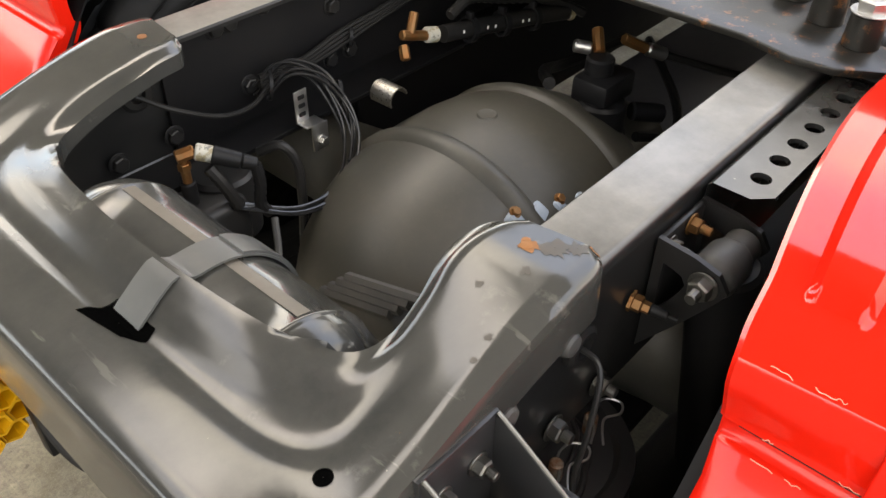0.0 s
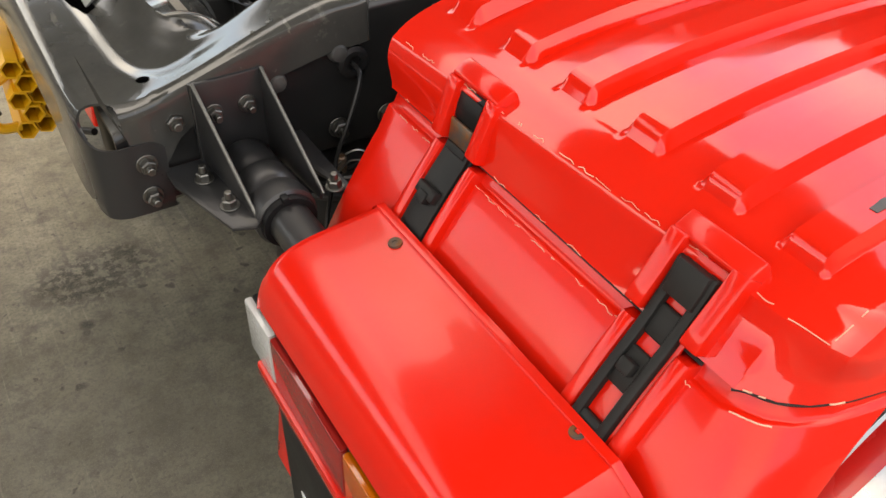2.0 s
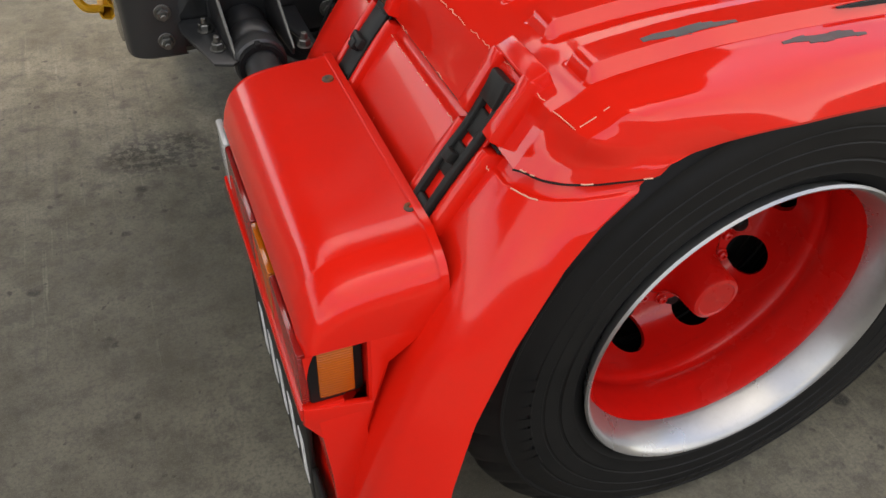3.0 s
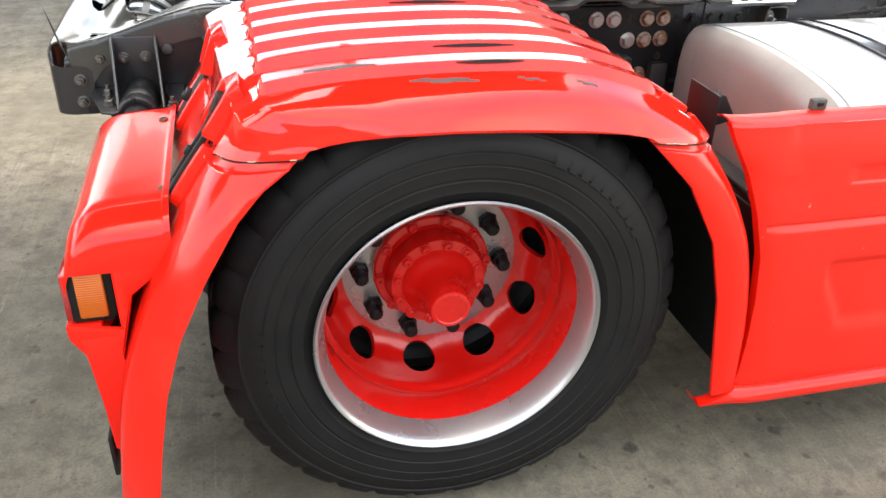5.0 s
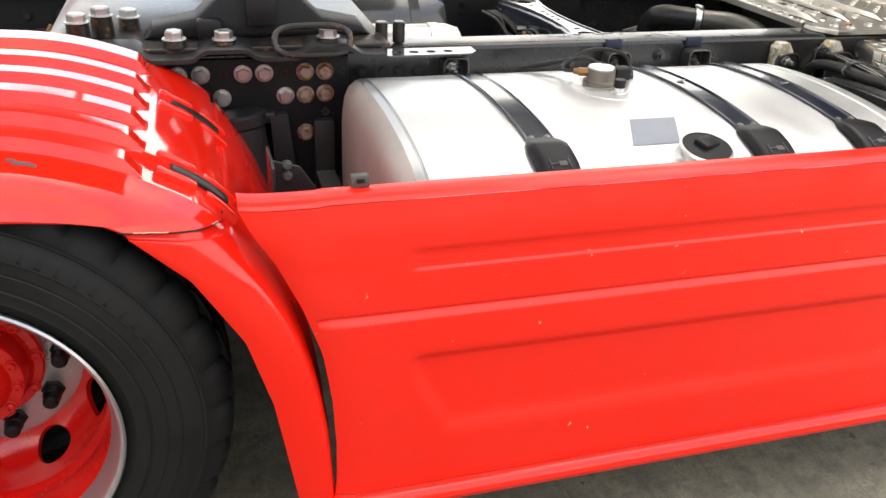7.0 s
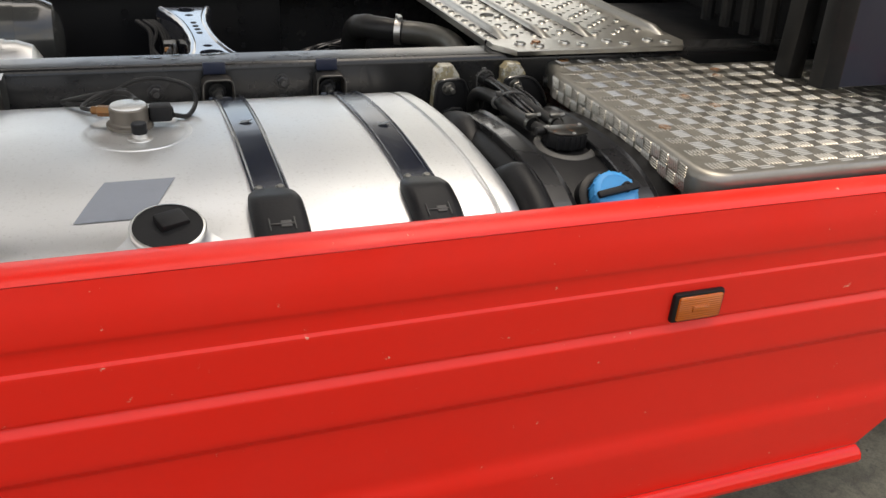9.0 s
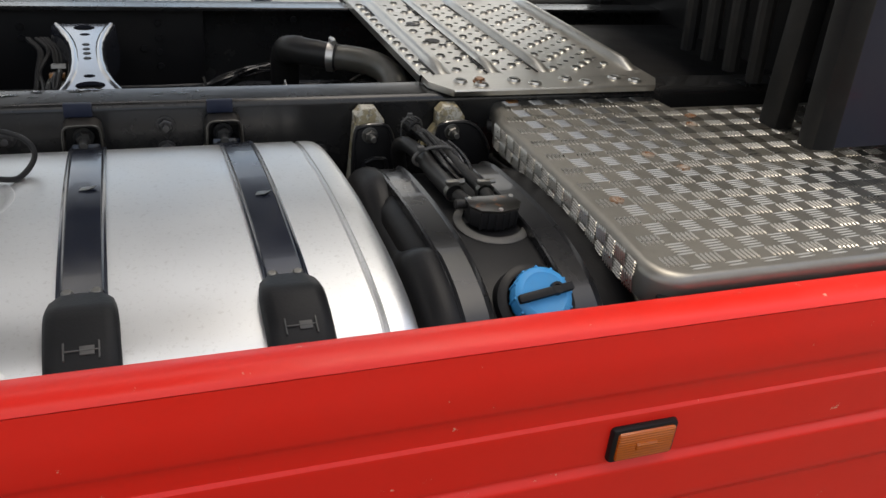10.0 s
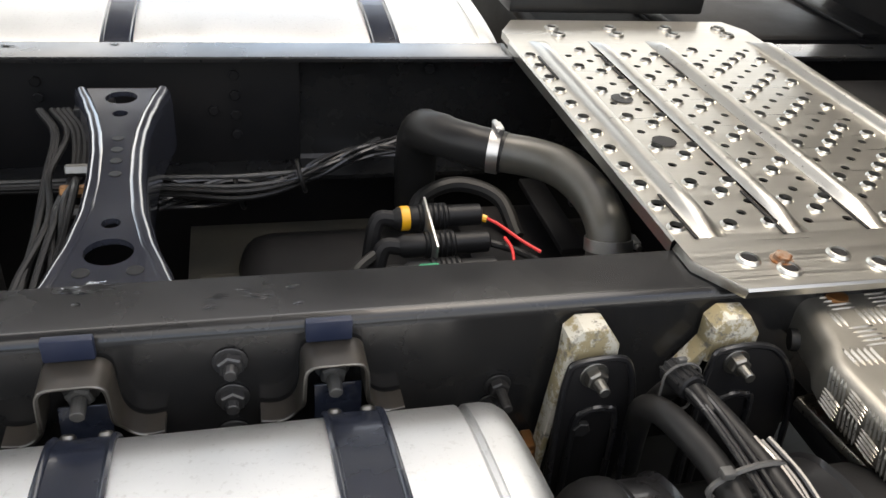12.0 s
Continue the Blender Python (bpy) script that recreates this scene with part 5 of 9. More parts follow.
add_rev(bm, [(0.024, 0.0), (0.021, 0.004), (0.013, 0.006), (0.012, 0.014), (0, 0.015)], (1.430, -0.790, 0.902), (0, 0, 1), 24)
knob = part("vent_knob", bm, STEEL, near_tank, "black vent knob on a bright base")
bm = bmesh.new()
add_rev(bm, [(0.0125, 0.013), (0.0135, 0.015), (0.0135, 0.030), (0.012, 0.032), (0, 0.032)], (1.430, -0.790, 0.902), (0, 0, 1), 24)
sub("knob_cap", bm, PLASTIC, knob)
bm = bmesh.new()
add_tube(bm, [(1.30, -0.55, 0.895), (1.355, -0.60, 0.910), (1.403, -0.60, 0.939), (1.438, -0.60, 0.953), (1.481, -0.605, 0.955), (1.526, -0.615, 0.943), (1.540, -0.63, 0.918), (1.521, -0.68, 0.905), (1.492, -0.712, 0.918)], 0.0045, 10, 8)
part("sender_cable", bm, RUBBER, near_tank, "black cable looped over the tank")
bm = bmesh.new()
add_tube(bm, [(1.29, -0.52, 0.89), (1.345, -0.60, 0.925), (1.385, -0.625, 0.938), (1.412, -0.65, 0.944), (1.425, -0.67, 0.940), (1.43, -0.70, 0.945)], 0.0055, 10, 6)
part("fuel_line", bm, RUBBER, near_tank)
bm = bmesh.new()
add_tube(bm, [(1.352, -0.700, 0.931), (1.335, -0.68, 0.930), (1.355, -0.645, 0.936), (1.395, -0.63, 0.944), (1.415, -0.64, 0.946)], 0.004, 10, 6)
part("return_line", bm, RUBBER, near_tank)
bm = bmesh.new()
rows = []
for k in range(7):
    y = -0.960 - 0.108 * k / 6
    z = min(((abs(p.y - y), p.z) for p in smooth_path(_tank[8:45], 6)))[1]
    rows.append([V(x - 0.045 * k / 6, y, z + 0.0012) for x in (1.370, 1.406, 1.442, 1.478)])
add_loft(bm, rows)
part("sticker", bm, painted("grey sticker", (0.22, 0.235, 0.26), 0.5, 0.0, 0.2, spec=0.3), near_tank, "plain grey sticker")

for xc in (1.545, 2.065):
    hanger = thing("strap_hanger", (xc, 0.45, 0.80), "black steel hanger on the far rail", "bracket", "strap hangers")
    bm = bmesh.new()
    add_box(bm, (xc, 0.447, 0.85), (0.07, 0.056, 0.09), 0.004)
    part("clip", bm, DARK, hanger)

# hangers that hold the straps to the rail
for xc, pad in ((1.135, False), (1.600, True), (1.850, True)):
    hanger = thing("strap_hanger", (xc, -0.45, 0.80), "black bent steel strap hanger bolted to the rail", "bracket", "strap hangers")
    half = smooth_path([V(x, 0, z) for x, z in ((0.0, 0.904), (0.016, 0.904), (0.025, 0.902), (0.0305, 0.895), (0.032, 0.880), (0.033, 0.858), (0.036, 0.842), (0.043, 0.829), (0.054, 0.822), (0.066, 0.821), (0.077, 0.823))], 4)
    bend = [V(-p.x, 0, p.z) for p in reversed(half[1:])] + half
    rows = []
    for k, p in enumerate(bend):
        d = (bend[min(k + 1, len(bend) - 1)] - bend[max(k - 1, 0)]).normalized()
        n = V(-d.z, 0, d.x) * 0.0022
        deep = -0.466 + 0.014 * smoothstep(0.86, 0.83, p.z)
        rows.append([V(xc, y, 0) + p + n * q for y, q in ((-0.424, -1), (deep + 0.001, -1), (deep, -0.6), (deep, 0.6), (deep + 0.001, 1), (-0.424, 1))])
    bm = bmesh.new()
    add_loft(bm, rows, closed=True, caps=True)
    part("clip", bm, HANGER, hanger, "bent steel strip with flared feet", 40.0)
    bm = bmesh.new()
    add_tube(bm, [r[3] + V(0, -0.0004, 0) for r in rows[6:-6:2]], 0.0011, 6, 2)
    part("worn_edge", bm, BOLT_DARK, hanger, "edge worn to bare metal")
    bm = bmesh.new()
    add_box(bm, (xc + 0.004, -0.447, 0.838), (0.050, 0.0035, 0.046), 0.001, Euler((-0.22, 0, 0)).to_matrix())
    part("strap_tongue", bm, STRAP, hanger, "flat end of the strap")
    bolt("bolt", (xc, -0.424, 0.868), (0, -1, -0.12), GREY_MATT if pad else ZINC, hanger, 0.013, 0.014, True, 0.022)
    if pad:
        bm = bmesh.new()
        add_box(bm, (xc - 0.004, -0.426, 0.921), (0.048, 0.010, 0.026), 0.002)
        part("pad", bm, BLUE_PAD, hanger, "blue pad")

# ---- bolted bracket plate and loose bolts on the near rail ----
plate = thing("suspension_bracket", (0.5, -0.43, 0.56), "black cast suspension bracket bolted to the rail", "bracket")
bm = bmesh.new()
add_prism(bm, [(0.18, -0.420, 0.912), (0.86, -0.420, 0.912), (0.86, -0.420, 0.85), (0.845, -0.420, 0.60), (0.79, -0.420, 0.56), (0.70, -0.420, 0.56), (0.62, -0.420, 0.70), (0.30, -0.420, 0.74), (0.18, -0.420, 0.80)], (0, -0.012, 0), 0.003)
part("plate", bm, BLACK, plate)
bm = bmesh.new()
add_prism(bm, [(0.655, -0.432, 0.78), (0.70, -0.432, 0.78), (0.72, -0.432, 0.60), (0.69, -0.432, 0.56), (0.66, -0.432, 0.62)], (0, -0.05, 0), 0.006)
add_box(bm, (0.585, -0.455, 0.775), (0.17, 0.05, 0.03), 0.008)
part("rib", bm, DARK, plate)
bm = bmesh.new()
add_cyl(bm, (0.585, -0.50, 0.78), (0.63, -0.56, 0.42), 0.052, 0.056, 24, 0.006)
add_cyl(bm, (0.583, -0.497, 0.80), (0.588, -0.50, 0.765), 0.060, None, 24, 0.006)
part("damper", bm, DARK, plate, "dark damper tube")
for x, z, m in ((0.20, 0.876, ZINC), (0.25, 0.876, ZINC), (0.40, 0.876, ZINC), (0.448, 0.876, ZINC), (0.50, 0.876, ZINC), (0.60, 0.876, ZINC), (0.651, 0.876, ZINC), (0.751, 0.876, RUST_BOLT), (0.80, 0.876, RUST_BOLT), (0.495, 0.817, ZINC), (0.546, 0.817, ZINC), (0.70, 0.817, ZINC), (0.75, 0.817, RUST_BOLT), (0.80, 0.819, RUST_BOLT), (0.748, 0.718, RUST_BOLT), (0.795, 0.718, RUST_BOLT)):
    bolt("bolt", (x, -0.432, z), (0, -1, 0), m, plate, 0.0155, 0.013)
for x, z in ((0.553, 0.876), (0.70, 0.876), (0.80, 0.77), (0.845, 0.876)):
    bm = bmesh.new()
    add_rev(bm, [(0.010, 0.0), (0.010, 0.002), (0.0075, 0.002), (0.007, 0.0003), (0, 0.0003)], (x, -0.432, z), (0, -1, 0), 16)
    part("plug", bm, GREASE, plate)
for x, z, r, s in ((0.895, 0.87, 0.010, 0), (0.95, 0.87, 0.010, 0), (0.99, 0.87, 0.010, 0), (1.04, 0.868, 0.010, 0), (1.745, 0.884, 0.0125, 0.012), (1.745, 0.835, 0.0125, 0.010), (1.744, 0.782, 0.0125, 0.008), (2.042, 0.815, 0.011, 0.03), (2.036, 0.785, 0.011, 0), (1.47, 0.87, 0.0125, 0.012), (1.475, 0.80, 0.0125, 0.01)):
    bolt("bolt", (x, -0.421, z), (0, -1, 0), DARK if r < 0.012 else ARM_GREY, chassis, r, 0.010, True, s)

# ---- urea tank ----
urea = thing("urea_tank", (2.22, -0.86, 0.35), "black moulded plastic urea tank with a blue cap", "plastic tank")
US = [(-0.565, 0.40), (-0.565, 0.70), (-0.572, 0.78), (-0.60, 0.835), (-0.65, 0.860), (-0.75, 0.872), (-0.86, 0.877), (-0.97, 0.873), (-1.06, 0.852), (-1.12, 0.812), (-1.155, 0.74), (-1.165, 0.62), (-1.165, 0.40)]
_urea = smooth_path([V(0, y, z) for y, z in US], 8)


def urea_rows(x0, x1, drop, inset=0.03):
    rows = []
    for d, i in ((0, inset), (0.006, inset * 0.55), (0.018, inset * 0.18), (0.035, 0)):
        rows.append((x0 + d, i + drop))
    for d, i in ((0.035, 0), (0.018, inset * 0.18), (0.006, inset * 0.55), (0, inset)):
        rows.append((x1 - d, i + drop))
    c = V(0, -0.86, 0.55)
    out = []
    for x, i in rows:
        row = []
        for p in _urea:
            d = (c - p)
            d = d.normalized() * i
            row.append(V(x, p.y + d.y, max(p.z + d.z, 0.40)))
        out.append(row)
    return out


bm = bmesh.new()
add_loft(bm, urea_rows(2.070, 2.410, 0.006), caps=True)
body = part("body", bm, PLASTIC, urea, "", 40.0)
bm = bmesh.new()
for x0, x1 in ((2.062, 2.125),):
    rows = []
    for x, i in ((2.045, 0.060), (2.047, 0.040), (2.052, 0.024), (2.060, 0.012), (2.070, 0.004), (2.082, 0.0), (2.095, 0.0), (2.107, 0.004), (2.116, 0.012), (2.122, 0.022)):
        row = []
        c = V(0, -0.86, 0.55)
        for p in _urea:
            sag = 0.045 * smoothstep(-0.98, -0.90, p.y) * smoothstep(-0.70, -0.80, p.y)
            q = p + (c - p).normalized() * (i - 0.012 + sag)
            row.append(V(x, q.y, q.z))
        rows.append(row)
    add_loft(bm, rows, caps=True)
sub("shoulder", bm, PLASTIC, body, "rounded shoulder with a waist", 70.0)
for xc in (2.126, 2.298):
    bm = bmesh.new()
    rows = []
    for k, p in enumerate(_urea):
        d = (_urea[min(k + 1, len(_urea) - 1)] - _urea[max(k - 1, 0)]).normalized()
        n = V(0, d.z, -d.y)
        n = n if n.dot(p - V(0, -0.86, 0.55)) > 0 else -n
        rows.append([V(xc + a * 0.027, (p + n * h).y, (p + n * h).z) for a, h in ((-1, -0.006), (-1, 0.008), (-0.9, 0.0105), (-0.8, 0.008), (-0.72, 0.0055), (0.72, 0.0055), (0.8, 0.008), (0.9, 0.0105), (1, 0.008), (1, -0.006))])
    add_loft(bm, rows, closed=True, caps=True)
    part("strap", bm, CABLE, urea, "black strap with raised edges", 45.0)
capc, capn = V(2.222, -1.088, 0.844), V(0.0, -0.62, 0.79).normalized()
bm = bmesh.new()
add_rev(bm, [(0.062, -0.02), (0.060, 0.004), (0.052, 0.008), (0.047, 0.008), (0.047, 0.012)], capc, capn, 40)
part("cap_seat", bm, PLASTIC, urea)
bm = bmesh.new()
add_rev(bm, [(0.043, 0.006), (0.044, 0.022), (0.043, 0.032), (0.039, 0.036), (0.033, 0.0375), (0.030, 0.036), (0, 0.036)], capc, capn, 24)
ucap = part("cap", bm, BLUE, urea, "worn blue screw cap")
for k in range(12):
    bm = bmesh.new()
    a, u, w = frame_of(capn)
    g = capc + capn * 0.020 + (u * math.cos(k * math.tau / 12) + w * math.sin(k * math.tau / 12)) * 0.0435
    add_cyl(bm, g - capn * 0.013, g + capn * 0.012, 0.0022, None, 8, 0.0006)
    sub("grip", bm, BLUE, ucap)
bm = bmesh.new()
a, u, w = frame_of(capn)
turn = Matrix((V(1, 0, 0), capn.cross(V(1, 0, 0)), capn)).transposed() @ Euler((0, 0, radians(8))).to_matrix()
add_box(bm, capc + capn * 0.041, (0.088, 0.013, 0.010), 0.003, turn)
add_rev(bm, [(0.008, 0.036), (0.010, 0.042), (0.009, 0.050), (0.005, 0.050), (0.0045, 0.044), (0, 0.044)], capc + V(0.018, 0.006, 0), capn, 16)
sub("cap_strap", bm, PLASTIC, ucap, "black retaining strap")
bm = bmesh.new()
pc = V(2.228, -0.893, 0.874)
add_rev(bm, [(0.064, -0.01), (0.064, 0.002), (0.058, 0.005), (0.05, 0.005), (0.05, -0.004), (0, -0.004)], pc, (0, -0.1, 1), 40)
part("pump_flange", bm, GREY_MATT, urea, "dusty round flange")
bm = bmesh.new()
front_line = [(-0.040, 0.024), (0.040, 0.024), (0.042, -0.004), (0.030, -0.024), (0.0, -0.032), (-0.030, -0.024), (-0.042, -0.004)]
add_prism(bm, [pc + V(x, y, 0.002) for x, y in front_line], (0, 0, 0.030), 0.003)
pump = part("pump_head", bm, PLASTIC, urea, "ribbed black pump head")
bm = bmesh.new()
add_prism(bm, [pc + V(x * 1.06, y * 1.06, 0.0322) for x, y in front_line], (0, 0, 0.005), 0.0015)
sub("pump_lid", bm, GREASE, pump, "greasy dark lid")
for x, y in ((-0.036, 0.018), (0.036, 0.018), (0.0, -0.028)):
    bm = bmesh.new()
    add_rev(bm, [(0.004, 0.0), (0.0035, 0.0022), (0, 0.0025)], pc + V(x, y, 0.037), (0, 0, 1), 10)
    sub("lid_screw", bm, ZINC, pump)
for k in range(6):
    bm = bmesh.new()
    add_box(bm, pc + V(-0.030 + k * 0.012, -0.0315 + abs(k - 2.5) * 0.0032, 0.016), (0.004, 0.005, 0.028), 0.001)
    sub("pump_rib", bm, PLASTIC, pump)
bm = bmesh.new()
for dx in (-0.025, 0.012):
    add_cyl(bm, pc + V(dx, 0.020, 0.018), pc + V(dx - 0.014 * (dx < 0), 0.068, 0.021), 0.0115, None, 14, 0.002)
add_cyl(bm, pc + V(-0.06, 0.02, 0.028), pc + V(-0.03, 0.02, 0.028), 0.008, None, 12, 0.002)
sub("hose_stub", bm, RUBBER, pump)
for c in (V(2.186, -0.818, 0.897), V(2.243, -0.815, 0.893)):
    bm = bmesh.new()
    add_rev(bm, [(0.0150, -0.005), (0.0165, -0.005), (0.0165, 0.005), (0.0150, 0.005)], c, (-0.05, 1, 0.05), 20)
    add_box(bm, c + V(-0.004, 0, 0.018), (0.024, 0.010, 0.008), 0.002)
    add_cyl(bm, c + V(0.008, 0, 0.018), c + V(0.017, 0, 0.019), 0.0045, None, 6)
    sub("hose_clamp", bm, BOLT_DARK, pump, "bright worm-drive clamp")
# two coolant hoses, their connector, looped leads and the tie that holds them
for pts, r, lab in (([(2.186, -0.815, 0.896), (2.187, -0.760, 0.890), (2.186, -0.700, 0.888), (2.187, -0.630, 0.888), (2.178, -0.560, 0.880), (2.180, -0.515, 0.850), (2.198, -0.480, 0.79), (2.21, -0.465, 0.70)], 0.0150, "black coolant hose"), ([(2.244, -0.812, 0.892), (2.240, -0.760, 0.893), (2.232, -0.700, 0.894), (2.228, -0.640, 0.896), (2.222, -0.590, 0.896), (2.212, -0.545, 0.895), (2.206, -0.515, 0.880), (2.21, -0.47, 0.80)], 0.0120, "dusty black coolant hose tied to the other")):
    bm = bmesh.new()
    add_tube(bm, pts, r, 14, 8)
    part("coolant_hose", bm, RUBBER, urea, lab)
for k, o in enumerate((V(0, 0, 0), V(0.007, 0.0, 0.003), V(-0.006, 0.004, 0.002))):
    bm = bmesh.new()
    add_tube(bm, [V(2.200, -0.545, 0.905) + o, V(2.203, -0.585, 0.908) + o, V(2.207, -0.640, 0.905) + o, V(2.212, -0.700 - 0.012 * k, 0.898) + o, V(2.226, -0.735 - 0.014 * k, 0.888) + o, V(2.243, -0.720 - 0.014 * k, 0.892) + o, V(2.246, -0.675, 0.900) + o, V(2.236, -0.625, 0.905) + o], 0.0033, 8, 8)
    part("sensor_lead", bm, CABLE, urea)
bm = bmesh.new()
TIE = V(2.207, -0.658, 0.892)
add_tube(bm, [TIE + V(0.044 * math.cos(a), 0.006 * math.cos(a), 0.0195 * math.sin(a)) for a in (q * math.tau / 14 for q in range(15))], 0.0032, 6, 3)
add_box(bm, TIE + V(-0.030, -0.004, 0.020), (0.013, 0.011, 0.009), 0.002)
part("cable_tie", bm, GREY_MATT, urea, "grey cable tie")
bm = bmesh.new()
add_cyl(bm, (2.196, -0.512, 0.903), (2.203, -0.548, 0.905), 0.0150, None, 16, 0.002)
add_cyl(bm, (2.203, -0.548, 0.905), (2.208, -0.585, 0.903), 0.0105, 0.0085, 14, 0.002)
conn = part("connector", bm, PLASTIC, urea, "ribbed black connector")
for q in range(7):
    bm = bmesh.new()
    d = V(math.cos(q * 0.5 - 0.2), 0, math.sin(q * 0.5 - 0.2))
    add_cyl(bm, V(2.1965, -0.514, 0.903) + d * 0.0152, V(2.2025, -0.544, 0.905) + d * 0.0152, 0.0017, None, 6)
    sub("grip", bm, PLASTIC, conn)
bm = bmesh.new()
add_tube(bm, [V(2.200, -0.530, 0.904) + V(0.021 * math.cos(a), 0.0, 0.020 * math.sin(a) - (0.028 if 3.4 < a < 6.0 else 0)) for a in (q * math.tau / 12 for q in range(13))], 0.0016, 6, 3)
add_box(bm, (2.196, -0.527, 0.9265), (0.010, 0.006, 0.006), 0.001)
part("cable_tie", bm, GREY_MATT, urea, "thin grey tie")
for xc, wide_side in ((2.130, 0.0), (2.305, 0.040)):
    hold = thing("tank_bracket", (xc, -0.45, 0.66), "black pressed tank bracket with a stained off-white block behind", "bracket", "tank brackets")
    # block with cut corners, hooked over the bracket
    bm = bmesh.new()
    add_prism(bm, [(xc - 0.024, -0.4235, 0.852), (xc - 0.025, -0.4235, 0.902), (xc - 0.012, -0.4235, 0.916), (xc + 0.018, -0.4235, 0.915), (xc + 0.036, -0.4235, 0.890), (xc + 0.037, -0.4235, 0.852)], (0, -0.034, 0), 0.005)
    part("block", bm, WHITE, hold, "stained off-white block")
    bm = bmesh.new()
    if wide_side:
        add_prism(bm, [(xc - 0.056, -0.426, 0.828), (xc - 0.026, -0.426, 0.872), (xc - 0.018, -0.426, 0.872), (xc - 0.030, -0.426, 0.828)], (0, -0.026, 0), 0.003)
    else:
        add_prism(bm, [(xc - 0.042, -0.432, 0.66), (xc - 0.0265, -0.432, 0.885), (xc - 0.018, -0.432, 0.885), (xc - 0.033, -0.432, 0.66)], (0, -0.026, 0), 0.003)
    part("spacer_strip", bm, WHITE, hold, "stained cream strip down its side")
    # pressed plate with rounded shoulders, folded rim and a stamped arch
    edge = [(-0.030, 0.62), (-0.032, 0.80), (-0.028, 0.868), (-0.016, 0.884), (0.030, 0.886), (0.046 + wide_side * 0.4, 0.868), (0.056 + wide_side * 0.8, 0.825), (0.060 + wide_side, 0.76), (0.060 + wide_side, 0.62)]
    bm = bmesh.new()
    add_prism(bm, [(xc + x, -0.466, z) for x, z in edge], (0, -0.007, 0), 0.002)
    part("plate", bm, BLACK, hold)
    bm = bmesh.new()
    add_tube(bm, [(xc + x, -0.472 - 0.020 * (1 - min(max((z - 0.62) / 0.24, 0), 1)), z) for x, z in edge], 0.0042, 8, 4)
    part("folded_rim", bm, CABLE, hold)
    bm = bmesh.new()
    add_tube(bm, [(xc - 0.008, -0.478, 0.65), (xc - 0.010, -0.476, 0.79), (xc + 0.002, -0.475, 0.812), (xc + 0.026, -0.475, 0.814), (xc + 0.040, -0.476, 0.795), (xc + 0.044, -0.478, 0.65)], 0.0045, 8, 6)
    part("stamped_arch", bm, CABLE, hold)
    bolt("bolt", (xc + 0.002, -0.473, 0.866), (0, -1, 0.05), BOLT_DARK, hold, 0.0115, 0.012, True, 0.018)
    bolt("bolt", (xc - 0.002, -0.473, 0.790), (0, -1, 0), DARK, hold, 0.010, 0.008, False)
orange = thing("pipe_union", (2.09, -0.436, 0.71), "rusty orange pipe union beside the tank", "pipe fitting")
bm = bmesh.new()
add_cyl(bm, (2.085, -0.424, 0.732), (2.085, -0.448, 0.728), 0.011, None, 6, 0.002)
add_cyl(bm, (2.085, -0.446, 0.730), (2.087, -0.450, 0.700), 0.008, None, 12, 0.002)
part("union", bm, BRASS, orange)


# ---- pressed rear crossmember ----
cross = thing("rear_crossmember", (-0.7, 0, 0.68), "grey painted pressed steel rear crossmember, dusty with rust marks", "crossmember")
IN = [(-0.368, -0.312, 0.934, 0), (-0.385, -0.293, 0.934, 0), (-0.42, -0.286, 0.934, 0), (-0.455, -0.286, 0.926, 0), (-0.50, -0.297, 0.908, 0.0), (-0.55, -0.300, 0.888, 0.15), (-0.592, -0.280, 0.878, 0.5), (-0.622, -0.215, 0.884, 0.9), (-0.637, -0.12, 0.890, 1), (-0.643, 0.0, 0.892, 1)]
OUT = [(-0.358, -0.405), (-0.375, -0.419), (-0.42, -0.422), (-0.49, -0.422), (-0.57, -0.422), (-0.66, -0.422), (-0.745, -0.419), (-0.783, -0.368), (-0.787, -0.19), (-0.787, 0.0)]


def mirrored(rows):
    return rows + [(r[0], -r[1], *r[2:]) for r in rows[-2::-1]]


_in = smooth_path([V(r[0], r[1], 0) for r in mirrored(IN)], 6)
_iz = smooth_path([V(r[2], r[3], 0) for r in mirrored(IN)], 6)
_out = smooth_path([V(r[0], r[1], 0) for r in mirrored(OUT)], 6)


def base_z(x):
    return 0.936 if x > -0.42 else lerp(0.936, 0.861, smoothstep(-0.42, -0.74, x) * 0.5 + 0.5 * min((-0.42 - x) / 0.32, 1))


VS = [0, 0.03, 0.08, 0.14, 0.2, 0.27, 0.34, 0.41, 0.48, 0.55, 0.62, 0.7, 0.8, 0.9, 0.96, 1.0]
CENTRE = [(0, 0.0), (0.14, -0.012), (0.27, -0.027), (0.38, -0.038), (0.47, -0.038), (0.56, -0.030), (0.66, -0.0285), (1.0, -0.031)]


def centre_drop(v):
    for (a, d), (b, e) in zip(CENTRE, CENTRE[1:]):
        if v <= b:
            return lerp(d, e, smoothstep(a, b, v))
    return CENTRE[-1][1]


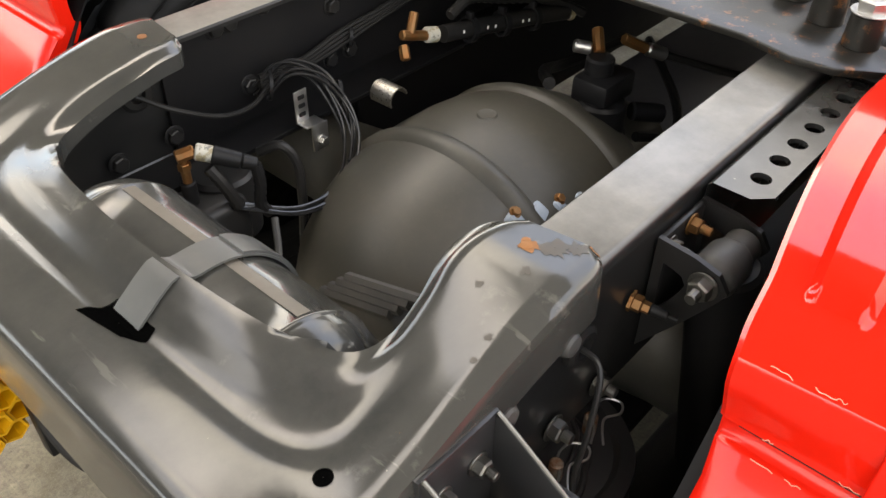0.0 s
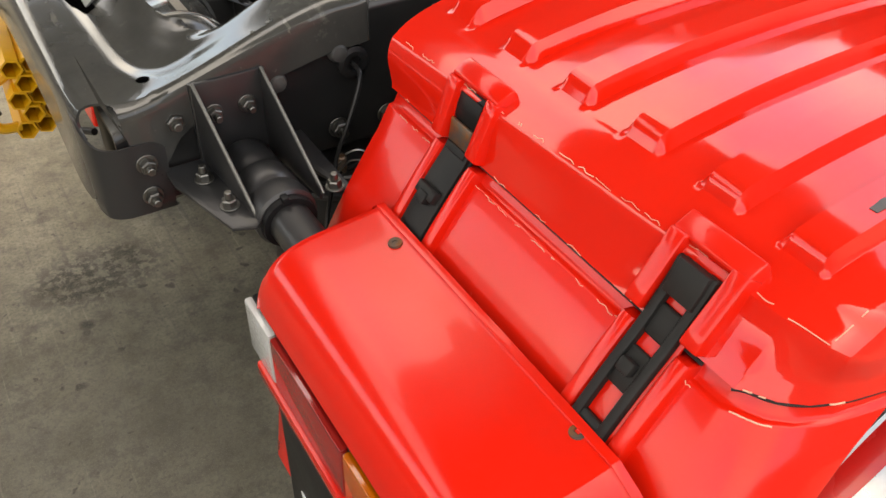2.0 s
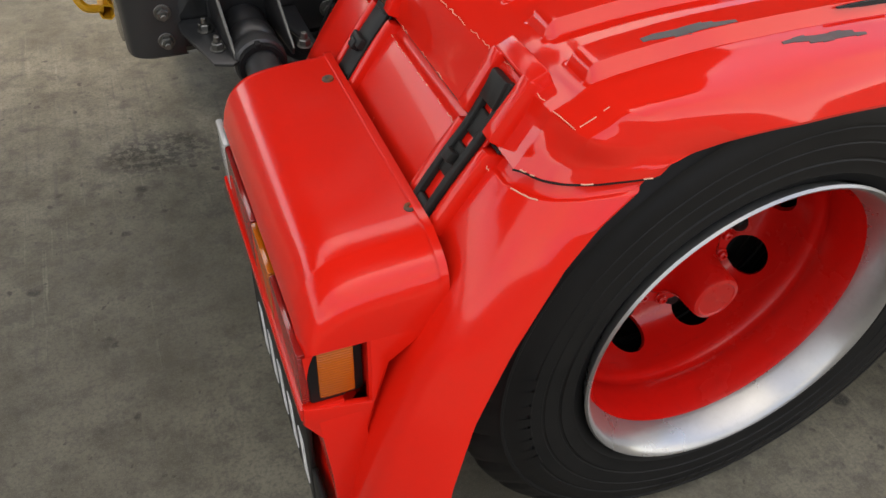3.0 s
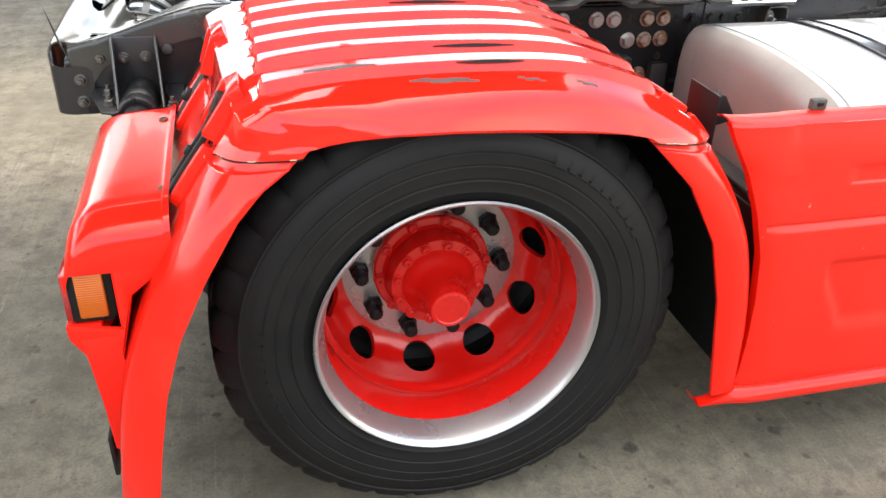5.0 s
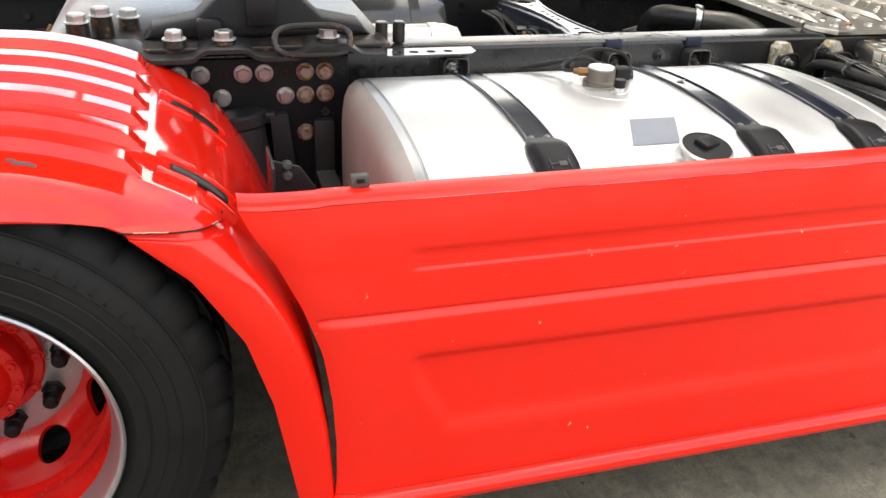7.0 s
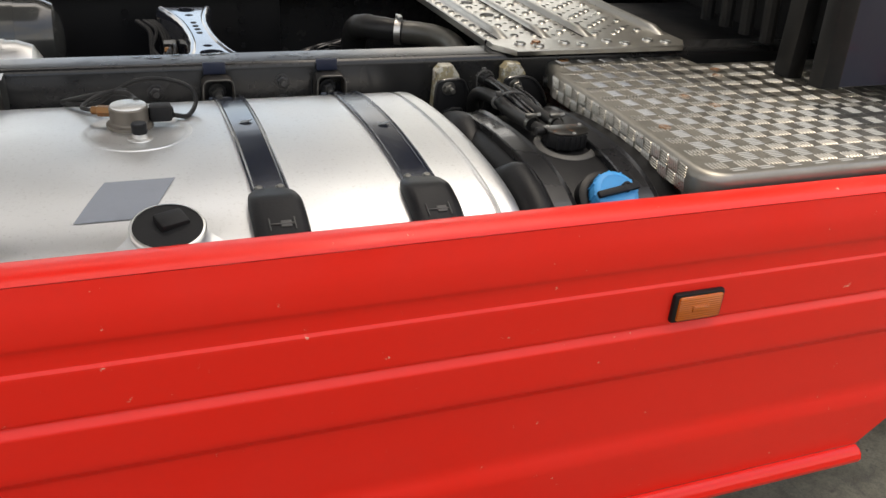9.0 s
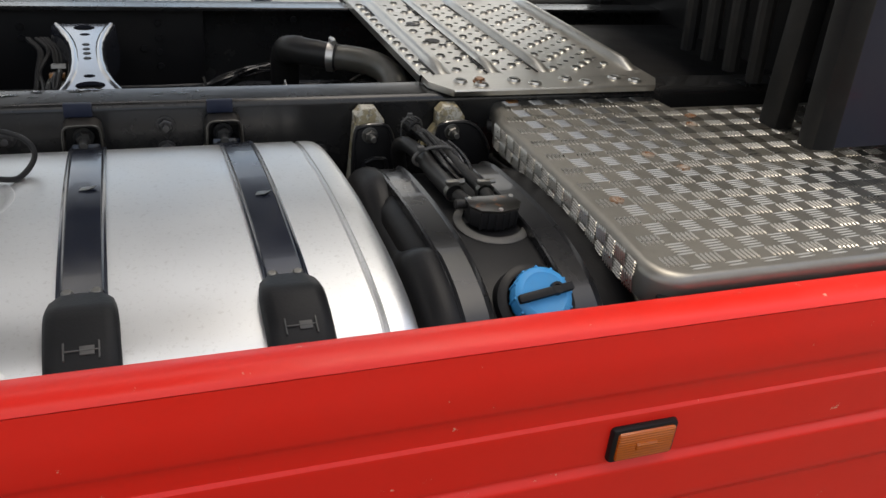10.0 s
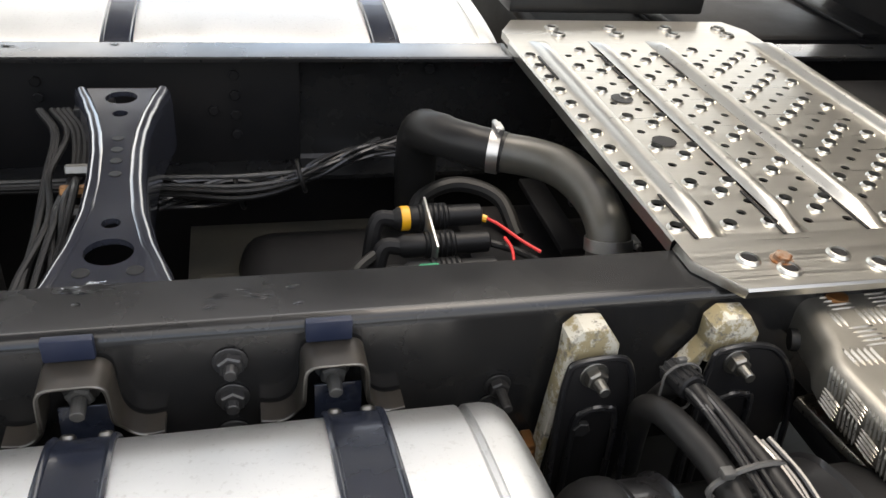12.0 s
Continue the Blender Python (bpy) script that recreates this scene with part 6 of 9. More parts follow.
rows = []
for p, zz, q in zip(_in, _iz, _out):
    zin, c = zz.x, min(max(zz.y, 0), 1)
    zo = base_z(q.x)
    row = []
    if c < 0.6:
        row += [V(p.x, p.y, zin - 0.030), V(p.x, p.y, zin - 0.014)]
    else:
        row += [V(p.x + 0.001, p.y, zin - 0.004), V(p.x + 0.001, p.y, zin - 0.002)]
    for v in VS:
        x, y = lerp(p.x, q.x, v), lerp(p.y, q.y, v)
        arm = lerp(zin, zo, smoothstep(0, 0.9, v)) - 0.010 * (1 - smoothstep(0, 0.16, v)) - 0.006 * smoothstep(0.9, 1, v)
        mid = zin + centre_drop(v) - 0.004 * smoothstep(0.94, 1, v)
        row.append(V(x, y, lerp(arm, mid, c)))
    d = V(q.x + 0.52, q.y * 1.0, 0)
    side = smoothstep(-0.66, -0.75, q.x)
    o = V(lerp(0, -1, side), lerp(math.copysign(1, q.y), q.y * 0.3, side), 0)
    o = o * lerp(0.22, 1.0, side)
    z0 = row[-1].z
    low = lerp(z0 - 0.060, 0.700 + 0.055 * max(0, 1 - (q.y / 0.33) ** 2), side)
    gap = smoothstep(-0.715, -0.735, q.x) * smoothstep(0.383, 0.393, abs(q.y))
    low = lerp(low, z0 - 0.022, gap)
    row += [V(q.x, q.y, z0) + o * 0.005 + V(0, 0, -0.003), V(q.x, q.y, z0) + o * 0.009 + V(0, 0, -0.009), V(q.x, q.y, z0) + o * 0.011 + V(0, 0, -0.018)]
    for f in (0.35, 0.7, 1.0):
        row.append(V(q.x, q.y, 0) + o * (0.011 + 0.006 * f) + V(0, 0, lerp(z0 - 0.018, low, f)))
    rows.append(row)
bm = bmesh.new()
add_loft(bm, rows)
# open corners: the sheet is cut away round each rear corner
for s in (-1, 1):
    c, r = V(-0.781, s * 0.413, 0.838), 0.036
    near = [f for f in bm.faces if (f.calc_center_median() - c).length < 0.085]
    edges = list({e for f in near for e in f.edges})
    bmesh.ops.subdivide_edges(bm, edges=edges, cuts=5, use_grid_fill=True)
    gone = [f for f in bm.faces if (f.calc_center_median() - c).length < r]
    bmesh.ops.delete(bm, geom=gone, context="FACES")
    for v in bm.verts:
        if v.is_boundary and (v.co - c).length < r + 0.008:
            v.co = c + (v.co - c).normalized() * r
thicken(bm, -0.004)
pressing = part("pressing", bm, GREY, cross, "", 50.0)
sheet = BVHTree.FromPolygons([tuple(v.co) for v in pressing.data.vertices], [tuple(f.vertices) for f in pressing.data.polygons])


def on_sheet(x, y, up=0.0):
    """A place on top of the pressing."""
    hit = sheet.ray_cast(V(x, y, 1.2), V(0, 0, -1))[0]
    return V(x, y, (hit.z if hit else 0.86) + up)


for s in (-1, 1):
    bm = bmesh.new()
    plan = smooth_path([V(-0.7985, s * 0.325, 0.842), V(-0.800, s * 0.372, 0.836), V(-0.798, s * 0.398, 0.824), V(-0.789, s * 0.421, 0.812), V(-0.768, s * 0.432, 0.806), V(-0.738, s * 0.4335, 0.806), V(-0.714, s * 0.4335, 0.805), V(-0.699, s * 0.433, 0.793)], 4)
    rows = [[V(p.x, p.y, z) for z in (lerp(p.z, 0.690, k / 5) for k in range(6))] + [V(p.x + 0.004, p.y - s * 0.006, 0.685)] for p in plan]
    add_loft(bm, rows)
    thicken(bm, 0.004)
    part("corner_wrap", bm, ARM_GREY, cross, "folded corner flange", 50.0)
    # black filler box stands for the shade inside the open corner
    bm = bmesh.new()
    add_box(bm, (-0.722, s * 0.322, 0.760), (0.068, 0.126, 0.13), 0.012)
    part("corner_block", bm, BLACK, cross, "black filler for the shade inside the corner")
    for x, z in ((-0.728, 0.774), (-0.730, 0.720)):
        bolt("bolt", (x, s * 0.434, z), (0, s, 0), BOLT_DARK, cross, 0.0105, 0.013, True, 0.010, "dull steel bolt and nut")
    bolt("bolt", (-0.677, s * 0.422, 0.824), (0, s, 0), BOLT_DARK, cross, 0.0115, 0.013, True, 0.010, "dull steel bolt and nut")
    for x, z in ((-0.420, 0.863), (-0.521, 0.840)):
        bm = bmesh.new()
        add_rev(bm, [(0.016, 0), (0.0155, 0.006), (0.012, 0.012), (0.005, 0.0145), (0, 0.015)], (x, s * 0.421, z), (0, s, 0), 18)
        part("rivet", bm, GREY_MATT, cross, "round rivet head")
    # hole drawn as a black patch on the sheet
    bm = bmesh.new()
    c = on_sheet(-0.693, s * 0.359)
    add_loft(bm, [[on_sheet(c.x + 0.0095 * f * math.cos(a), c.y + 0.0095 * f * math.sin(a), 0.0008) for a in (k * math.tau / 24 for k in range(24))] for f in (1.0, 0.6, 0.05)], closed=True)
    part("hole", bm, HOLE_SHADE, cross, "black patch for the shade in a drilled hole")
    bm = bmesh.new()
    add_rev(bm, [(0.0075, -0.001), (0.0068, 0.0012), (0.004, 0.0022), (0, 0.0022)], on_sheet(-0.402, s * 0.350), (0, 0, 1), 16)
    part("rust_plug", bm, RUST, cross, "rusty plug")
# rust-edged stains where the paint has lifted round the plug
stain = random.Random(12)
for x, y, r, m in ((-0.386, -0.374, 0.017, STAIN), (-0.372, -0.392, 0.013, STAIN), (-0.400, -0.352, 0.0125, RUST), (-0.356, -0.404, 0.008, RUST), (-0.432, -0.372, 0.006, STAIN), (-0.512, -0.392, 0.0045, STAIN), (-0.538, -0.396, 0.0035, STAIN), (-0.470, -0.345, 0.005, STAIN)):
    ring = [r * stain.uniform(0.55, 1.15) for k in range(22)]
    bm = bmesh.new()
    add_loft(bm, [[on_sheet(x + ring[k] * f * math.cos(k * math.tau / 22), y + ring[k] * f * math.sin(k * math.tau / 22), 0.0006) for k in range(22)] for f in (1.0, 0.6, 0.05)], closed=True)
    part("paint_stain", bm, m, cross, "rusty patch where paint has lifted")
# slot's dark inside, drawn as another black patch
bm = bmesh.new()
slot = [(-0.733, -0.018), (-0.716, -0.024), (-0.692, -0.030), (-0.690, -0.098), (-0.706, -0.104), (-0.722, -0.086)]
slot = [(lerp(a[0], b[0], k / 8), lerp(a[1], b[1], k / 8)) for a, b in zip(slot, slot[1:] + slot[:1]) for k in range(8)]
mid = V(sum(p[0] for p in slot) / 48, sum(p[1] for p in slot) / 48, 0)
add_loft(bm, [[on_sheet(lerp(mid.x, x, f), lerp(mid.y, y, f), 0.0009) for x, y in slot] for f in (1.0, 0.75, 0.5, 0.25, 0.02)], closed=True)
part("strap_slot", bm, HOLE_SHADE, cross, "black patch for the shade in the strap slot")

# ---- air tank under the crossmember ----
air = thing("air_tank", (-0.612, -0.02, 0.672), "glossy grey painted steel air tank held by a strap", "air tank")
AX, AZ, AR = -0.606, 0.772, 0.106
bm = bmesh.new()
prof = [(0, -0.255), (0.03, -0.253), (0.062, -0.243), (0.086, -0.225), (0.100, -0.202), (AR, -0.177), (AR, -0.176), (AR + 0.0015, -0.174), (AR + 0.0015, -0.168), (AR, -0.166)]
prof += [(AR, h) for h in (-0.1, 0.0, 0.1)] + [(r, -h) for r, h in reversed(prof)]
add_rev(bm, [(r, h) for r, h in prof], (AX, -0.040, AZ), (0, 1, 0), 64)
part("shell", bm, GREY, air, "", 50.0)
# one flat strap: out of the slot, over the sheet's edge and round the tank
line = []
for k in range(15):
    x = lerp(-0.708, -0.636, k / 14)
    z = max(on_sheet(x, -0.06).z, AZ + math.sqrt(max(AR * AR - (x - AX) ** 2, 0.0)))
    line.append(V(x, -0.06, z + 0.002 - 0.012 * smoothstep(-0.697, -0.708, x)))
for k in range(31):
    a = lerp(-0.20, 2.3, k / 30)
    line.append(V(AX, -0.06, AZ) + V(math.sin(a), 0, math.cos(a)) * (AR + 0.0035))
for q in range(3):
    line = [line[0]] + [(line[k - 1] + line[k] * 2 + line[k + 1]) / 4 for k in range(1, len(line) - 1)] + [line[-1]]


def strap_piece(name, run, width, low, high, label):
    rows = []
    for k, p in enumerate(run):
        d = (run[min(k + 1, len(run) - 1)] - run[max(k - 1, 0)]).normalized()
        n = V(-d.z, 0, d.x)
        rows.append([p + V(0, w, 0) + n * h for w, h in ((-width, low), (-width, high), (width, high), (width, low))])
    bm = bmesh.new()
    add_loft(bm, rows, closed=True, caps=True)
    part(name, bm, STRAP_GREY, air, label, 40.0)


strap_piece("strap", line, 0.024, 0.0, 0.003, "painted flat strap")
strap_piece("strap_overlap", line[22:], 0.0225, 0.003, 0.0062, "second layer of the strap")
bm = bmesh.new()
add_loft(bm, [[V(AX + (AR + 0.0008) * math.sin(a), y, AZ + (AR + 0.0008) * math.cos(a)) for a in (0.16, 0.22, 0.28, 0.33)] for y in (-0.205, -0.15, -0.09, -0.03, 0.03, 0.09, 0.125)])
part("weld_seam", bm, BRONZE, air, "dull brown strip along the weld")

# ---- rear axle housing ----
axle = thing("rear_axle", (0, 0.01, 0.2), "dusty grey cast rear axle housing with a round cover", "axle")
AXC = V(0, 0.012, 0.495)
bm = bmesh.new()
prof = [(0.0, -0.375), (0.06, -0.372), (0.11, -0.357), (0.16, -0.325), (0.205, -0.275), (0.238, -0.215), (0.257, -0.16), (0.263, -0.128), (0.272, -0.122), (0.277, -0.112), (0.277, -0.100), (0.272, -0.090), (0.266, -0.085), (0.272, -0.04), (0.272, 0.03), (0.266, 0.09), (0.258, 0.118), (0.264, 0.124), (0.266, 0.135), (0.262, 0.147), (0.245, 0.152), (0.235, 0.20), (0.20, 0.26), (0.14, 0.31), (0.10, 0.36), (0.09, 0.50), (0, 0.50)]
add_rev(bm, prof, AXC, (1, 0, 0), 80)
part("cover", bm, DIFF, axle, "dusty domed cover", 40.0)
bm = bmesh.new()
add_rev(bm, [(0.018, 0.0), (0.016, 0.003), (0.012, 0.002), (0, 0.002)], (0.0, 0.024, 0.7665), (0, 0, 1), 20)
part("casting_mark", bm, DIFF, axle)
bm = bmesh.new()
for s in (-1, 1):
    add_rev(bm, [(0.20, 0.1), (0.15, 0.20), (0.11, 0.28), (0.095, 0.40), (0.095, 0.62), (0, 0.62)], AXC, (0, s, 0), 40)
part("axle_tube", bm, DIFF, axle)
bm = bmesh.new()
for k in range(5):
    a = radians(-36 - k * 2.5)
    x = -0.13 + k * 0.045
    c = V(x, AXC.y + 0.262 * math.sin(a), AXC.z + 0.262 * math.cos(a))
    add_box(bm, c, (0.030, 0.03, 0.022), 0.006, Euler((a * -1, 0, 0.4)).to_matrix())
part("breather_tag", bm, painted("blue grey tag", (0.42, 0.50, 0.60), 0.4, 0.0, 0.4), axle, "blue-grey flaked tag")
for k in (0, 2, 4):
    a = radians(-34 - k * 2.5)
    x = -0.13 + k * 0.045
    bolt("bolt", (x, AXC.y + 0.272 * math.sin(a), AXC.z + 0.272 * math.cos(a)), (0, math.sin(a), math.cos(a)), BRASS, axle, 0.007, 0.006)
bm = bmesh.new()
for k in range(4):
    o = V(-0.006, 0.012, -0.012) * k
    add_tube(bm, [V(-0.385, -0.045, 0.700) + o, V(-0.385, -0.185, 0.745) + o], 0.0085, 6)
add_box(bm, (-0.385, -0.10, 0.665), (0.05, 0.13, 0.05), 0.01, Euler((-0.3, 0, 0)).to_matrix())
part("damper_pad", bm, GREY_MATT, axle, "stepped grey pad")
bm = bmesh.new()
rows = []
for k in range(11):
    a = lerp(0.2, 3.6, k / 10)
    c = V(-0.045 + 0.022 * math.cos(a), 0.0, 0.752 + 0.022 * math.sin(a))
    rows.append([c + V(0, 0.185, 0.0), c + V(0.0, 0.235, 0.0)])
add_loft(bm, rows)
thicken(bm, 0.003)
part("hose_clip", bm, ALU_TREAD, axle, "bare curled sheet clip")

# ---- parts on the far rail, seen through the opening ----
for x, z in ((-0.466, 0.728), (-0.362, 0.733), (-0.252, 0.886), (-0.224, 0.887), (-0.152, 0.895), (-0.015, 0.744), (0.036, 0.748), (-0.201, 0.764), (-0.001, 0.846), (0.10, 0.846), (0.2, 0.895), (0.26, 0.895)):
    bolt("bolt", (x, 0.400, z), (0, -1, 0), DARK, chassis, 0.0125, 0.010)
bm = bmesh.new()
add_rev(bm, [(0.030, 0), (0.030, 0.006), (0.024, 0.011), (0.014, 0.011), (0.012, 0.004), (0, 0.004)], (-0.412, 0.40, 0.832), (0, -1, 0), 28)
part("grommet", bm, RUBBER, chassis, "round rubber grommet")
harness = thing("wiring_loom", (-0.2, 0.36, 0.70), "coiled black wiring loom tied beside the far rail", "cable bundle")
bm = bmesh.new()
add_tube(bm, [(-0.415, 0.392, 0.83), (-0.37, 0.36, 0.80), (-0.30, 0.345, 0.765), (-0.24, 0.345, 0.758), (-0.19, 0.355, 0.775)], 0.0045, 8, 8)
part("cable", bm, RUBBER, harness)
for k in range(9):
    j = random.Random(k)
    o = V(j.uniform(-0.014, 0.014), j.uniform(-0.022, 0.022), j.uniform(-0.016, 0.016))
    bm = bmesh.new()
    add_tube(bm, [V(-0.20, 0.36, 0.765) + o, V(-0.16, 0.34, 0.80) + o, V(-0.125, 0.30, 0.792) + o, V(-0.115, 0.25, 0.755) + o * 1.3, V(-0.13, 0.21, 0.70) + o, V(-0.20, 0.17, 0.655) + o * 0.6, V(-0.30, 0.16, 0.665) + o * 0.4, V(-0.385, 0.20, 0.70) + o * 0.3], 0.0021 + 0.0005 * (k % 3), 8, 8)
    part("cable", bm, CABLE, harness)
for k in range(4):
    o = V(0, 0, 0.006 * k)
    bm = bmesh.new()
    add_tube(bm, [V(-0.20, 0.37, 0.77) + o, V(-0.10, 0.375, 0.765) + o, V(0.0, 0.378, 0.775) + o * 1.5, V(0.12, 0.375, 0.80) + o, V(0.25, 0.37, 0.82) + o * 1.4, V(0.45, 0.37, 0.83) + o], 0.005, 8, 6)
    part("cable", bm, RUBBER, harness)
for c, r in ((V(-0.19, 0.355, 0.775), 0.024), (V(-0.112, 0.265, 0.765), 0.018), (V(-0.215, 0.168, 0.655), 0.014), (V(0.02, 0.378, 0.785), 0.018)):
    bm = bmesh.new()
    add_rev(bm, [(r, -0.003), (r + 0.003, -0.003), (r + 0.003, 0.003), (r, 0.003)], c, (1, -0.6, -0.2), 20)
    part("tie", bm, PLASTIC, harness)
bm = bmesh.new()
add_tube(bm, [(-0.385, 0.20, 0.70), (-0.40, 0.21, 0.745), (-0.41, 0.225, 0.772)], 0.010, 10, 6, 0.12)
part("conduit", bm, RUBBER, harness)
strip = thing("cable_bracket", (-0.15, 0.30, 0.66), "bare zinc-plated stepped sheet bracket", "bracket")
bm = bmesh.new()
add_box(bm, (-0.168, 0.302, 0.745), (0.028, 0.003, 0.062), 0.001)
add_box(bm, (-0.160, 0.290, 0.714), (0.040, 0.028, 0.003), 0.001)
add_box(bm, (-0.152, 0.277, 0.688), (0.036, 0.003, 0.052), 0.001)
part("sheet", bm, ZINC, strip)
for z in (0.730, 0.747, 0.763):
    bm = bmesh.new()
    add_box(bm, (-0.168, 0.3, 0 + z), (0.014, 0.0036, 0.008), 0.002)
    part("slot", bm, BLACK, strip)
bolt("bolt", (-0.150, 0.275, 0.680), (0, -1, 0), ZINC, strip, 0.008, 0.007)
valve = thing("test_point", (-0.42, 0.245, 0.70), "brass test fitting with a black and white plug", "pipe fitting")
bm = bmesh.new()
add_cyl(bm, (-0.435, 0.250, 0.745), (-0.435, 0.250, 0.795), 0.0075, None, 12, 0.002)
add_cyl(bm, (-0.444, 0.254, 0.794), (-0.418, 0.242, 0.799), 0.0105, None, 8, 0.002)
add_cyl(bm, (-0.435, 0.250, 0.770), (-0.435, 0.250, 0.782), 0.0105, None, 6, 0.001)
part("elbow", bm, BRASS, valve)
bm = bmesh.new()
add_cyl(bm, (-0.435, 0.250, 0.690), (-0.435, 0.250, 0.748), 0.012, None, 14, 0.002)
part("stem", bm, PLASTIC, valve)
bm = bmesh.new()
add_cyl(bm, (-0.418, 0.242, 0.798), (-0.398, 0.226, 0.790), 0.0135, None, 16, 0.002)
part("collar", bm, WHITE, valve, "white collar")
bm = bmesh.new()
add_cyl(bm, (-0.400, 0.227, 0.791), (-0.368, 0.200, 0.776), 0.0148, 0.0130, 16, 0.002)
add_cyl(bm, (-0.368, 0.200, 0.776), (-0.350, 0.186, 0.768), 0.012, 0.010, 14, 0.002)
add_tube(bm, [(-0.352, 0.188, 0.768), (-0.352, 0.183, 0.735), (-0.356, 0.185, 0.70), (-0.345, 0.180, 0.675)], 0.009, 10, 6, 0.1)
part("plug", bm, PLASTIC, valve)
bm = bmesh.new()
add_box(bm, (-0.42, 0.25, 0.66), (0.12, 0.10, 0.10), 0.02, None, 3)
add_cyl(bm, (-0.36, 0.28, 0.60), (-0.36, 0.28, 0.72), 0.055, None, 28, 0.006)
part("valve_body", bm, DARK, valve)
pipe = thing("brake_pipe", (-0.28, 0.22, 0.4), "grey hose hanging beside the axle", "hose")
bm = bmesh.new()
add_tube(bm, [(-0.27, 0.30, 0.70), (-0.245, 0.27, 0.715), (-0.23, 0.25, 0.68), (-0.235, 0.24, 0.60), (-0.25, 0.23, 0.50), (-0.25, 0.22, 0.40)], 0.009, 10, 8)
part("hose", bm, DARK, pipe)
bm = bmesh.new()
add_tube(bm, [(-0.345, 0.17, 0.67), (-0.375, 0.13, 0.63), (-0.41, 0.10, 0.60), (-0.46, 0.06, 0.58)], 0.006, 8, 6)
part("tail", bm, GREY_MATT, pipe)

# air manifold, solenoid valve and pipes ahead of the axle
mani = thing("air_manifold", (0.2, 0.25, 0.74), "black ribbed air pipe with white marks and brass tees", "air pipe")
bm = bmesh.new()
add_tube(bm, [(0.14, 0.25, 0.79), (0.25, 0.235, 0.775), (0.37, 0.215, 0.76), (0.47, 0.195, 0.745)], 0.017, 14, 5)
part("tube", bm, RUBBER, mani)
for f in (0.2, 0.45, 0.7):
    bm = bmesh.new()
    c = V(lerp(0.14, 0.47, f), lerp(0.25, 0.195, f), lerp(0.79, 0.745, f))
    add_rev(bm, [(0.021, -0.006), (0.026, -0.006), (0.026, 0.006), (0.021, 0.006)], c, (1, -0.17, -0.13), 18)
    add_box(bm, c + V(0, 0, 0.028), (0.012, 0.016, 0.016), 0.003)
    part("clamp", bm, PLASTIC, mani)
for f in (0.12, 0.3, 0.36, 0.58, 0.63):
    bm = bmesh.new()
    c = V(lerp(0.14, 0.47, f), lerp(0.25, 0.195, f), lerp(0.79, 0.745, f))
    add_box(bm, c + V(-0.004, -0.0168, 0.005), (0.004, 0.002, 0.006), 0.0005)
    part("white_mark", bm, WHITE_PAINT, mani)
bm = bmesh.new()
add_tube(bm, [(0.16, 0.25, 0.82), (0.22, 0.25, 0.835), (0.30, 0.235, 0.815), (0.40, 0.215, 0.79), (0.46, 0.20, 0.765), (0.50, 0.17, 0.74)], 0.010, 10, 10, 0.12)
part("conduit", bm, RUBBER, mani)
bm = bmesh.new()
add_cyl(bm, (0.045, 0.265, 0.815), (0.105, 0.255, 0.797), 0.0095, None, 10, 0.002)
add_cyl(bm, (0.065, 0.262, 0.81), (0.085, 0.270, 0.845), 0.009, None, 10, 0.002)
add_cyl(bm, (0.04, 0.255, 0.80), (0.03, 0.24, 0.780), 0.010, None, 6, 0.002)
part("tee", bm, BRASS, mani)
bm = bmesh.new()
add_cyl(bm, (0.10, 0.256, 0.80), (0.125, 0.252, 0.794), 0.015, None, 14, 0.002)
part("ring", bm, WHITE, mani)
bm = bmesh.new()
add_cyl(bm, (0.468, 0.196, 0.746), (0.486, 0.19, 0.738), 0.016, None, 14, 0.002)
part("ring", bm, WHITE, mani)
sol = thing("solenoid_valve", (0.25, -0.05, 0.6), "black solenoid valve on brass unions", "valve")
bm = bmesh.new()
add_box(bm, (0.255, -0.04, 0.745), (0.10, 0.075, 0.05), 0.008)
add_cyl(bm, (0.235, -0.055, 0.64), (0.235, -0.055, 0.73), 0.045, None, 24, 0.006)
add_cyl(bm, (0.235, -0.055, 0.655), (0.235, -0.055, 0.668), 0.050, None, 24, 0.003)
add_cyl(bm, (0.25, -0.03, 0.765), (0.25, -0.03, 0.80), 0.026, None, 18, 0.004)
add_cyl(bm, (0.28, -0.09, 0.70), (0.33, -0.13, 0.69), 0.018, None, 16, 0.003)
part("body", bm, PLASTIC, sol)
bm = bmesh.new()
add_cyl(bm, (0.26, -0.02, 0.80), (0.285, 0.005, 0.83), 0.011, None, 8, 0.002)
part("union", bm, BRASS, sol)
bm = bmesh.new()
add_cyl(bm, (0.34, -0.02, 0.80), (0.38, -0.05, 0.775), 0.011, None, 6, 0.002)
part("union", bm, BRASS, sol)
bm = bmesh.new()
add_cyl(bm, (0.38, -0.05, 0.775), (0.41, -0.075, 0.76), 0.013, None, 14, 0.003)
part("collar", bm, ZINC, sol)
bm = bmesh.new()
add_cyl(bm, (0.235, 0.02, 0.81), (0.255, -0.005, 0.805), 0.012, None, 14, 0.003)
part("collar", bm, ZINC, sol)
bm = bmesh.new()
add_tube(bm, [(0.30, -0.10, 0.64), (0.42, -0.12, 0.60), (0.55, -0.05, 0.60), (0.68, 0.1, 0.64)], 0.010, 10, 6)
add_tube(bm, [(0.20, 0.04, 0.74), (0.30, 0.12, 0.70), (0.42, 0.15, 0.66), (0.6, 0.12, 0.66)], 0.012, 10, 6)
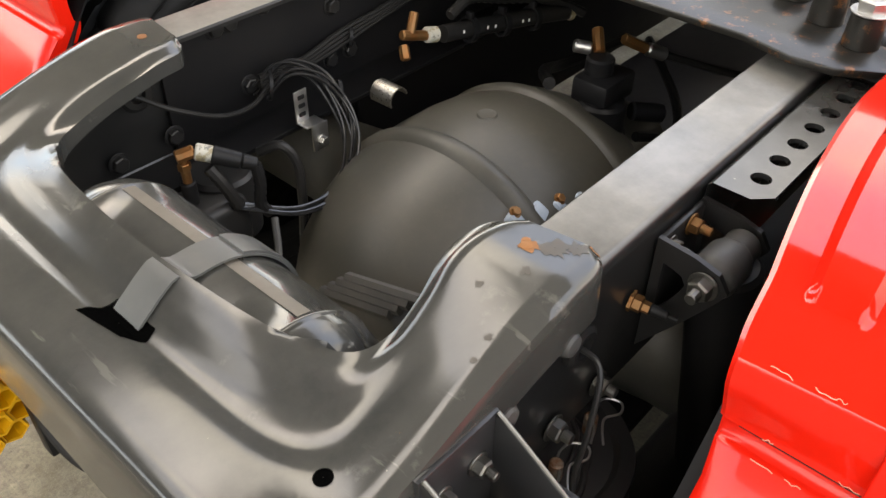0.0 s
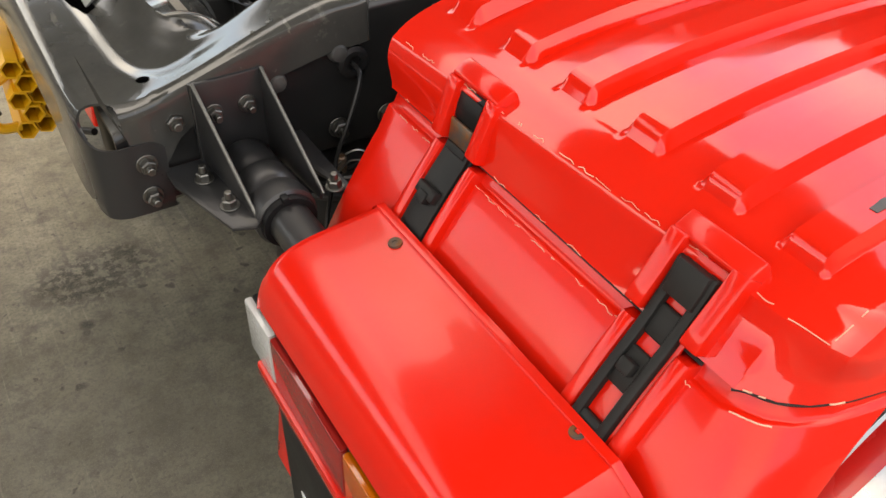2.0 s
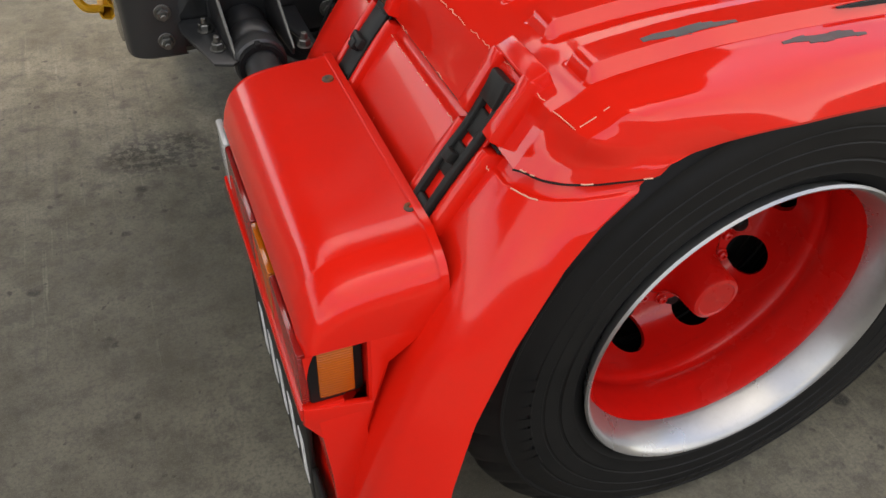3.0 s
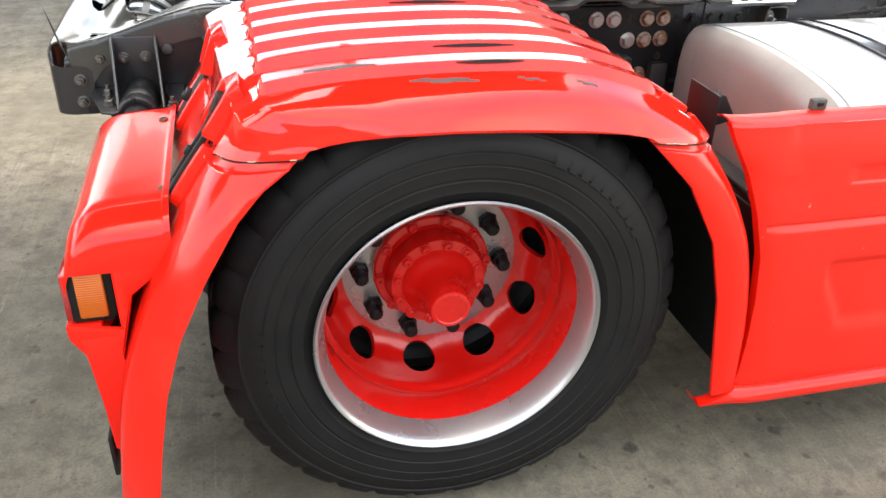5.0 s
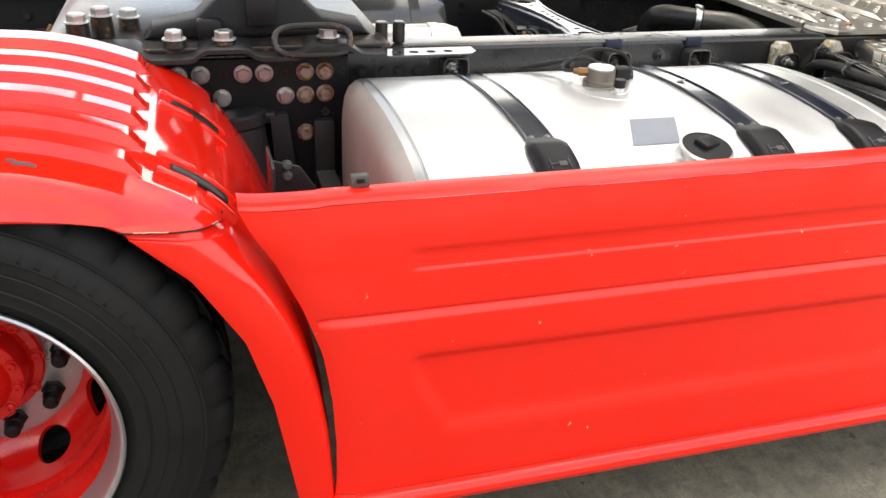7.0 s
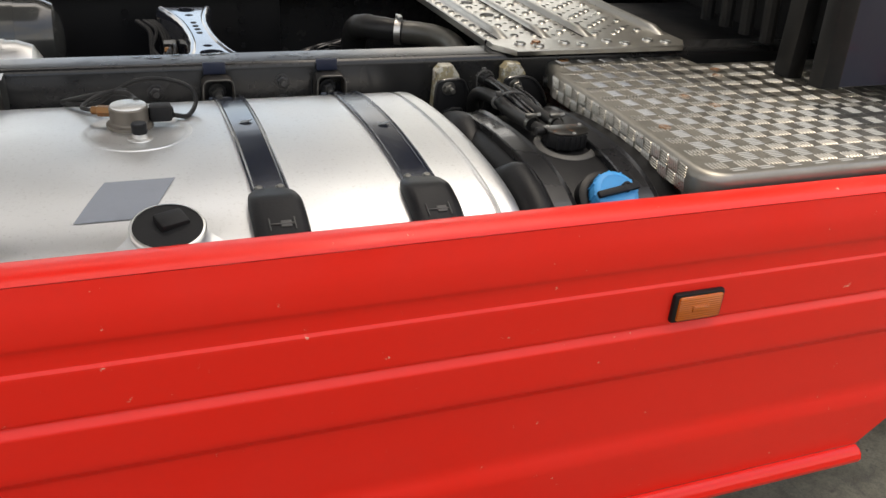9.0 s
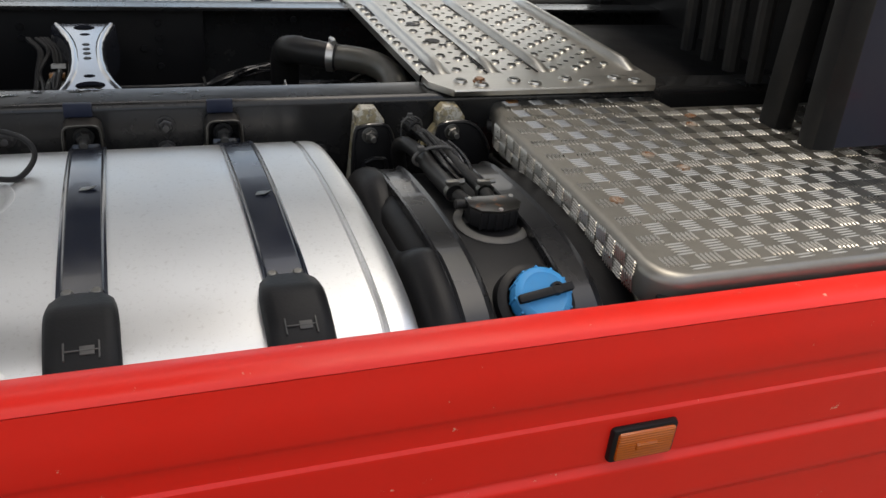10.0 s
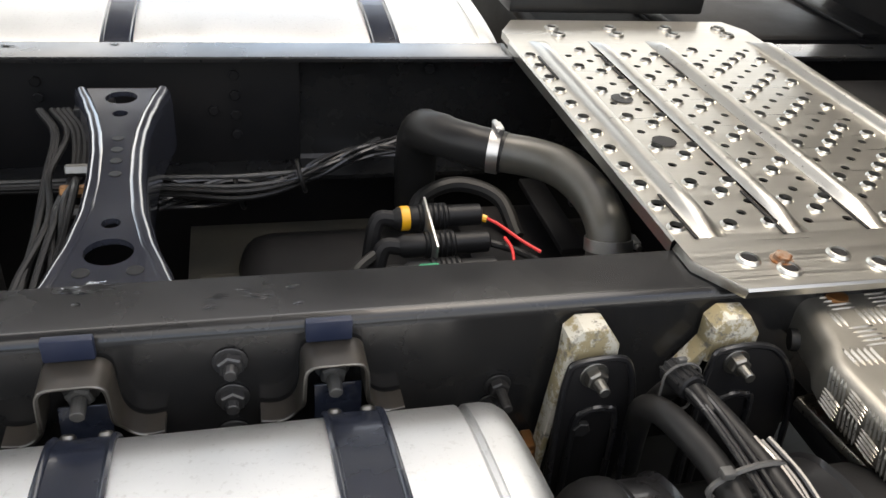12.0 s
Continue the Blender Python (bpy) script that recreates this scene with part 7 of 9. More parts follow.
add_tube(bm, [(0.41, -0.075, 0.76), (0.50, -0.15, 0.72), (0.6, -0.2, 0.68)], 0.008, 10, 6)
part("hose", bm, RUBBER, sol)
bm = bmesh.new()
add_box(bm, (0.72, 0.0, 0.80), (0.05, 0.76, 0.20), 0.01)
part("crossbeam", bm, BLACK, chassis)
# three black sheets added to hide bright floor where only shade shows
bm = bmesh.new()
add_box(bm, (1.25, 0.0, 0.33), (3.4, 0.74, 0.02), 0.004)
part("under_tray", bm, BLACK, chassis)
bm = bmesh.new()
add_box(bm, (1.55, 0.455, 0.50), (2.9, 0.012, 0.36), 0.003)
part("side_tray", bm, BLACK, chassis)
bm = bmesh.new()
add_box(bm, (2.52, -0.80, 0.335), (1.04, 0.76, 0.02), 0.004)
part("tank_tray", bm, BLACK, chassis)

# ---- mudguard arm and its bracket, near the rear corner ----
arm = thing("support_bracket", (-0.60, -0.5, 0.68), "grey steel bracket with a round arm carrying the mudguard", "bracket")
bm = bmesh.new()
add_box(bm, (-0.595, -0.428, 0.7995), (0.112, 0.010, 0.152), 0.004)
part("back_plate", bm, ARM_GREY, arm)
for x0, x1 in ((-0.648, -0.642), (-0.548, -0.545)):
    bm = bmesh.new()
    add_prism(bm, [(x0, -0.424, 0.872), (x0, -0.440, 0.872), (x0 + 0.012, -0.585, 0.756), (x0 + 0.012, -0.585, 0.738), (x0, -0.424, 0.735)], (0.006, 0, 0), 0.002)
    part("rib", bm, ARM_GREY, arm)
    bm = bmesh.new()
    add_tube(bm, [(x0 + 0.003, -0.434, 0.873), (x0 + 0.003, -0.441, 0.872), (x0 + 0.009, -0.512, 0.816), (x0 + 0.015, -0.584, 0.758), (x0 + 0.015, -0.587, 0.750)], 0.0026, 8, 3)
    part("rib_edge", bm, BOLT_DARK, arm, "edge worn bright")
for x0, x1 in ((-0.705, -0.625), (-0.535, -0.49)):
    bm = bmesh.new()
    add_prism(bm, [(x0, -0.424, 0.745), (x1, -0.424, 0.745), (x1, -0.60, 0.745), (x1 - 0.015, -0.612, 0.745), (x0 + 0.035, -0.600, 0.745), (x0, -0.47, 0.745)], (0, 0, 0.006), 0.002)
    part("foot_plate", bm, ARM_GREY, arm)
for at, ax in (((-0.664, -0.478, 0.751), (0, 0, 1)), ((-0.655, -0.553, 0.751), (0, 0, 1)), ((-0.512, -0.585, 0.751), (0, 0, 1)), ((-0.622, -0.433, 0.825), (0, -1, 0)), ((-0.572, -0.433, 0.826), (0, -1, 0))):
    bolt("bolt", at, ax, BOLT_DARK, arm, 0.0095, 0.011, True, 0.011)
bm = bmesh.new()
add_rev(bm, [(0.0, -0.44), (0.036, -0.44), (0.041, -0.45), (0.042, -0.495), (0.039, -0.503), (0.040, -0.510), (0.044, -0.518), (0.044, -0.552), (0.041, -0.558), (0.044, -0.566), (0.046, -0.580), (0.045, -0.598), (0.041, -0.602), (0.033, -0.602)], (-0.592, 0, 0.737), (0, 1, 0), 40)
part("socket", bm, ARM_GREY, arm, "ribbed socket")
bm = bmesh.new()
add_rev(bm, [(0.0305, -0.59), (0.0305, -0.74), (0, -0.74)], (-0.592, 0, 0.737), (0, 1, 0), 36)
part("arm_tube", bm, ARM_GREY, arm, "round grey arm")
bm = bmesh.new()
add_rev(bm, [(0.031, -0.600), (0.039, -0.600), (0.039, -0.612), (0.031, -0.612)], (-0.592, 0, 0.737), (0, 1, 0), 36)
add_box(bm, (-0.596, -0.608, 0.777), (0.010, 0.014, 0.010), 0.002)
part("clamp", bm, BLACK, arm)

# unseen black bodies added so no bright floor shows beside the air spring
bm = bmesh.new()
add_cyl(bm, (-0.33, -0.53, 0.42), (-0.06, -0.53, 0.42), 0.10, None, 32, 0.02)
part("brake_chamber", bm, BLACK, axle, "black drum added to keep the gap dark")
bm = bmesh.new()
add_box(bm, (-0.05, -0.50, 0.30), (0.90, 0.10, 0.09), 0.012)
part("spring_beam", bm, BLACK, axle)

# ---- air spring with its tag wires ----
spring = thing("air_spring", (-0.40, -0.47, 0.12), "black rubber air spring under the rail", "air spring")
AIR = V(-0.41, -0.395, 0.13)
bm = bmesh.new()
add_rev(bm, [(0, 0.0), (0.10, 0.0), (0.115, 0.02), (0.118, 0.20), (0.128, 0.26), (0.130, 0.34), (0.126, 0.44), (0.118, 0.49), (0.110, 0.52), (0.0, 0.52)], AIR, (0, 0, 1), 48)
part("bellows", bm, RUBBER, spring)
bm = bmesh.new()
add_rev(bm, [(0.112, 0.518), (0.119, 0.520), (0.121, 0.526), (0.119, 0.531), (0.108, 0.533), (0.101, 0.536), (0.098, 0.534), (0.094, 0.529), (0.070, 0.528), (0.066, 0.531), (0, 0.532)], AIR, (0, 0, 1), 56)
lid = part("lid", bm, ARM_GREY, spring, "dusty grey pressed lid")
for pts in ([(-0.50, -0.440, 0.660), (-0.462, -0.468, 0.662), (-0.43, -0.474, 0.662), (-0.39, -0.455, 0.662)], [(-0.445, -0.445, 0.662), (-0.40, -0.440, 0.663), (-0.365, -0.424, 0.663), (-0.345, -0.40, 0.662)]):
    bm = bmesh.new()
    add_tube(bm, pts, 0.004, 8, 6)
    sub("pressed_ridge", bm, ARM_GREY, lid)
for x, y in ((-0.350, -0.432), (-0.432, -0.440)):
    bm = bmesh.new()
    add_cyl(bm, (x, y, 0.655), (x, y, 0.690), 0.0085, None, 14, 0.002)
    part("stud", bm, RUST_BOLT, spring, "rusty stud")
    bm = bmesh.new()
    add_tube(bm, [(x - 0.030, y - 0.020, 0.684), (x - 0.008, y - 0.010, 0.684), (x + 0.012, y + 0.006, 0.686), (x + 0.034, y + 0.004, 0.688), (x + 0.044, y - 0.014, 0.686), (x + 0.030, y - 0.022, 0.685), (x + 0.012, y - 0.012, 0.684), (x - 0.006, y - 0.020, 0.684), (x - 0.022, y - 0.032, 0.684)], 0.0016, 6, 6)
    part("spring_pin", bm, ZINC, spring, "bent wire spring pin")
bm = bmesh.new()
add_tube(bm, [(-0.396, -0.421, 0.84), (-0.40, -0.455, 0.83), (-0.43, -0.47, 0.77), (-0.455, -0.475, 0.72), (-0.47, -0.49, 0.69), (-0.50, -0.52, 0.64), (-0.52, -0.54, 0.55), (-0.52, -0.54, 0.42)], 0.0036, 8, 8)
part("air_line", bm, DARK, spring, "thin dark air line")
bm = bmesh.new()
add_rev(bm, [(0.026, 0), (0.026, 0.008), (0.020, 0.012), (0.013, 0.012), (0.012, 0.003), (0, 0.003)], (-0.396, -0.421, 0.842), (0, -1, 0), 24)
part("grommet", bm, RUBBER, spring)
for at in ((-0.339, -0.425, 0.735), (-0.427, -0.425, 0.735)):
    bolt("bolt", at, (0, -1, 0), BOLT_DARK, spring, 0.012, 0.012, True, 0.012)

# ---- damper mount on the rail ----
mount = thing("damper_mount", (-0.20, -0.47, 0.74), "black bent plate damper mount with a rubber bush", "bracket")
bm = bmesh.new()
add_box(bm, (-0.2025, -0.426, 0.82), (0.100, 0.008, 0.165), 0.003)
part("back_plate", bm, DARK, mount)
for x in (-0.256, -0.156):
    outer = [(-0.424, 0.904), (-0.470, 0.900), (-0.500, 0.892), (-0.514, 0.872), (-0.503, 0.852), (-0.470, 0.800), (-0.424, 0.735)]
    inner = [(-0.436, 0.874), (-0.448, 0.872), (-0.460, 0.868), (-0.466, 0.858), (-0.462, 0.846), (-0.452, 0.826), (-0.436, 0.802)]
    bm = bmesh.new()
    rows = [[V(x, y, z) for y, z in inner], [V(x, y, z) for y, z in outer], [V(x + 0.007, y, z) for y, z in outer], [V(x + 0.007, y, z) for y, z in inner], [V(x, y, z) for y, z in inner]]
    vs = add_loft(bm, rows, closed=True)
    part("flange", bm, DARK, mount, "", 30.0)
bm = bmesh.new()
add_rev(bm, [(0.012, -0.004), (0.020, 0.0), (0.025, 0.004), (0.028, 0.012), (0.028, 0.050), (0.025, 0.058), (0.022, 0.062), (0.022, 0.086), (0.012, 0.092)], (-0.249, -0.487, 0.871), (1, 0, 0), 32)
part("bush", bm, GREY_MATT, mount, "dusty rubber bush")
bm = bmesh.new()
add_cyl(bm, (-0.20, -0.487, 0.865), (-0.17, -0.53, 0.50), 0.042, None, 24, 0.006)
part("damper", bm, BLACK, mount, "dark damper tube")
bolt("bolt", (-0.257, -0.487, 0.871), (-1, 0, 0), BOLT_DARK, mount, 0.0125, 0.014, True, 0.014)
bolt("bolt", (-0.236, -0.431, 0.884), (0, -1, 0), BOLT_DARK, mount, 0.0095, 0.010, True, 0.012)
bolt("bolt", (-0.190, -0.431, 0.889), (0, -1, 0), BRASS, mount, 0.0095, 0.010, True, 0.014)
tee = thing("air_union", (-0.27, -0.43, 0.81), "brass air union in the rail", "pipe fitting")
bm = bmesh.new()
add_rev(bm, [(0.0135, 0), (0.0135, 0.004), (0.0105, 0.005), (0.0105, 0.014), (0.0075, 0.016), (0.0075, 0.024)], (-0.288, -0.421, 0.830), (0.2, -1, -0.1), 6)
part("nut", bm, BRASS, tee)
bm = bmesh.new()
add_cyl(bm, (-0.283, -0.444, 0.828), (-0.278, -0.466, 0.826), 0.007, 0.0055, 14, 0.002)
add_cyl(bm, (-0.278, -0.466, 0.826), (-0.276, -0.476, 0.825), 0.0035, 0.003, 12)
part("stem", bm, PLASTIC, tee)

# ---- yellow wheel chock hung under the rear ----
chock = thing("wheel_chock", (-0.78, 0.33, 0.42), "yellow plastic wheel chock with honeycomb holes", "wheel chock")
for r in range(5):
    for q in range(2):
        bm = bmesh.new()
        c = V(-0.775, 0.24, 0.622) + V(-0.002, 0.004, -0.037) * r + V(0.040, -0.004, 0.0) * (q + 0.5 * (r % 2)) - V(0.048, 0, 0)
        add_rev(bm, [(0.0235, 0.26), (0.0235, 0.004), (0.0225, 0.0), (0.0180, 0.0), (0.0165, 0.07)], c + V(0, 0.012 * q, 0), (0.06, 1, 0.02), 6, 0.26)
        part("honeycomb_cell", bm, YELLOW, chock, "", 20.0)
bm = bmesh.new()
add_tube(bm, [(-0.835, 0.30, 0.585), (-0.875, 0.29, 0.565), (-0.895, 0.275, 0.525), (-0.880, 0.265, 0.490), (-0.840, 0.27, 0.480)], 0.011, 8, 6)
part("handle", bm, YELLOW, chock, "yellow loop handle")
bm = bmesh.new()
add_tube(bm, [(-0.80, 0.40, 0.70), (-0.85, 0.37, 0.675), (-0.880, 0.33, 0.63), (-0.885, 0.31, 0.56), (-0.87, 0.30, 0.50)], 0.005, 8, 6)
part("cord", bm, RUBBER, chock, "black cord")
rack = thing("chock_holder", (-0.76, 0.2, 0.45), "black holder and hoses under the crossmember", "bracket")
bm = bmesh.new()
add_box(bm, (-0.72, 0.42, 0.60), (0.05, 0.30, 0.22), 0.01)
add_box(bm, (-0.755, 0.22, 0.55), (0.03, 0.03, 0.22), 0.004)
part("frame", bm, BLACK, rack)
bm = bmesh.new()
add_tube(bm, [(-0.77, 0.12, 0.70), (-0.785, 0.08, 0.64), (-0.775, 0.02, 0.60), (-0.74, -0.06, 0.62)], 0.007, 8, 8)
part("hose", bm, RUBBER, rack)


# ---- coupling base plate over the rails ----
base = thing("mounting_plate", (0.5, 0, 0.945), "greasy steel base plate of the trailer coupling, bolted down", "coupling plate")
bm = bmesh.new()
outline = [(0.165, -0.30), (0.145, -0.38), (0.150, -0.44), (0.185, -0.495), (0.22, -0.505), (0.95, -0.505)]
pts = [(x, y, 0.948) for x, y in outline] + [(x, -y, 0.948) for x, y in reversed(outline)]
add_prism(bm, pts, (0, 0, 0.012), 0.003)
part("plate", bm, GREASE, base)
bm = bmesh.new()
n = 48
rows = []
for k in range(n + 1):
    x = lerp(0.20, 0.93, k / n)
    w = 0.5 + 0.5 * math.cos((x - 0.56) * math.tau / 0.24)
    h = 0.945 + 0.020 * smoothstep(0.25, 0.75, w)
    rows.append([V(x, -0.44, h + 0.004), V(x, -0.535, h + 0.004), V(x, -0.548, h), V(x, -0.548, h - 0.010), V(x, -0.44, h - 0.010)])
add_loft(bm, rows, closed=True, caps=True)
part("wavy_plate", bm, DARK, base, "black wavy edge plate", 40.0)
for x, y, s in ((0.244, -0.438, 0.05), (0.29, -0.37, 0.05), (0.345, -0.30, 0.03), (0.56, -0.50, 0.02), (0.80, -0.50, 0.02), (0.205, 0.40, 0.04), (0.45, -0.49, 0.02)):
    bm = bmesh.new()
    add_cyl(bm, (x, y, 0.958), (x, y, 0.958 + s), 0.026, 0.024, 20, 0.003)
    part("spacer", bm, GREASE, base)
    bolt("bolt", (x, y, 0.958 + s), (0, 0, 1), ZINC, base, 0.019, 0.018)
ped = thing("coupling_pedestal", (0.6, -0.33, 0.96), "black cast pedestal of the trailer coupling", "pedestal")
bm = bmesh.new()
add_prism(bm, [(0.38, -0.30, 0.960), (0.92, -0.30, 0.960), (0.90, -0.30, 0.985), (0.80, -0.30, 1.005), (0.74, -0.30, 1.06), (0.56, -0.30, 1.06), (0.50, -0.30, 1.005), (0.40, -0.30, 0.985)], (0, -0.12, 0), 0.012)
add_box(bm, (0.65, -0.44, 1.03), (0.07, 0.05, 0.07), 0.008)
add_box(bm, (0.53, -0.43, 0.985), (0.06, 0.04, 0.05), 0.01)
part("casting", bm, BLACK, ped)
bm = bmesh.new()
add_prism(bm, [(0.38, 0.30, 0.960), (0.92, 0.30, 0.960), (0.80, 0.30, 1.005), (0.74, 0.30, 1.06), (0.56, 0.30, 1.06), (0.50, 0.30, 1.005)], (0, 0.12, 0), 0.012)
part("casting", bm, BLACK, ped)
ring = thing("release_handle", (0.76, -0.58, 0.96), "greasy bent steel release handle loop", "handle")
bm = bmesh.new()
loop = [V(0.76 + 0.088 * math.copysign(abs(math.cos(a)) ** 0.6, math.cos(a)), -0.53 - 0.014 * math.sin(a), 0.977 - 0.031 * math.copysign(abs(math.sin(a)) ** 0.7, math.sin(a))) for a in (k * math.tau / 24 for k in range(25))]
add_tube(bm, loop, 0.008, 10, 3)
part("loop", bm, GREASE, ring)
for x in (0.955, 1.0):
    stub = thing("pipe_stub", (x, -0.38, 0.93), "greasy steel pipe stub on the rail", "pipe", "pipe stubs")
    bm = bmesh.new()
    add_cyl(bm, (x, -0.385, 0.93), (x, -0.385, 0.985), 0.016, None, 18, 0.003)
    part("stub", bm, GREASE, stub)

# perforated angle irons beside the rail, in front of and behind the plate
for x0, x1, xs, up in ((-0.152, 0.235, [-0.106 + 0.0505 * k for k in range(7)], 0.0), (0.93, 1.182, [0.975, 1.02, 1.065, 1.11], 0.0)):
    angle = thing("perforated_angle", ((x0 + x1) / 2, -0.45, 0.90), "grey steel angle iron with a row of holes", "angle iron", "angle irons")
    bm = bmesh.new()
    z = 0.926
    w0, w1 = -0.430, -0.496
    edges = [x0 + 0.03] + [(a + b) / 2 for a, b in zip(xs, xs[1:])] + [x1 - 0.03]
    for k, x in enumerate(xs):
        a, b = edges[k], edges[k + 1]

        def at(u, v, a=a, b=b):
            return V(lerp(a, b, (u + 1) / 2), lerp(w1, w0, (v + 1) / 2), z), V(0, 0, 1)

        def at2(u, v, a=a, b=b, x=x):
            m = max(abs(u), abs(v))
            if m > 0.999:
                return at(u, v)
            return V(x + u * (b - a) / 2, (w0 + w1) / 2 - 0.004 + v * (b - a) / 2, z), V(0, 0, 1)

        add_holed(bm, at2, 0.0125 / ((b - a) / 2), 24, 0.007)
    for a, b in ((x0, edges[0]), (edges[-1], x1)):
        e = 0.02
        q = [(a, w1 + (e if a == x0 else 0)), (a + (e if a == x0 else 0), w1), (b - (e if b == x1 else 0), w1), (b, w1 + (e if b == x1 else 0)), (b, w0), (a, w0)]
        add_faces(bm, [V(x, y, z) for x, y in q], [range(6)])
    for r in ((w1, -1), ):
        add_loft(bm, [[V(x0 + 0.02, w1, z), V(x1 - 0.02, w1, z)], [V(x0 + 0.02, w1 - 0.002, z - 0.003), V(x1 - 0.02, w1 - 0.002, z - 0.003)], [V(x0 + 0.02, w1, z - 0.008), V(x1 - 0.02, w1, z - 0.008)]])
    part("flange", bm, GREY, angle, "flat flange with a row of holes", 35.0)
    bm = bmesh.new()
    add_loft(bm, [[V(x0, w0, z), V(x1, w0, z)], [V(x0, w0 + 0.006, z - 0.006), V(x1, w0 + 0.006, z - 0.006)], [V(x0, w0 + 0.006, z - 0.10), V(x1, w0 + 0.006, z - 0.10)]])
    part("web", bm, GREY, angle, "", 35.0)

# ---- air tanks between the rails, ahead of the coupling ----
for x0, x1, y, z, r, m, lab in ((0.78, 1.27, 0.10, 0.86, 0.105, GREY, "dark grey steel air tank between the rails"), (0.86, 1.24, -0.19, 0.855, 0.075, STEEL, "galvanised air tank beside the near rail")):
    t = thing("air_tank", ((x0 + x1) / 2, y, z - r), lab, "air tank", "air tanks")
    bm = bmesh.new()
    L = x1 - x0
    add_rev(bm, [(0, 0), (r * 0.5, 0.006), (r * 0.85, 0.022), (r, 0.055), (r, L * 0.5), (r, L - 0.055), (r * 0.85, L - 0.022), (r * 0.5, L - 0.006), (0, L)], (x0, y, z), (1, 0, 0), 48)
    part("shell", bm, m, t)
    for f in (0.3, 0.75):
        bm = bmesh.new()
        add_rev(bm, [(r, -0.015), (r + 0.003, -0.015), (r + 0.003, 0.015), (r, 0.015)], (lerp(x0, x1, f), y, z), (1, 0, 0), 48)
        part("band", bm, m, t)

# ---- bow-tie crossmember ----
bow = thing("bow_tie_crossmember", (1.61, 0, 0.75), "glossy dark grey crossmember with round holes, wet", "crossmember")
BY = [(-0.34, 0.088), (-0.28, 0.064), (-0.20, 0.041), (-0.13, 0.0285), (-0.05, 0.0235), (0.03, 0.024), (0.09, 0.0285), (0.15, 0.038), (0.21, 0.053), (0.26, 0.068)]
BZ = 0.902
HOLES = [(-0.230, 0.0285), (-0.166, 0.0115), (0.160, 0.0115), (0.222, 0.0245)]


def bow_half(y):
    for (a, h), (b, k) in zip(BY, BY[1:]):
        if y <= b:
            return lerp(h, k, smoothstep(a, b, y) * 0.3 + 0.7 * (y - a) / (b - a))
    return BY[-1][1]


XC = 1.597


def bow_at(u, y):
    h = bow_half(y)
    return V(XC - 0.058 * y + u * h * 0.80, y, BZ)


bm = bmesh.new()
cuts = []
for y, r in HOLES:
    cuts.append((y - r - 0.012, y + r + 0.012, r, y))
cells = []
last = -0.34
for a, b, r, yc in cuts:
    a = max(a, last)
    n = max(1, int((a - last) / 0.02))
    if a - last > 1e-4:
        for k in range(n):
            cells.append((lerp(last, a, k / n), lerp(last, a, (k + 1) / n), 0, 0))
    cells.append((a, b, r, yc))
    last = b
n = 3
for k in range(n):
    cells.append((lerp(last, 0.26, k / n), lerp(last, 0.26, (k + 1) / n), 0, 0))
for a, b, r, yc in cells:
    if r:
        def at(u, v, a=a, b=b, r=r, yc=yc):
            m = max(abs(u), abs(v))
            if m > 0.999:
                return bow_at(u, lerp(a, b, (v + 1) / 2)), V(0, 0, 1)
            c = bow_at(0, yc)
            return V(c.x + u * r * 2, c.y + v * r * 2, BZ), V(0, 0, 1)

        add_holed(bm, at, 0.5, 28, 0.008)
    else:
        add_loft(bm, [[bow_at(-1, a), bow_at(0, a), bow_at(1, a)], [bow_at(-1, b), bow_at(0, b), bow_at(1, b)]])
N = 40
for s in (-1, 1):
    rows = []
    for k in range(N + 1):
        y = lerp(-0.34, 0.26, k / N)
        p = bow_at(s, y)
        rows.append([p, p + V(s * 0.004, 0, 0.0030), p + V(s * 0.009, 0, 0.0036), p + V(s * 0.014, 0, 0.0015), p + V(s * 0.0185, 0, -0.004), p + V(s * 0.021, 0, -0.012), p + V(s * 0.022, 0, -0.022), p + V(s * 0.022, 0, -0.11)])
    add_loft(bm, rows)
part("pressing", bm, BOW_GREY, bow, "", 35.0)
for y in (0.072, 0.035, 0.0, -0.038):
    bm = bmesh.new()
    add_rev(bm, [(0.0085, 0.0), (0.0075, 0.0009), (0.0050, 0.0009), (0, 0.0005)], (XC - 0.058 * y, y, BZ + 0.0004), (0, 0, 1), 14)
    part("slot", bm, BLACK, bow)
# two small holes as black discs, their shade put into the colour
for x in (-0.028, 0.030):
    bm = bmesh.new()
    add_rev(bm, [(0.010, 0.0), (0.009, 0.0008), (0, 0.0005)], (XC + x + 0.016, -0.272, BZ + 0.0004), (0, 0, 1), 18)
    part("small_hole", bm, BLACK, bow)
bm = bmesh.new()
add_box(bm, (1.535, 0.262, 0.87), (0.06, 0.05, 0.012), 0.003)
add_box(bm, (1.512, 0.262, 0.82), (0.012, 0.05, 0.10), 0.003)
part("tab", bm, DARK, bow)

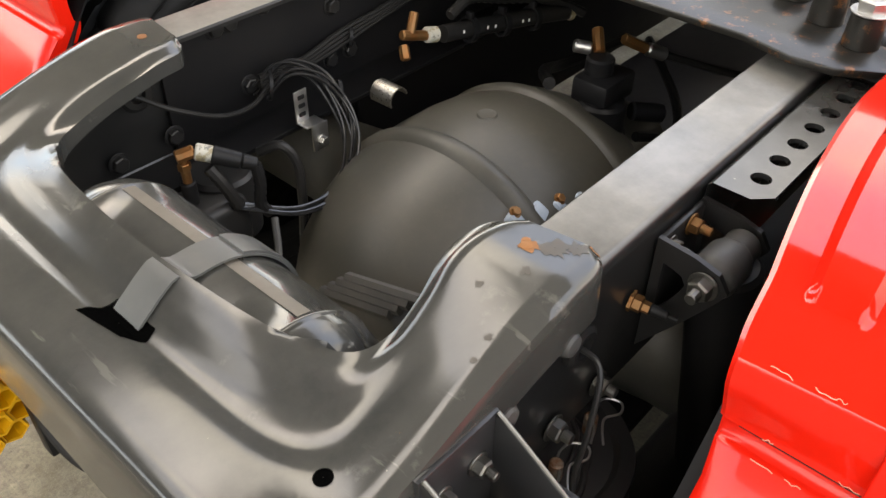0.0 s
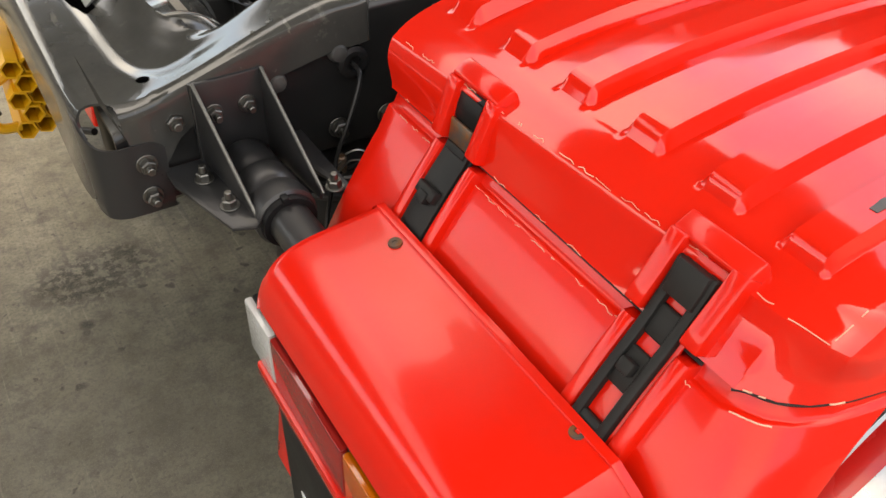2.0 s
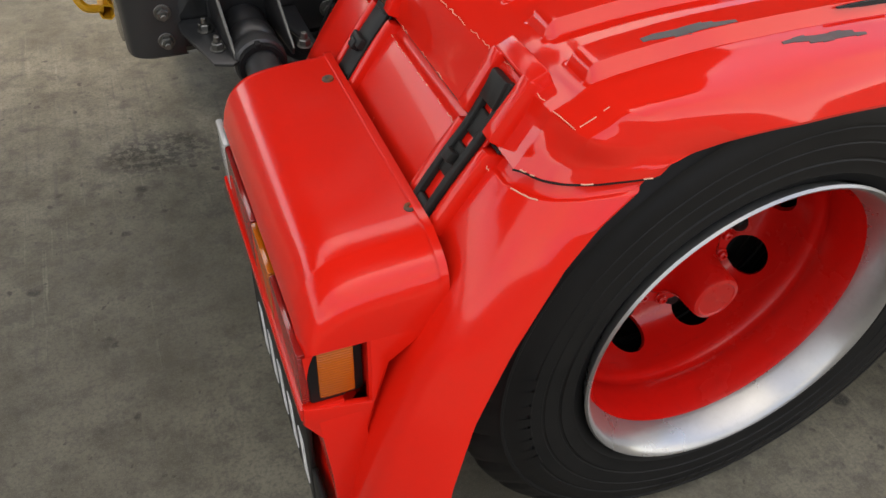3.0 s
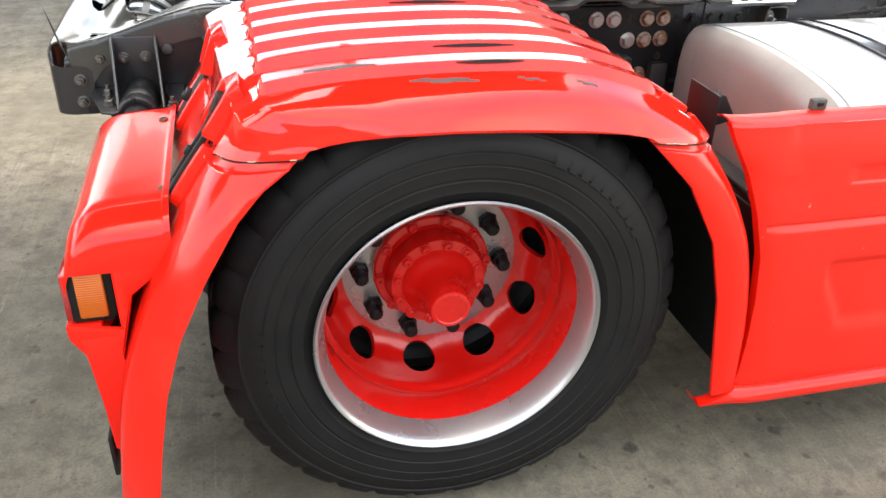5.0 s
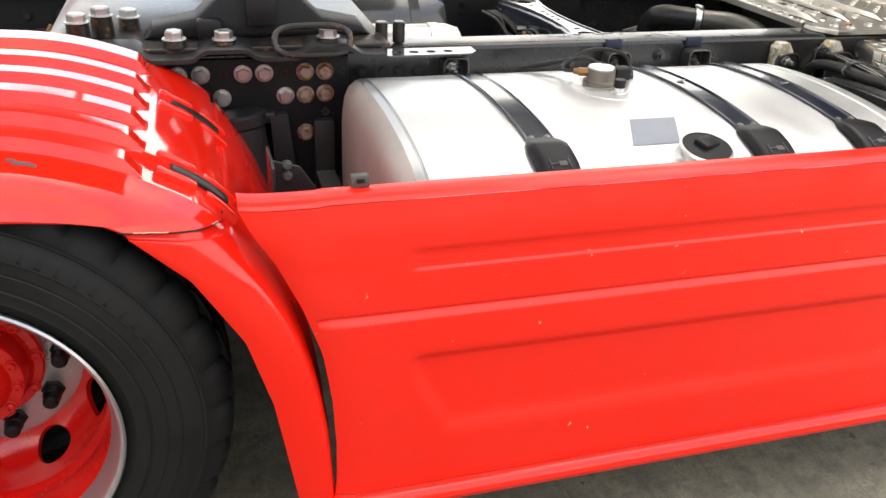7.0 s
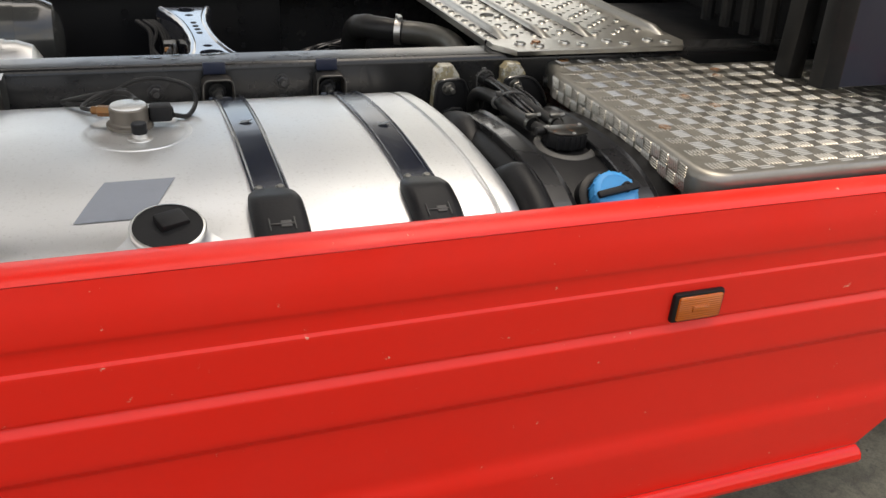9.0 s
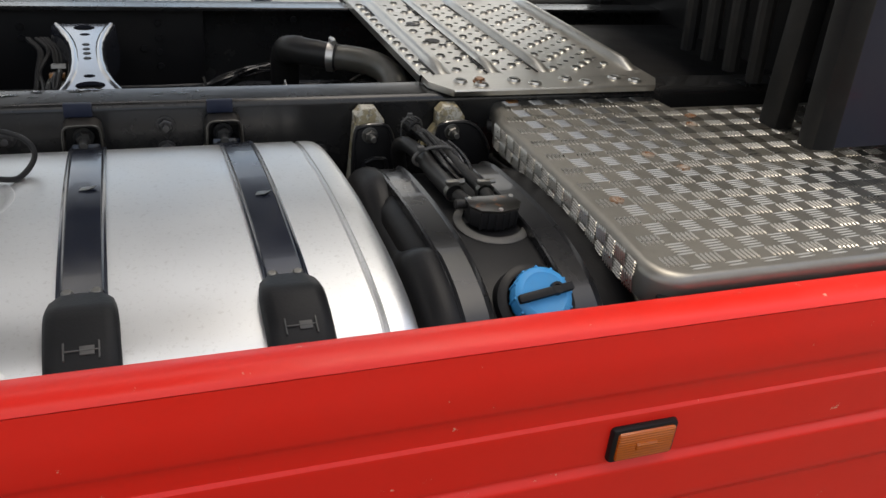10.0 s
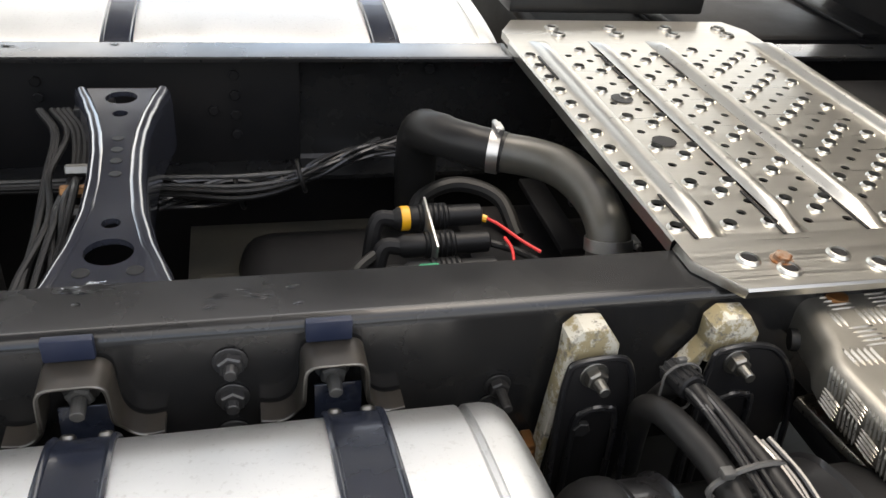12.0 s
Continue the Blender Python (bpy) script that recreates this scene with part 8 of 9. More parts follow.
# ---- air lines, plugs and hoses between the rails ----
lines = thing("air_line_bundle", (1.5, 0.1, 0.7), "black and grey air lines running between the rails", "cable bundle")
for k in range(7):
    j = random.Random(20 + k)
    bm = bmesh.new()
    x = 1.475 + 0.010 * k + j.uniform(-0.004, 0.004)
    add_tube(bm, [(x - 0.03, 0.26, 0.865), (x, 0.20, 0.85), (x + j.uniform(-0.02, 0.01), 0.10, 0.83), (x, -0.02, 0.80 + 0.01 * k), (x + j.uniform(-0.03, 0.01), -0.15, 0.79), (x - 0.02, -0.28, 0.76)], 0.0055, 8, 6)
    part("line", bm, RUBBER, lines)
for k in range(10):
    j = random.Random(40 + k)
    bm = bmesh.new()
    o = V(0, j.uniform(-0.035, 0.035), j.uniform(-0.02, 0.02))
    add_tube(bm, [V(1.20, 0.27, 0.72) + o * 0.5, V(1.45, 0.27, 0.72) + o * 0.6, V(1.64, 0.25, 0.725) + o, V(1.78, 0.24, 0.725) + o * 1.3, V(1.90, 0.275, 0.73) + o * 0.6, V(2.03, 0.36, 0.745) + o * 0.4], 0.0045, 6, 6)
    part("line", bm, RUBBER if k % 4 else GREY_MATT, lines)
for z, y, m in ((0.845, 0.085, BOLT_DARK), (0.84, 0.03, BRASS), (0.835, -0.02, BOLT_DARK)):
    bm = bmesh.new()
    add_cyl(bm, (1.510, y, z), (1.545, y, z), 0.0095, None, 6, 0.002)
    part("union", bm, m, lines)
bm = bmesh.new()
add_box(bm, (1.42, -0.1, 0.70), (0.004, 0.18, 0.16), 0.001)
part("grey_plate", bm, DARK, lines)
hose = thing("coolant_pipe", (2.15, 0.1, 0.7), "dusty black rubber coolant hose with steel clamps", "hose")
bm = bmesh.new()
add_tube(bm, [(2.085, 0.255, 0.66), (2.078, 0.235, 0.77), (2.074, 0.195, 0.840), (2.085, 0.140, 0.866), (2.122, 0.095, 0.870), (2.185, 0.058, 0.868)], [0.0385, 0.0385, 0.038, 0.0365, 0.035, 0.034], 22, 8)
part("upper_hose", bm, RUBBER, hose)
bm = bmesh.new()
add_tube(bm, [(2.180, 0.060, 0.868), (2.225, 0.038, 0.868), (2.262, 0.0, 0.868), (2.281, -0.06, 0.866), (2.286, -0.118, 0.858), (2.285, -0.160, 0.836), (2.284, -0.172, 0.77), (2.284, -0.172, 0.64)], [0.0325], 20, 8)
part("elbow", bm, DIFF, hose, "dirty elbow hose")
for c, ax, r in ((V(2.170, 0.065, 0.868), V(1, -0.48, 0), 0.0365), (V(2.285, -0.163, 0.828), V(0.0, 0.35, 1), 0.0350)):
    bm = bmesh.new()
    add_rev(bm, [(r - 0.002, -0.009), (r + 0.001, -0.009), (r + 0.001, 0.009), (r - 0.002, 0.009)], c, ax, 32)
    up = V(0, 0, 1) if abs(ax.normalized().z) < 0.5 else V(1, 0, 0)
    add_box(bm, c + up * (r + 0.005), (0.014, 0.026, 0.012), 0.002)
    add_cyl(bm, c + up * (r + 0.006) + V(0, -0.02, 0), c + up * (r + 0.006) + V(0, 0.02, 0), 0.005, None, 8)
    part("clamp", bm, ZINC, hose, "bright worm-drive clamp")
plugs = thing("connector_pair", (2.05, -0.06, 0.75), "black ribbed trailer connectors with a yellow ring", "connector")
for y, z in ((-0.03, 0.805), (-0.085, 0.790), (-0.135, 0.775)):
    bm = bmesh.new()
    add_rev(bm, [(0.012, 0), (0.018, 0.01), (0.018, 0.04), (0.021, 0.042), (0.021, 0.085), (0.017, 0.088), (0.017, 0.14), (0.010, 0.144)], (1.985, y, z), (1, 0.02, 0), 18)
    for q in range(5):
        add_rev(bm, [(0.021, 0), (0.0225, 0.002), (0.021, 0.004)], (2.03 + q * 0.008, y, z), (1, 0.02, 0), 18)
    add_tube(bm, [(1.99, y, z), (1.965, y, z), (1.955, y - 0.01, z - 0.03), (1.95, y - 0.02, z - 0.07)], 0.013, 10, 6)
    part("plug", bm, PLASTIC, plugs)
bm = bmesh.new()
add_rev(bm, [(0.0185, 0), (0.0195, 0.001), (0.0195, 0.013), (0.0185, 0.014)], (1.998, -0.03, 0.805), (1, 0.02, 0), 18)
part("ring", bm, YELLOW, plugs, "yellow ring")
bm = bmesh.new()
add_box(bm, (2.035, -0.075, 0.805), (0.004, 0.11, 0.05), 0.001, Euler((0.2, 0, 0)).to_matrix())
part("holder", bm, ZINC, plugs)
bm = bmesh.new()
add_box(bm, (2.02, -0.155, 0.79), (0.03, 0.02, 0.02), 0.003)
part("seal", bm, GREEN, plugs, "green seal")
for a, m, r in (([(2.125, -0.03, 0.805), (2.15, -0.05, 0.80), (2.175, -0.09, 0.795), (2.20, -0.12, 0.79)], RED_WIRE, 0.0026), ([(2.15, -0.09, 0.80), (2.155, -0.115, 0.795), (2.15, -0.15, 0.785)], RED_WIRE, 0.0026), ([(2.12, -0.03, 0.805), (2.135, -0.04, 0.803)], YELLOW, 0.006), ([(2.125, -0.085, 0.79), (2.17, -0.10, 0.78), (2.22, -0.12, 0.76)], RUBBER, 0.006), ([(1.95, -0.09, 0.78), (1.92, -0.12, 0.775), (1.90, -0.15, 0.75), (1.885, -0.2, 0.72)], RUBBER, 0.009)):
    bm = bmesh.new()
    add_tube(bm, a, r, 8, 6)
    part("wire", bm, m, plugs)
frame_bar = thing("gearbox_bracket", (2.29, 0.05, 0.65), "black steel bars above the gearbox", "bracket")
bm = bmesh.new()
add_box(bm, (2.285, 0.06, 0.745), (0.045, 0.24, 0.012), 0.002)
add_box(bm, (2.235, 0.05, 0.66), (0.20, 0.30, 0.06), 0.02)
part("bar", bm, BLACK, frame_bar)
bm = bmesh.new()
add_tube(bm, [(2.05, 0.10, 0.70), (2.07, 0.14, 0.74), (2.14, 0.16, 0.755), (2.21, 0.13, 0.74), (2.23, 0.06, 0.70)], 0.014, 10, 8)
add_tube(bm, [(2.25, 0.19, 0.76), (2.30, 0.22, 0.77), (2.36, 0.20, 0.76)], 0.006, 8, 6)
part("hose", bm, RUBBER, frame_bar)
bm = bmesh.new()
add_cyl(bm, (2.30, 0.03, 0.80), (2.345, 0.02, 0.80), 0.020, None, 16, 0.003)
part("drain", bm, PLASTIC, frame_bar)
bm = bmesh.new()
add_cyl(bm, (2.335, 0.022, 0.80), (2.365, 0.015, 0.80), 0.011, None, 10, 0.002)
part("clamp", bm, ZINC, frame_bar)
for x, z in ((1.42, 0.86), (1.42, 0.83), (1.76, 0.87), (1.76, 0.83), (1.76, 0.79), (1.76, 0.75), (2.13, 0.88), (1.72, 0.80)):
    bolt("bolt", (x, 0.400, z), (0, -1, 0), BLACK, chassis, 0.009, 0.006, False)

# ---- perforated walkway ----
walkway = thing("perforated_walkway", (2.55, 0, 0.935), "galvanised perforated steel walkway across the rails", "walkway")
WZ = 0.944


def walk_z(x):
    z = WZ
    for c in (2.332, 2.452, 2.578):
        z += 0.013 * math.exp(-((x - c) / 0.013) ** 4)
    z += 0.016 * math.exp(-((x - 2.808) / 0.014) ** 4)
    return z


bm = bmesh.new()
# strips of holes: from, to, phase along the strip, and which holes are flanged (0 all, 1 every even, 2 every odd)
cols = [(2.279, 2.309, 0.0, 0), (2.353, 2.386, 0.0, 1), (2.386, 2.419, 0.5, 2), (2.419, 2.438, 0.0, 1), (2.470, 2.500, 0.0, 2), (2.500, 2.530, 0.5, 1), (2.530, 2.560, 0.0, 2), (2.594, 2.624, 0.0, 1), (2.624, 2.654, 0.5, 2), (2.654, 2.684, 0.0, 1), (2.684, 2.714, 0.5, 1), (2.714, 2.744, 0.0, 2), (2.744, 2.774, 0.5, 1)]
P = 0.0546
Y0, Y1 = -0.3325, 0.375
last = 2.279
for a, b, off, flanged in cols + [(2.83, 2.83, 0, 0)]:
    if a - last > 1e-4:
        n = max(2, int((a - last) / 0.004))
        xs = [lerp(last, a, k / n) for k in range(n + 1)]
        rows = []
        for k in range(15):
            y = lerp(Y0, Y1, k / 14)
            f = smoothstep(Y0, Y0 + 0.03, y) * (1 - smoothstep(Y1 - 0.03, Y1, y))
            rows.append([V(x, y, lerp(WZ, walk_z(x), f)) for x in xs])
        add_loft(bm, rows)
    if b > a:
        y = Y0
        start = Y0 + off * P
        if off:
            add_faces(bm, [V(a, Y0, WZ), V(b, Y0, WZ), V(b, start, WZ), V(a, start, WZ)], [(0, 1, 2, 3)])
        y = start
        while y + P <= Y1 + 1e-6:
            c = V((a + b) / 2, y + P / 2, WZ)
            raised = flanged == 0 or int((y - start) / P + 0.5) % 2 == flanged - 1
            r = 0.0092 if raised else 0.0066

            def at(u, v, a=a, b=b, y=y, c=c, r=r):
                m = max(abs(u), abs(v))
                if m > 0.999:
                    return V(lerp(a, b, (u + 1) / 2), lerp(y, y + P, (v + 1) / 2), WZ), V(0, 0, 1)
                return V(c.x + u * r * 2, c.y + v * r * 2, WZ), V(0, 0, 1)

            add_holed(bm, at, 0.5, 20, 0.003, 0.0034 if raised else 0.0, 0.16 if raised else 0.02)
            y += P
        if Y1 - y > 1e-4:
            add_faces(bm, [V(a, y, WZ), V(b, y, WZ), V(b, Y1, WZ), V(a, Y1, WZ)], [(0, 1, 2, 3)])
    last = b
# end strips with chamfered corners
for s, y0, y1 in ((-1, Y0, -0.440), (1, Y1, 0.50)):
    corner = [(2.279, y0), (2.279, lerp(y0, y1, 0.45)), (2.318, y1), (2.80, y1), (2.83, lerp(y0, y1, 0.55)), (2.83, y0)]
    add_faces(bm, [V(x, y, WZ) for x, y in corner], [range(6)])
    add_loft(bm, [[V(x, y, WZ) for x, y in corner], [V(x + (0.002 if x < 2.3 else 0), y + s * 0.003, WZ - 0.003) for x, y in corner], [V(x, y, WZ - 0.014) for x, y in corner]])
for x0 in (2.279,):
    add_loft(bm, [[V(x0, Y0, WZ), V(x0, Y1, WZ)], [V(x0 - 0.003, Y0, WZ - 0.003), V(x0 - 0.003, Y1, WZ - 0.003)], [V(x0 - 0.003, Y0, WZ - 0.020), V(x0 - 0.003, Y1, WZ - 0.020)]])
deck = part("deck", bm, DECK, walkway, "galvanised sheet with raised drain holes", 38.0)
for s, y in ((-1, -0.385), (-1, -0.41), (1, 0.41), (1, 0.45)):
    for k in range(4):
        bm = bmesh.new()
        x = 2.35 + 0.125 * k + (0.04 if abs(y) > 0.4 else 0)
        add_rev(bm, [(0.0155, 0.0), (0.013, 0.004), (0.011, 0.0045), (0.0105, 0.001), (0, 0.0008)], (x, y, WZ + 0.0006), (0, 0, 1), 18)
        sub("drain_hole", bm, DECK, deck)
        # flat black disc for the shade inside the drain hole
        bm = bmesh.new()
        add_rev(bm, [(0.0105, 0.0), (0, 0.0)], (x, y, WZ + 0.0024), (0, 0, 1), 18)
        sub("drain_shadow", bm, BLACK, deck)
# slits and large holes are black pieces laid on, shade without openings
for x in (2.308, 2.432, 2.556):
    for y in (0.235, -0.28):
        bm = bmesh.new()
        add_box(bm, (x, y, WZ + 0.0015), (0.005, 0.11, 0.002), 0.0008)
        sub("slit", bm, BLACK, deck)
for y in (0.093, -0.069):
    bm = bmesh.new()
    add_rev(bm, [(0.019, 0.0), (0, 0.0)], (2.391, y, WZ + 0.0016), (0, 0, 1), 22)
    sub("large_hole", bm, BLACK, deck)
bolt("bolt", (2.392, -0.390, WZ), (0, 0, 1), RUST_BOLT, walkway, 0.010, 0.007)

# ---- chequered step plate beside the cab ----
step = thing("step_plate", (2.8, -0.8, 0.85), "aluminium chequer plate step with folded edge", "step plate")
TZ = 0.908
TP = [(2.425, -0.405), (2.805, -0.405), (2.815, -0.490), (3.45, -0.490), (3.45, -1.158)]
TP += [(2.434 - 0.055 * math.sin(q * math.pi / 12), -1.103 - 0.055 * math.cos(q * math.pi / 12)) for q in range(7)]
TP += [(2.386, -0.99), (2.390, -0.74), (2.386, -0.545), (2.390, -0.525), (2.405, -0.500)]


def inside(x, y, poly, margin=0.0):
    hit = False
    n = len(poly)
    for i in range(n):
        (x0, y0), (x1, y1) = poly[i], poly[(i + 1) % n]
        if (y0 > y) != (y1 > y) and x < (x1 - x0) * (y - y0) / (y1 - y0) + x0:
            hit = not hit
        d = V(x1 - x0, y1 - y0, 0)
        t = max(0, min(1, ((x - x0) * d.x + (y - y0) * d.y) / max(d.length_squared, 1e-9)))
        if margin and math.hypot(x - x0 - d.x * t, y - y0 - d.y * t) < margin:
            return False
    return hit


bm = bmesh.new()
top = [V(x, y, TZ) for x, y in TP]
cx, cy = 2.9, -0.85
rows = [[p + (V(cx, cy, 0) - V(p.x, p.y, 0)).normalized() * 0.008 for p in top]]
add_faces(bm, rows[0], [range(len(TP))])
for out, dz in ((-0.001, 0.0012), (0.005, 0.0045), (0.0095, 0.010), (0.0115, 0.018), (0.0115, 0.052), (0.008, 0.056)):
    rows.append([p + (V(cx, cy, 0) - V(p.x, p.y, 0)).normalized() * -out - V(0, 0, dz) for p in top])
add_loft(bm, rows, closed=True)
part("plate", bm, TREAD, step, "", 30.0)
verts, faces = [], []


def add_lug(c, d, length, n, w):
    """A raised tear-shaped bar on a plate."""
    s = n.cross(d).normalized()
    k = len(verts)
    for t, hw, h in ((-0.5, 0.1, 0), (-0.3, 1, 0), (0.3, 1, 0), (0.5, 0.1, 0)):
        verts.append(c + d * (t * length) + s * (w * hw))
        verts.append(c + d * (t * length * 0.8) + n * 0.0019)
        verts.append(c + d * (t * length) - s * (w * hw))
    for i in range(3):
        a = k + 3 * i
        faces.append((a, a + 3, a + 4, a + 1))
        faces.append((a + 1, a + 4, a + 5, a + 2))


CELL, ROW = 0.0630, 0.0655
up = V(0, 0, 1)
for i in range(-3, 17):
    for j in range(-1, 13):
        for half in (0, 1):
            o = V(2.516 + (i + 0.5 * half) * CELL, -0.430 - (j + 0.5 * half) * ROW, TZ)
            d, s = (V(0, 1, 0), V(1, 0, 0)) if half else (V(1, 0.05, 0).normalized(), V(-0.05, 1, 0).normalized())
            for k in range(5):
                c = o + s * ((k - 2) * (0.0084 if half else 0.0076))
                if inside(c.x, c.y, TP, 0.012):
                    add_lug(c, d, 0.031 if half else 0.036, up, 0.0026 if half else 0.0014)


def edge_x(y):
    return lerp(2.379, 2.390, min(max((y + 1.10) / 0.36, 0), 1)) - 0.004 * max((y + 0.74) / 0.2, 0)


# the same bars on the folded rear and outer edges
for j in range(18):
    y = -1.09 + j * CELL / 2
    for r in range(2):
        z = TZ - 0.014 - 0.026 * r
        for k in range(5):
            o = (k - 2) * 0.0062
            if (j + r) % 2:
                c, d = V(edge_x(y) - 0.0125, y + o, z), V(0, 0.25, 1).normalized()
            else:
                c, d = V(edge_x(y) - 0.0125, y, z + o * 0.8), V(0, 1, 0.1).normalized()
            add_lug(c, d, 0.030, V(-1, 0, 0.1).normalized(), 0.0016)
me = bpy.data.meshes.new("tread_pattern")
me.from_pydata([tuple(v) for v in verts], [], faces)
me.materials.append(ALU_TREAD)
lugs = new("tread_pattern", me)
lugs.parent = step
lugs.matrix_parent_inverse = step.matrix_basis.inverted()
tagged(lugs, "raised five-bar pattern", kind="stuff")
for x, y in ((2.440, -0.915), (2.607, -0.740), (2.642, -0.808), (2.80, -0.60), (2.83, -0.55)):
    bm = bmesh.new()
    add_rev(bm, [(0.013, 0.0), (0.0125, 0.003), (0.008, 0.0035), (0.006, 0.001), (0, 0.001)], (x, y, TZ), (0, 0, 1), 20)
    part("screw", bm, RUST_BOLT, step, "rusty countersunk screw")
bm = bmesh.new()
add_rev(bm, [(0.014, 0.0), (0.013, 0.004), (0, 0.005)], (2.459, -0.424, TZ), (0, 0, 1), 20)
part("cap", bm, BRASS, step, "orange rust-stained cap")
bm = bmesh.new()
add_box(bm, (2.43, -1.17, 0.865), (0.10, 0.05, 0.02), 0.004)
part("corner_support", bm, BLACK, step)
bm = bmesh.new()
add_box(bm, (2.42, -0.60, 0.78), (0.03, 0.35, 0.03), 0.004)
part("support", bm, BLACK, step)
rod = thing("step_stay", (2.42, -0.62, 0.7), "flat aluminium stay under the step", "bracket")
bm = bmesh.new()
add_box(bm, (2.425, -0.60, 0.805), (0.030, 0.22, 0.014), 0.003, Euler((0.10, 0.15, 0.25)).to_matrix())
part("bar", bm, ALU_TREAD, rod)
stub = thing("breather_pipe", (2.45, -0.44, 0.85), "black rubber breather pipe with a clamp", "hose")
bm = bmesh.new()
add_tube(bm, [(2.40, -0.44, 0.862), (2.44, -0.455, 0.866), (2.50, -0.46, 0.86), (2.6, -0.46, 0.85)], 0.014, 12, 6)
part("pipe", bm, RUBBER, stub)
bm = bmesh.new()
add_rev(bm, [(0.0145, -0.005), (0.016, -0.005), (0.016, 0.005), (0.0145, 0.005)], (2.455, -0.457, 0.866), (1, -0.1, 0), 20)
part("clamp", bm, ZINC, stub)

# ---- rear of the cab ----
cab = thing("cab", (3.4, 0, 0.5), "dark cab rear with navy side panel and red lower edge", "truck cab")
bm = bmesh.new()
add_box(bm, (3.75, 0.0, 1.75), (0.9, 1.7, 1.9), 0.05)
add_box(bm, (3.25, 0.0, 1.95), (0.4, 1.66, 1.5), 0.03)
part("rear_wall", bm, BLACK, cab, "black cab back in shade")
bm = bmesh.new()
add_prism(bm, [(2.890, -0.862, 0.952), (3.60, -0.862, 0.952), (3.60, -0.862, 2.4), (2.86, -0.862, 2.4), (2.878, -0.862, 1.2)], (0, 0.03, 0), 0.008)
part("side_panel", bm, NAVY, cab, "navy side panel")
bm = bmesh.new()
add_prism(bm, [(2.880, -0.858, 0.950), (2.925, -0.868, 0.950), (2.912, -0.868, 1.2), (2.90, -0.868, 2.4), (2.855, -0.858, 2.4), (2.868, -0.858, 1.2)], (0, 0.045, 0), 0.006)
part("edge_trim", bm, RUBBER, cab, "black rubber edge trim")
bm = bmesh.new()
for x, z, w, h in ((3.10, 1.118, 0.18, 0.008), (3.10, 1.262, 0.18, 0.008), (3.012, 1.19, 0.008, 0.15), (3.188, 1.19, 0.008, 0.15)):
    add_box(bm, (x, -0.864, z), (w, 0.003, h), 0.0005)
part("outline", bm, WHITE_PAINT, cab, "white rectangular outline")
bm = bmesh.new()
add_box(bm, (3.101, -0.8632, 1.19), (0.135, 0.002, 0.105), 0.0005)
part("field", bm, WHITE_PAINT, cab, "plain white field")
bm = bmesh.new()
add_box(bm, (3.45, -0.93, 0.93), (0.6, 0.10, 0.06), 0.02)
part("lower_edge", bm, RED, cab, "red lower edge")
for k in range(4):
    bm = bmesh.new()
    add_tube(bm, [(3.06, -0.45 + k * 0.09, 0.95), (3.04, -0.45 + k * 0.09, 1.2), (3.05, -0.42 + k * 0.09, 1.7)], 0.02, 10, 4)
    part("hose", bm, RUBBER, cab)
bm = bmesh.new()
add_box(bm, (3.0, -0.62, 1.3), (0.05, 0.06, 0.8), 0.01)
part("duct", bm, RUBBER, cab)
bm = bmesh.new()
add_box(bm, (2.55, 0.62, 0.965), (0.45, 0.16, 0.04), 0.008)
part("far_step", bm, DARK, cab)
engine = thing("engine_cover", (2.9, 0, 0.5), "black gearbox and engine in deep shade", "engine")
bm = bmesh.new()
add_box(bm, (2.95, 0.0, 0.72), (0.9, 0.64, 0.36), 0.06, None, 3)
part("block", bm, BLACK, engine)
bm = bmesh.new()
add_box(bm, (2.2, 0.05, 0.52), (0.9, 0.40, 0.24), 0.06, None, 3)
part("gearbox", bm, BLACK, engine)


# ---- rain water lying on the rails ----
drops = random.Random(11)
for x, y, r in ((1.524, -0.343, 0.016), (1.519, -0.372, 0.009), (1.61, -0.338, 0.024), (1.585, -0.342, 0.012), (1.597, -0.366, 0.006), (1.655, -0.352, 0.005), (1.735, -0.368, 0.011), (1.728, -0.385, 0.008), (1.777, -0.371, 0.013), (1.763, -0.360, 0.007), (1.813, -0.358, 0.006), (1.818, -0.388, 0.005), (1.56, 0.395, 0.008), (1.39, 0.385, 0.010), (1.475, -0.36, 0.018), (1.44, -0.35, 0.010)):
    puddle = thing("water_drop", (x, y, 0.928), "small puddle of rain water on the dark rail", "water", "rain drops")
    bm = bmesh.new()
    n = 22
    rad = [r * 0.62 * (0.55 + 0.75 * drops.random()) for k in range(n)]
    turn, long = drops.uniform(-0.5, 0.5), drops.uniform(1.2, 2.0)

    def ring(f, z):
        out = []
        for k in range(n):
            a = k * math.tau / n
            u, w = rad[k] * f * math.cos(a) * long, rad[k] * f * math.sin(a) * 0.7
            out.append(V(x + u * math.cos(turn) - w * math.sin(turn), y + u * math.sin(turn) + w * math.cos(turn), z))
        return out

    add_loft(bm, [ring(0.2, 0.9278), ring(1.0, 0.9278), ring(0.97, 0.9287), ring(0.86, 0.9293), ring(0.2, 0.9295)], closed=True, caps=True)
    part("water", bm, WATER, puddle)

